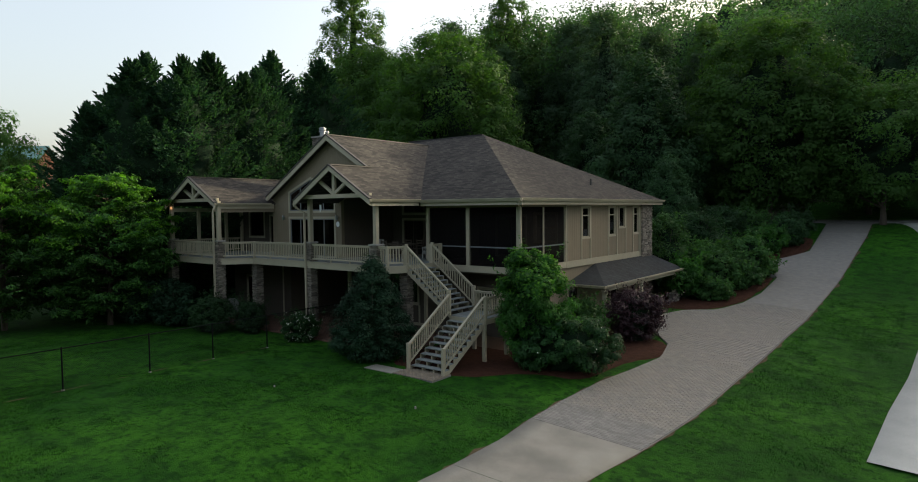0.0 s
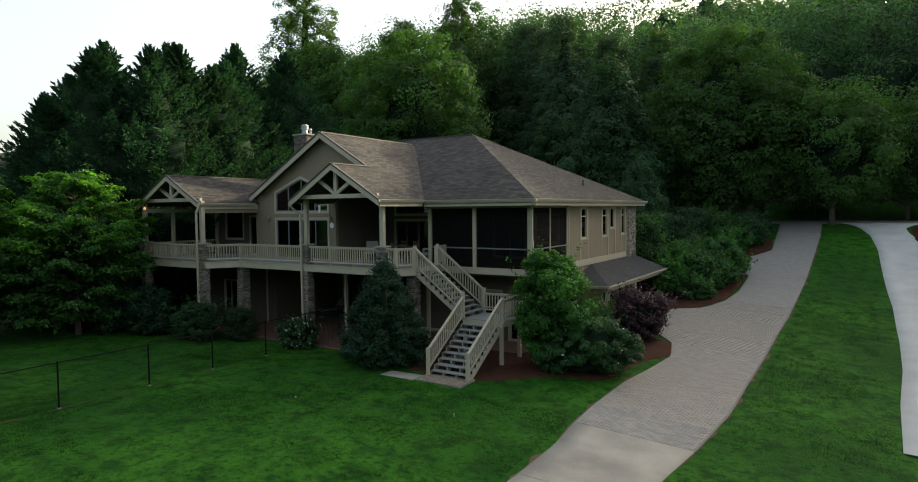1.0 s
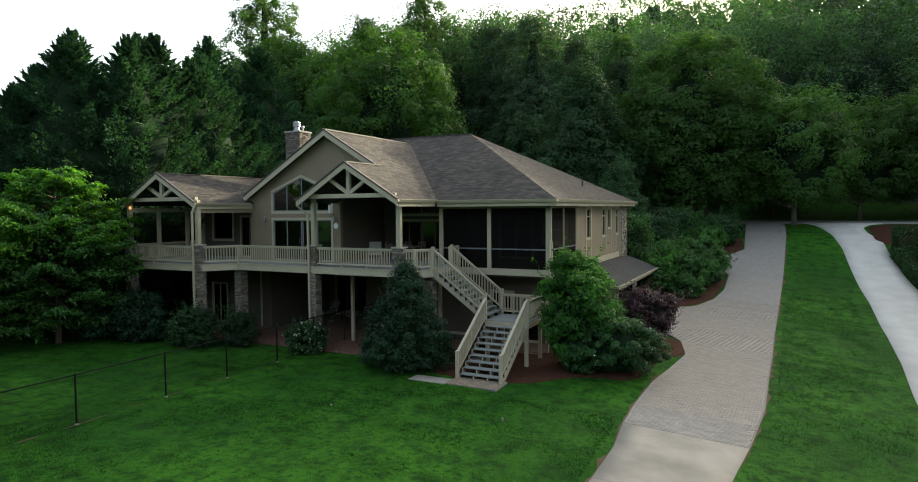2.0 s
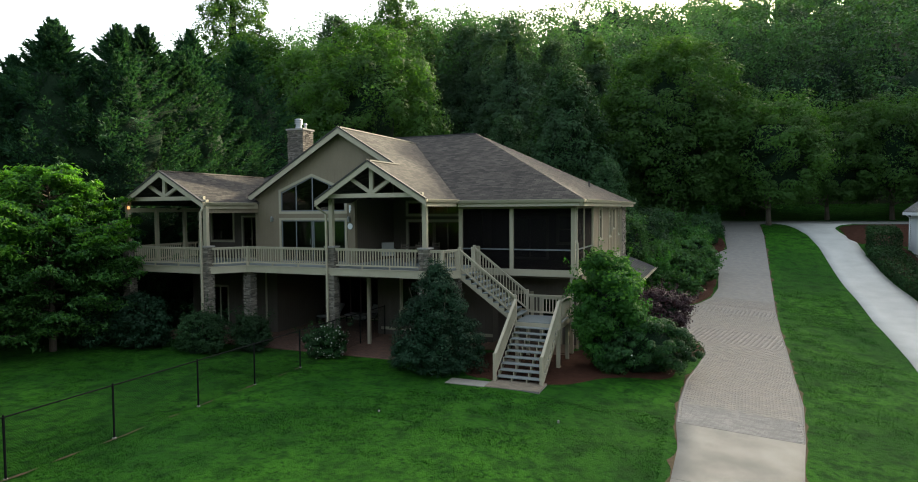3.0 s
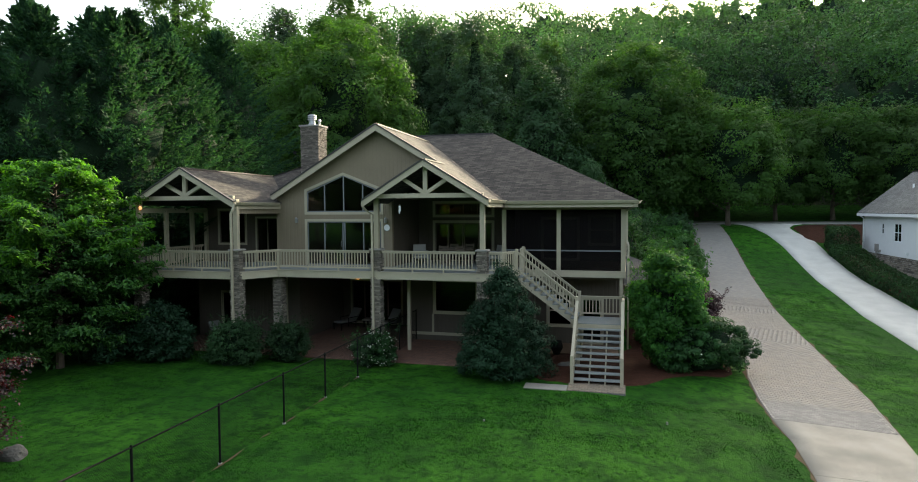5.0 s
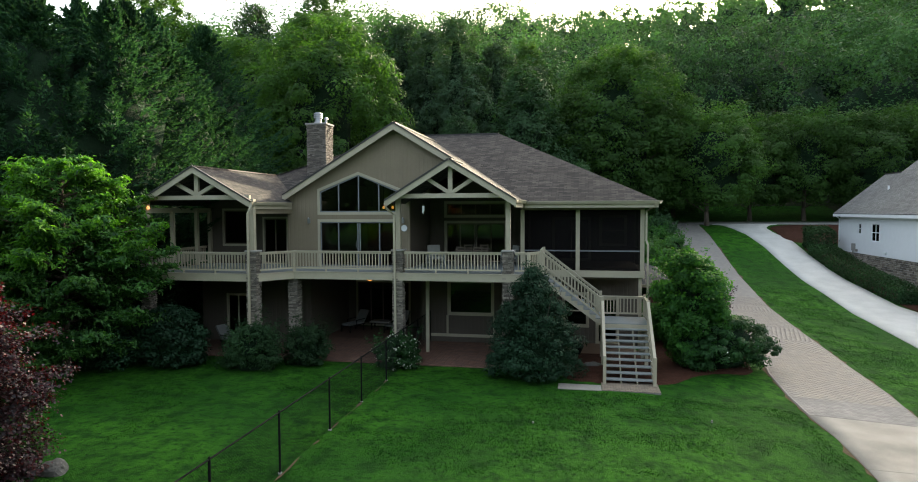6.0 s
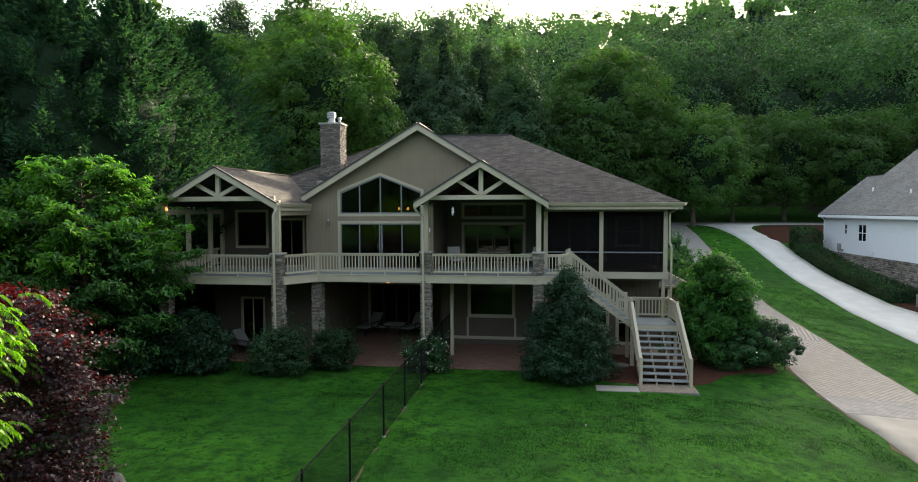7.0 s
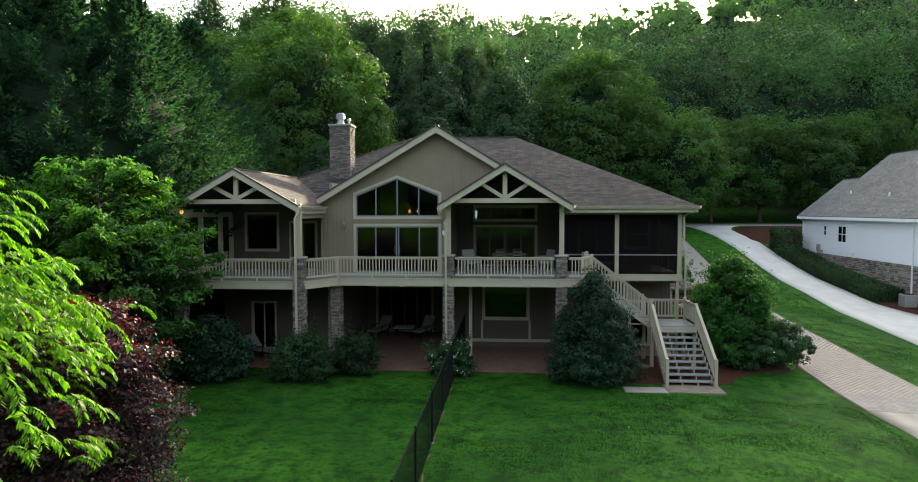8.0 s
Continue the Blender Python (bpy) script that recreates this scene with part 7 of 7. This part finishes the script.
# loose tufts over the mown lawn
def tufts(count, seed):
    rng = np.random.RandomState(seed)
    x = rng.uniform(-36, -10.6, count * 2)
    y = rng.uniform(3, 19.6, count * 2)
    x2, y2 = rng.uniform(-6.4, -1.8, count // 2), rng.uniform(12, 44, count // 2)
    keep = (y < 17.3) | (x < -19.0)
    x, y = np.concatenate([x[keep], x2]), np.concatenate([y[keep], y2])
    patchy = rng.normal(size=len(x)) * 0.5
    for cell in (2.3, 0.7):
        g = rng.normal(size=(80, 80))
        u, v = (x + 40) / cell, y / cell
        i, j = u.astype(int) % 79, v.astype(int) % 79
        a, b = u % 1, v % 1
        patchy += (g[i, j] * (1 - a) + g[i + 1, j] * a) * (1 - b) + (g[i, j + 1] * (1 - a) + g[i + 1, j + 1] * a) * b
    keep = patchy > 0.0
    x, y = x[keep], y[keep]
    lim = np.interp(y, [p[1] for p in DRIVE_L], [p[0] for p in DRIVE_L])
    lim2 = np.interp(y, [p[1] for p in DRIVE_R], [p[0] for p in DRIVE_R])
    keep = (x < lim - 0.25) | (x > lim2 + 0.3)
    x, y = x[keep], y[keep]
    n = len(x)
    z = ground_z(x, y) + 0.03 * np.sin(x * 0.7 + 1.3) * np.sin(y * 0.5) * (np.abs(x + 20) < 18) * (y < 16) - 0.01
    b = np.stack([x, y, z], 1)
    a = rng.uniform(0, 6.28, n)
    side = np.stack([np.cos(a), np.sin(a), 0 * a], 1) * rng.uniform(0.008, 0.018, n)[:, None]
    tip = np.stack([rng.normal(size=n) * 0.025, rng.normal(size=n) * 0.025, rng.uniform(0.02, 0.05, n)], 1)
    V = np.stack([b - side, b + side, b + tip], 1).reshape(-1, 3)
    return tagged(new("grass_blades", raw_mesh("grass_blades", V, np.arange(len(V)).reshape(-1, 3), M_GRASS)), "fine green grass blades of the mown lawn", "grass", kind="stuff")


tufts(130000, 91)


# ---- driveway pavers, last ----
def drive_pavers():
    w, d = 0.22, 0.11
    rng = np.random.RandomState(12)
    me = bpy.data.meshes.new("paver")
    bm = bmesh.new()
    a, c = w / 2 - 0.0018, d / 2 - 0.0018
    lo = [bm.verts.new((x, y, -0.04)) for x, y in ((-a, -c), (a, -c), (a, c), (-a, c))]
    mid = [bm.verts.new((x, y, -0.006)) for x, y in ((-a, -c), (a, -c), (a, c), (-a, c))]
    top = [bm.verts.new((x, y, 0.0)) for x, y in ((-a + 0.006, -c + 0.006), (a - 0.006, -c + 0.006), (a - 0.006, c - 0.006), (-a + 0.006, c - 0.006))]
    bm.faces.new(top)
    for u, v in ((lo, mid), (mid, top)):
        for k in range(4):
            bm.faces.new((u[k], u[(k + 1) % 4], v[(k + 1) % 4], v[k]))
    bm.to_mesh(me)
    bm.free()
    finish(me, M_PAVER)
    V, Q = [], []
    made = 0
    y, row = EDGE + 0.08, 0
    lx, ly = [p[0] for p in DRIVE_L], [p[1] for p in DRIVE_L]
    rx, ry = [p[0] for p in DRIVE_R], [p[1] for p in DRIVE_R]
    while y < 62:
        x0, x1 = float(np.interp(y, ly, lx)) + 0.03, float(np.interp(y, ry, rx)) - 0.03
        far = y > 40
        edge = x0 - (w * 0.5 if row % 2 else 0.0)
        while edge < x1 - 0.02:
            p, q = max(edge, x0), min(edge + w, x1)
            edge += w
            if q - p < 0.03:
                continue
            x, half = (p + q) / 2, (q - p) / 2 - 0.0018
            z = float(ground_z(x, y)) + 0.05 + rng.uniform(-0.001, 0.001)
            tilt = float(ground_z(x + 0.5, y)) - float(ground_z(x - 0.5, y))
            slope = math.atan((float(ground_z(x, y + 0.5)) - float(ground_z(x, y - 0.5))))
            if made < 290 and half > a - 0.002:
                share("paver", me, bed, pose(x, y, z, math.degrees(slope), -math.degrees(math.atan(tilt)), rng.normal() * 0.5))
                made += 1
            else:
                k = len(V)
                s, e = math.tan(slope) * c, tilt * half
                V += [(x - half, y - c, z - s - e), (x + half, y - c, z - s + e), (x + half, y + c, z + s + e), (x - half, y + c, z + s - e)]
                Q.append((k, k + 1, k + 2, k + 3))
                if not far:
                    V += [(x - half, y - c, z - s - e - 0.03), (x + half, y - c, z - s + e - 0.03), (x + half, y + c, z + s + e - 0.03), (x - half, y + c, z + s - e - 0.03)]
                    Q += [(k, k + 1, k + 5, k + 4), (k + 1, k + 2, k + 6, k + 5), (k + 3, k, k + 4, k + 7)]
        y += d
        row += 1
    tagged(attach("pavers", raw_mesh("pavers", V, Q, M_PAVERS), bed), kind="stuff")


drive_pavers()
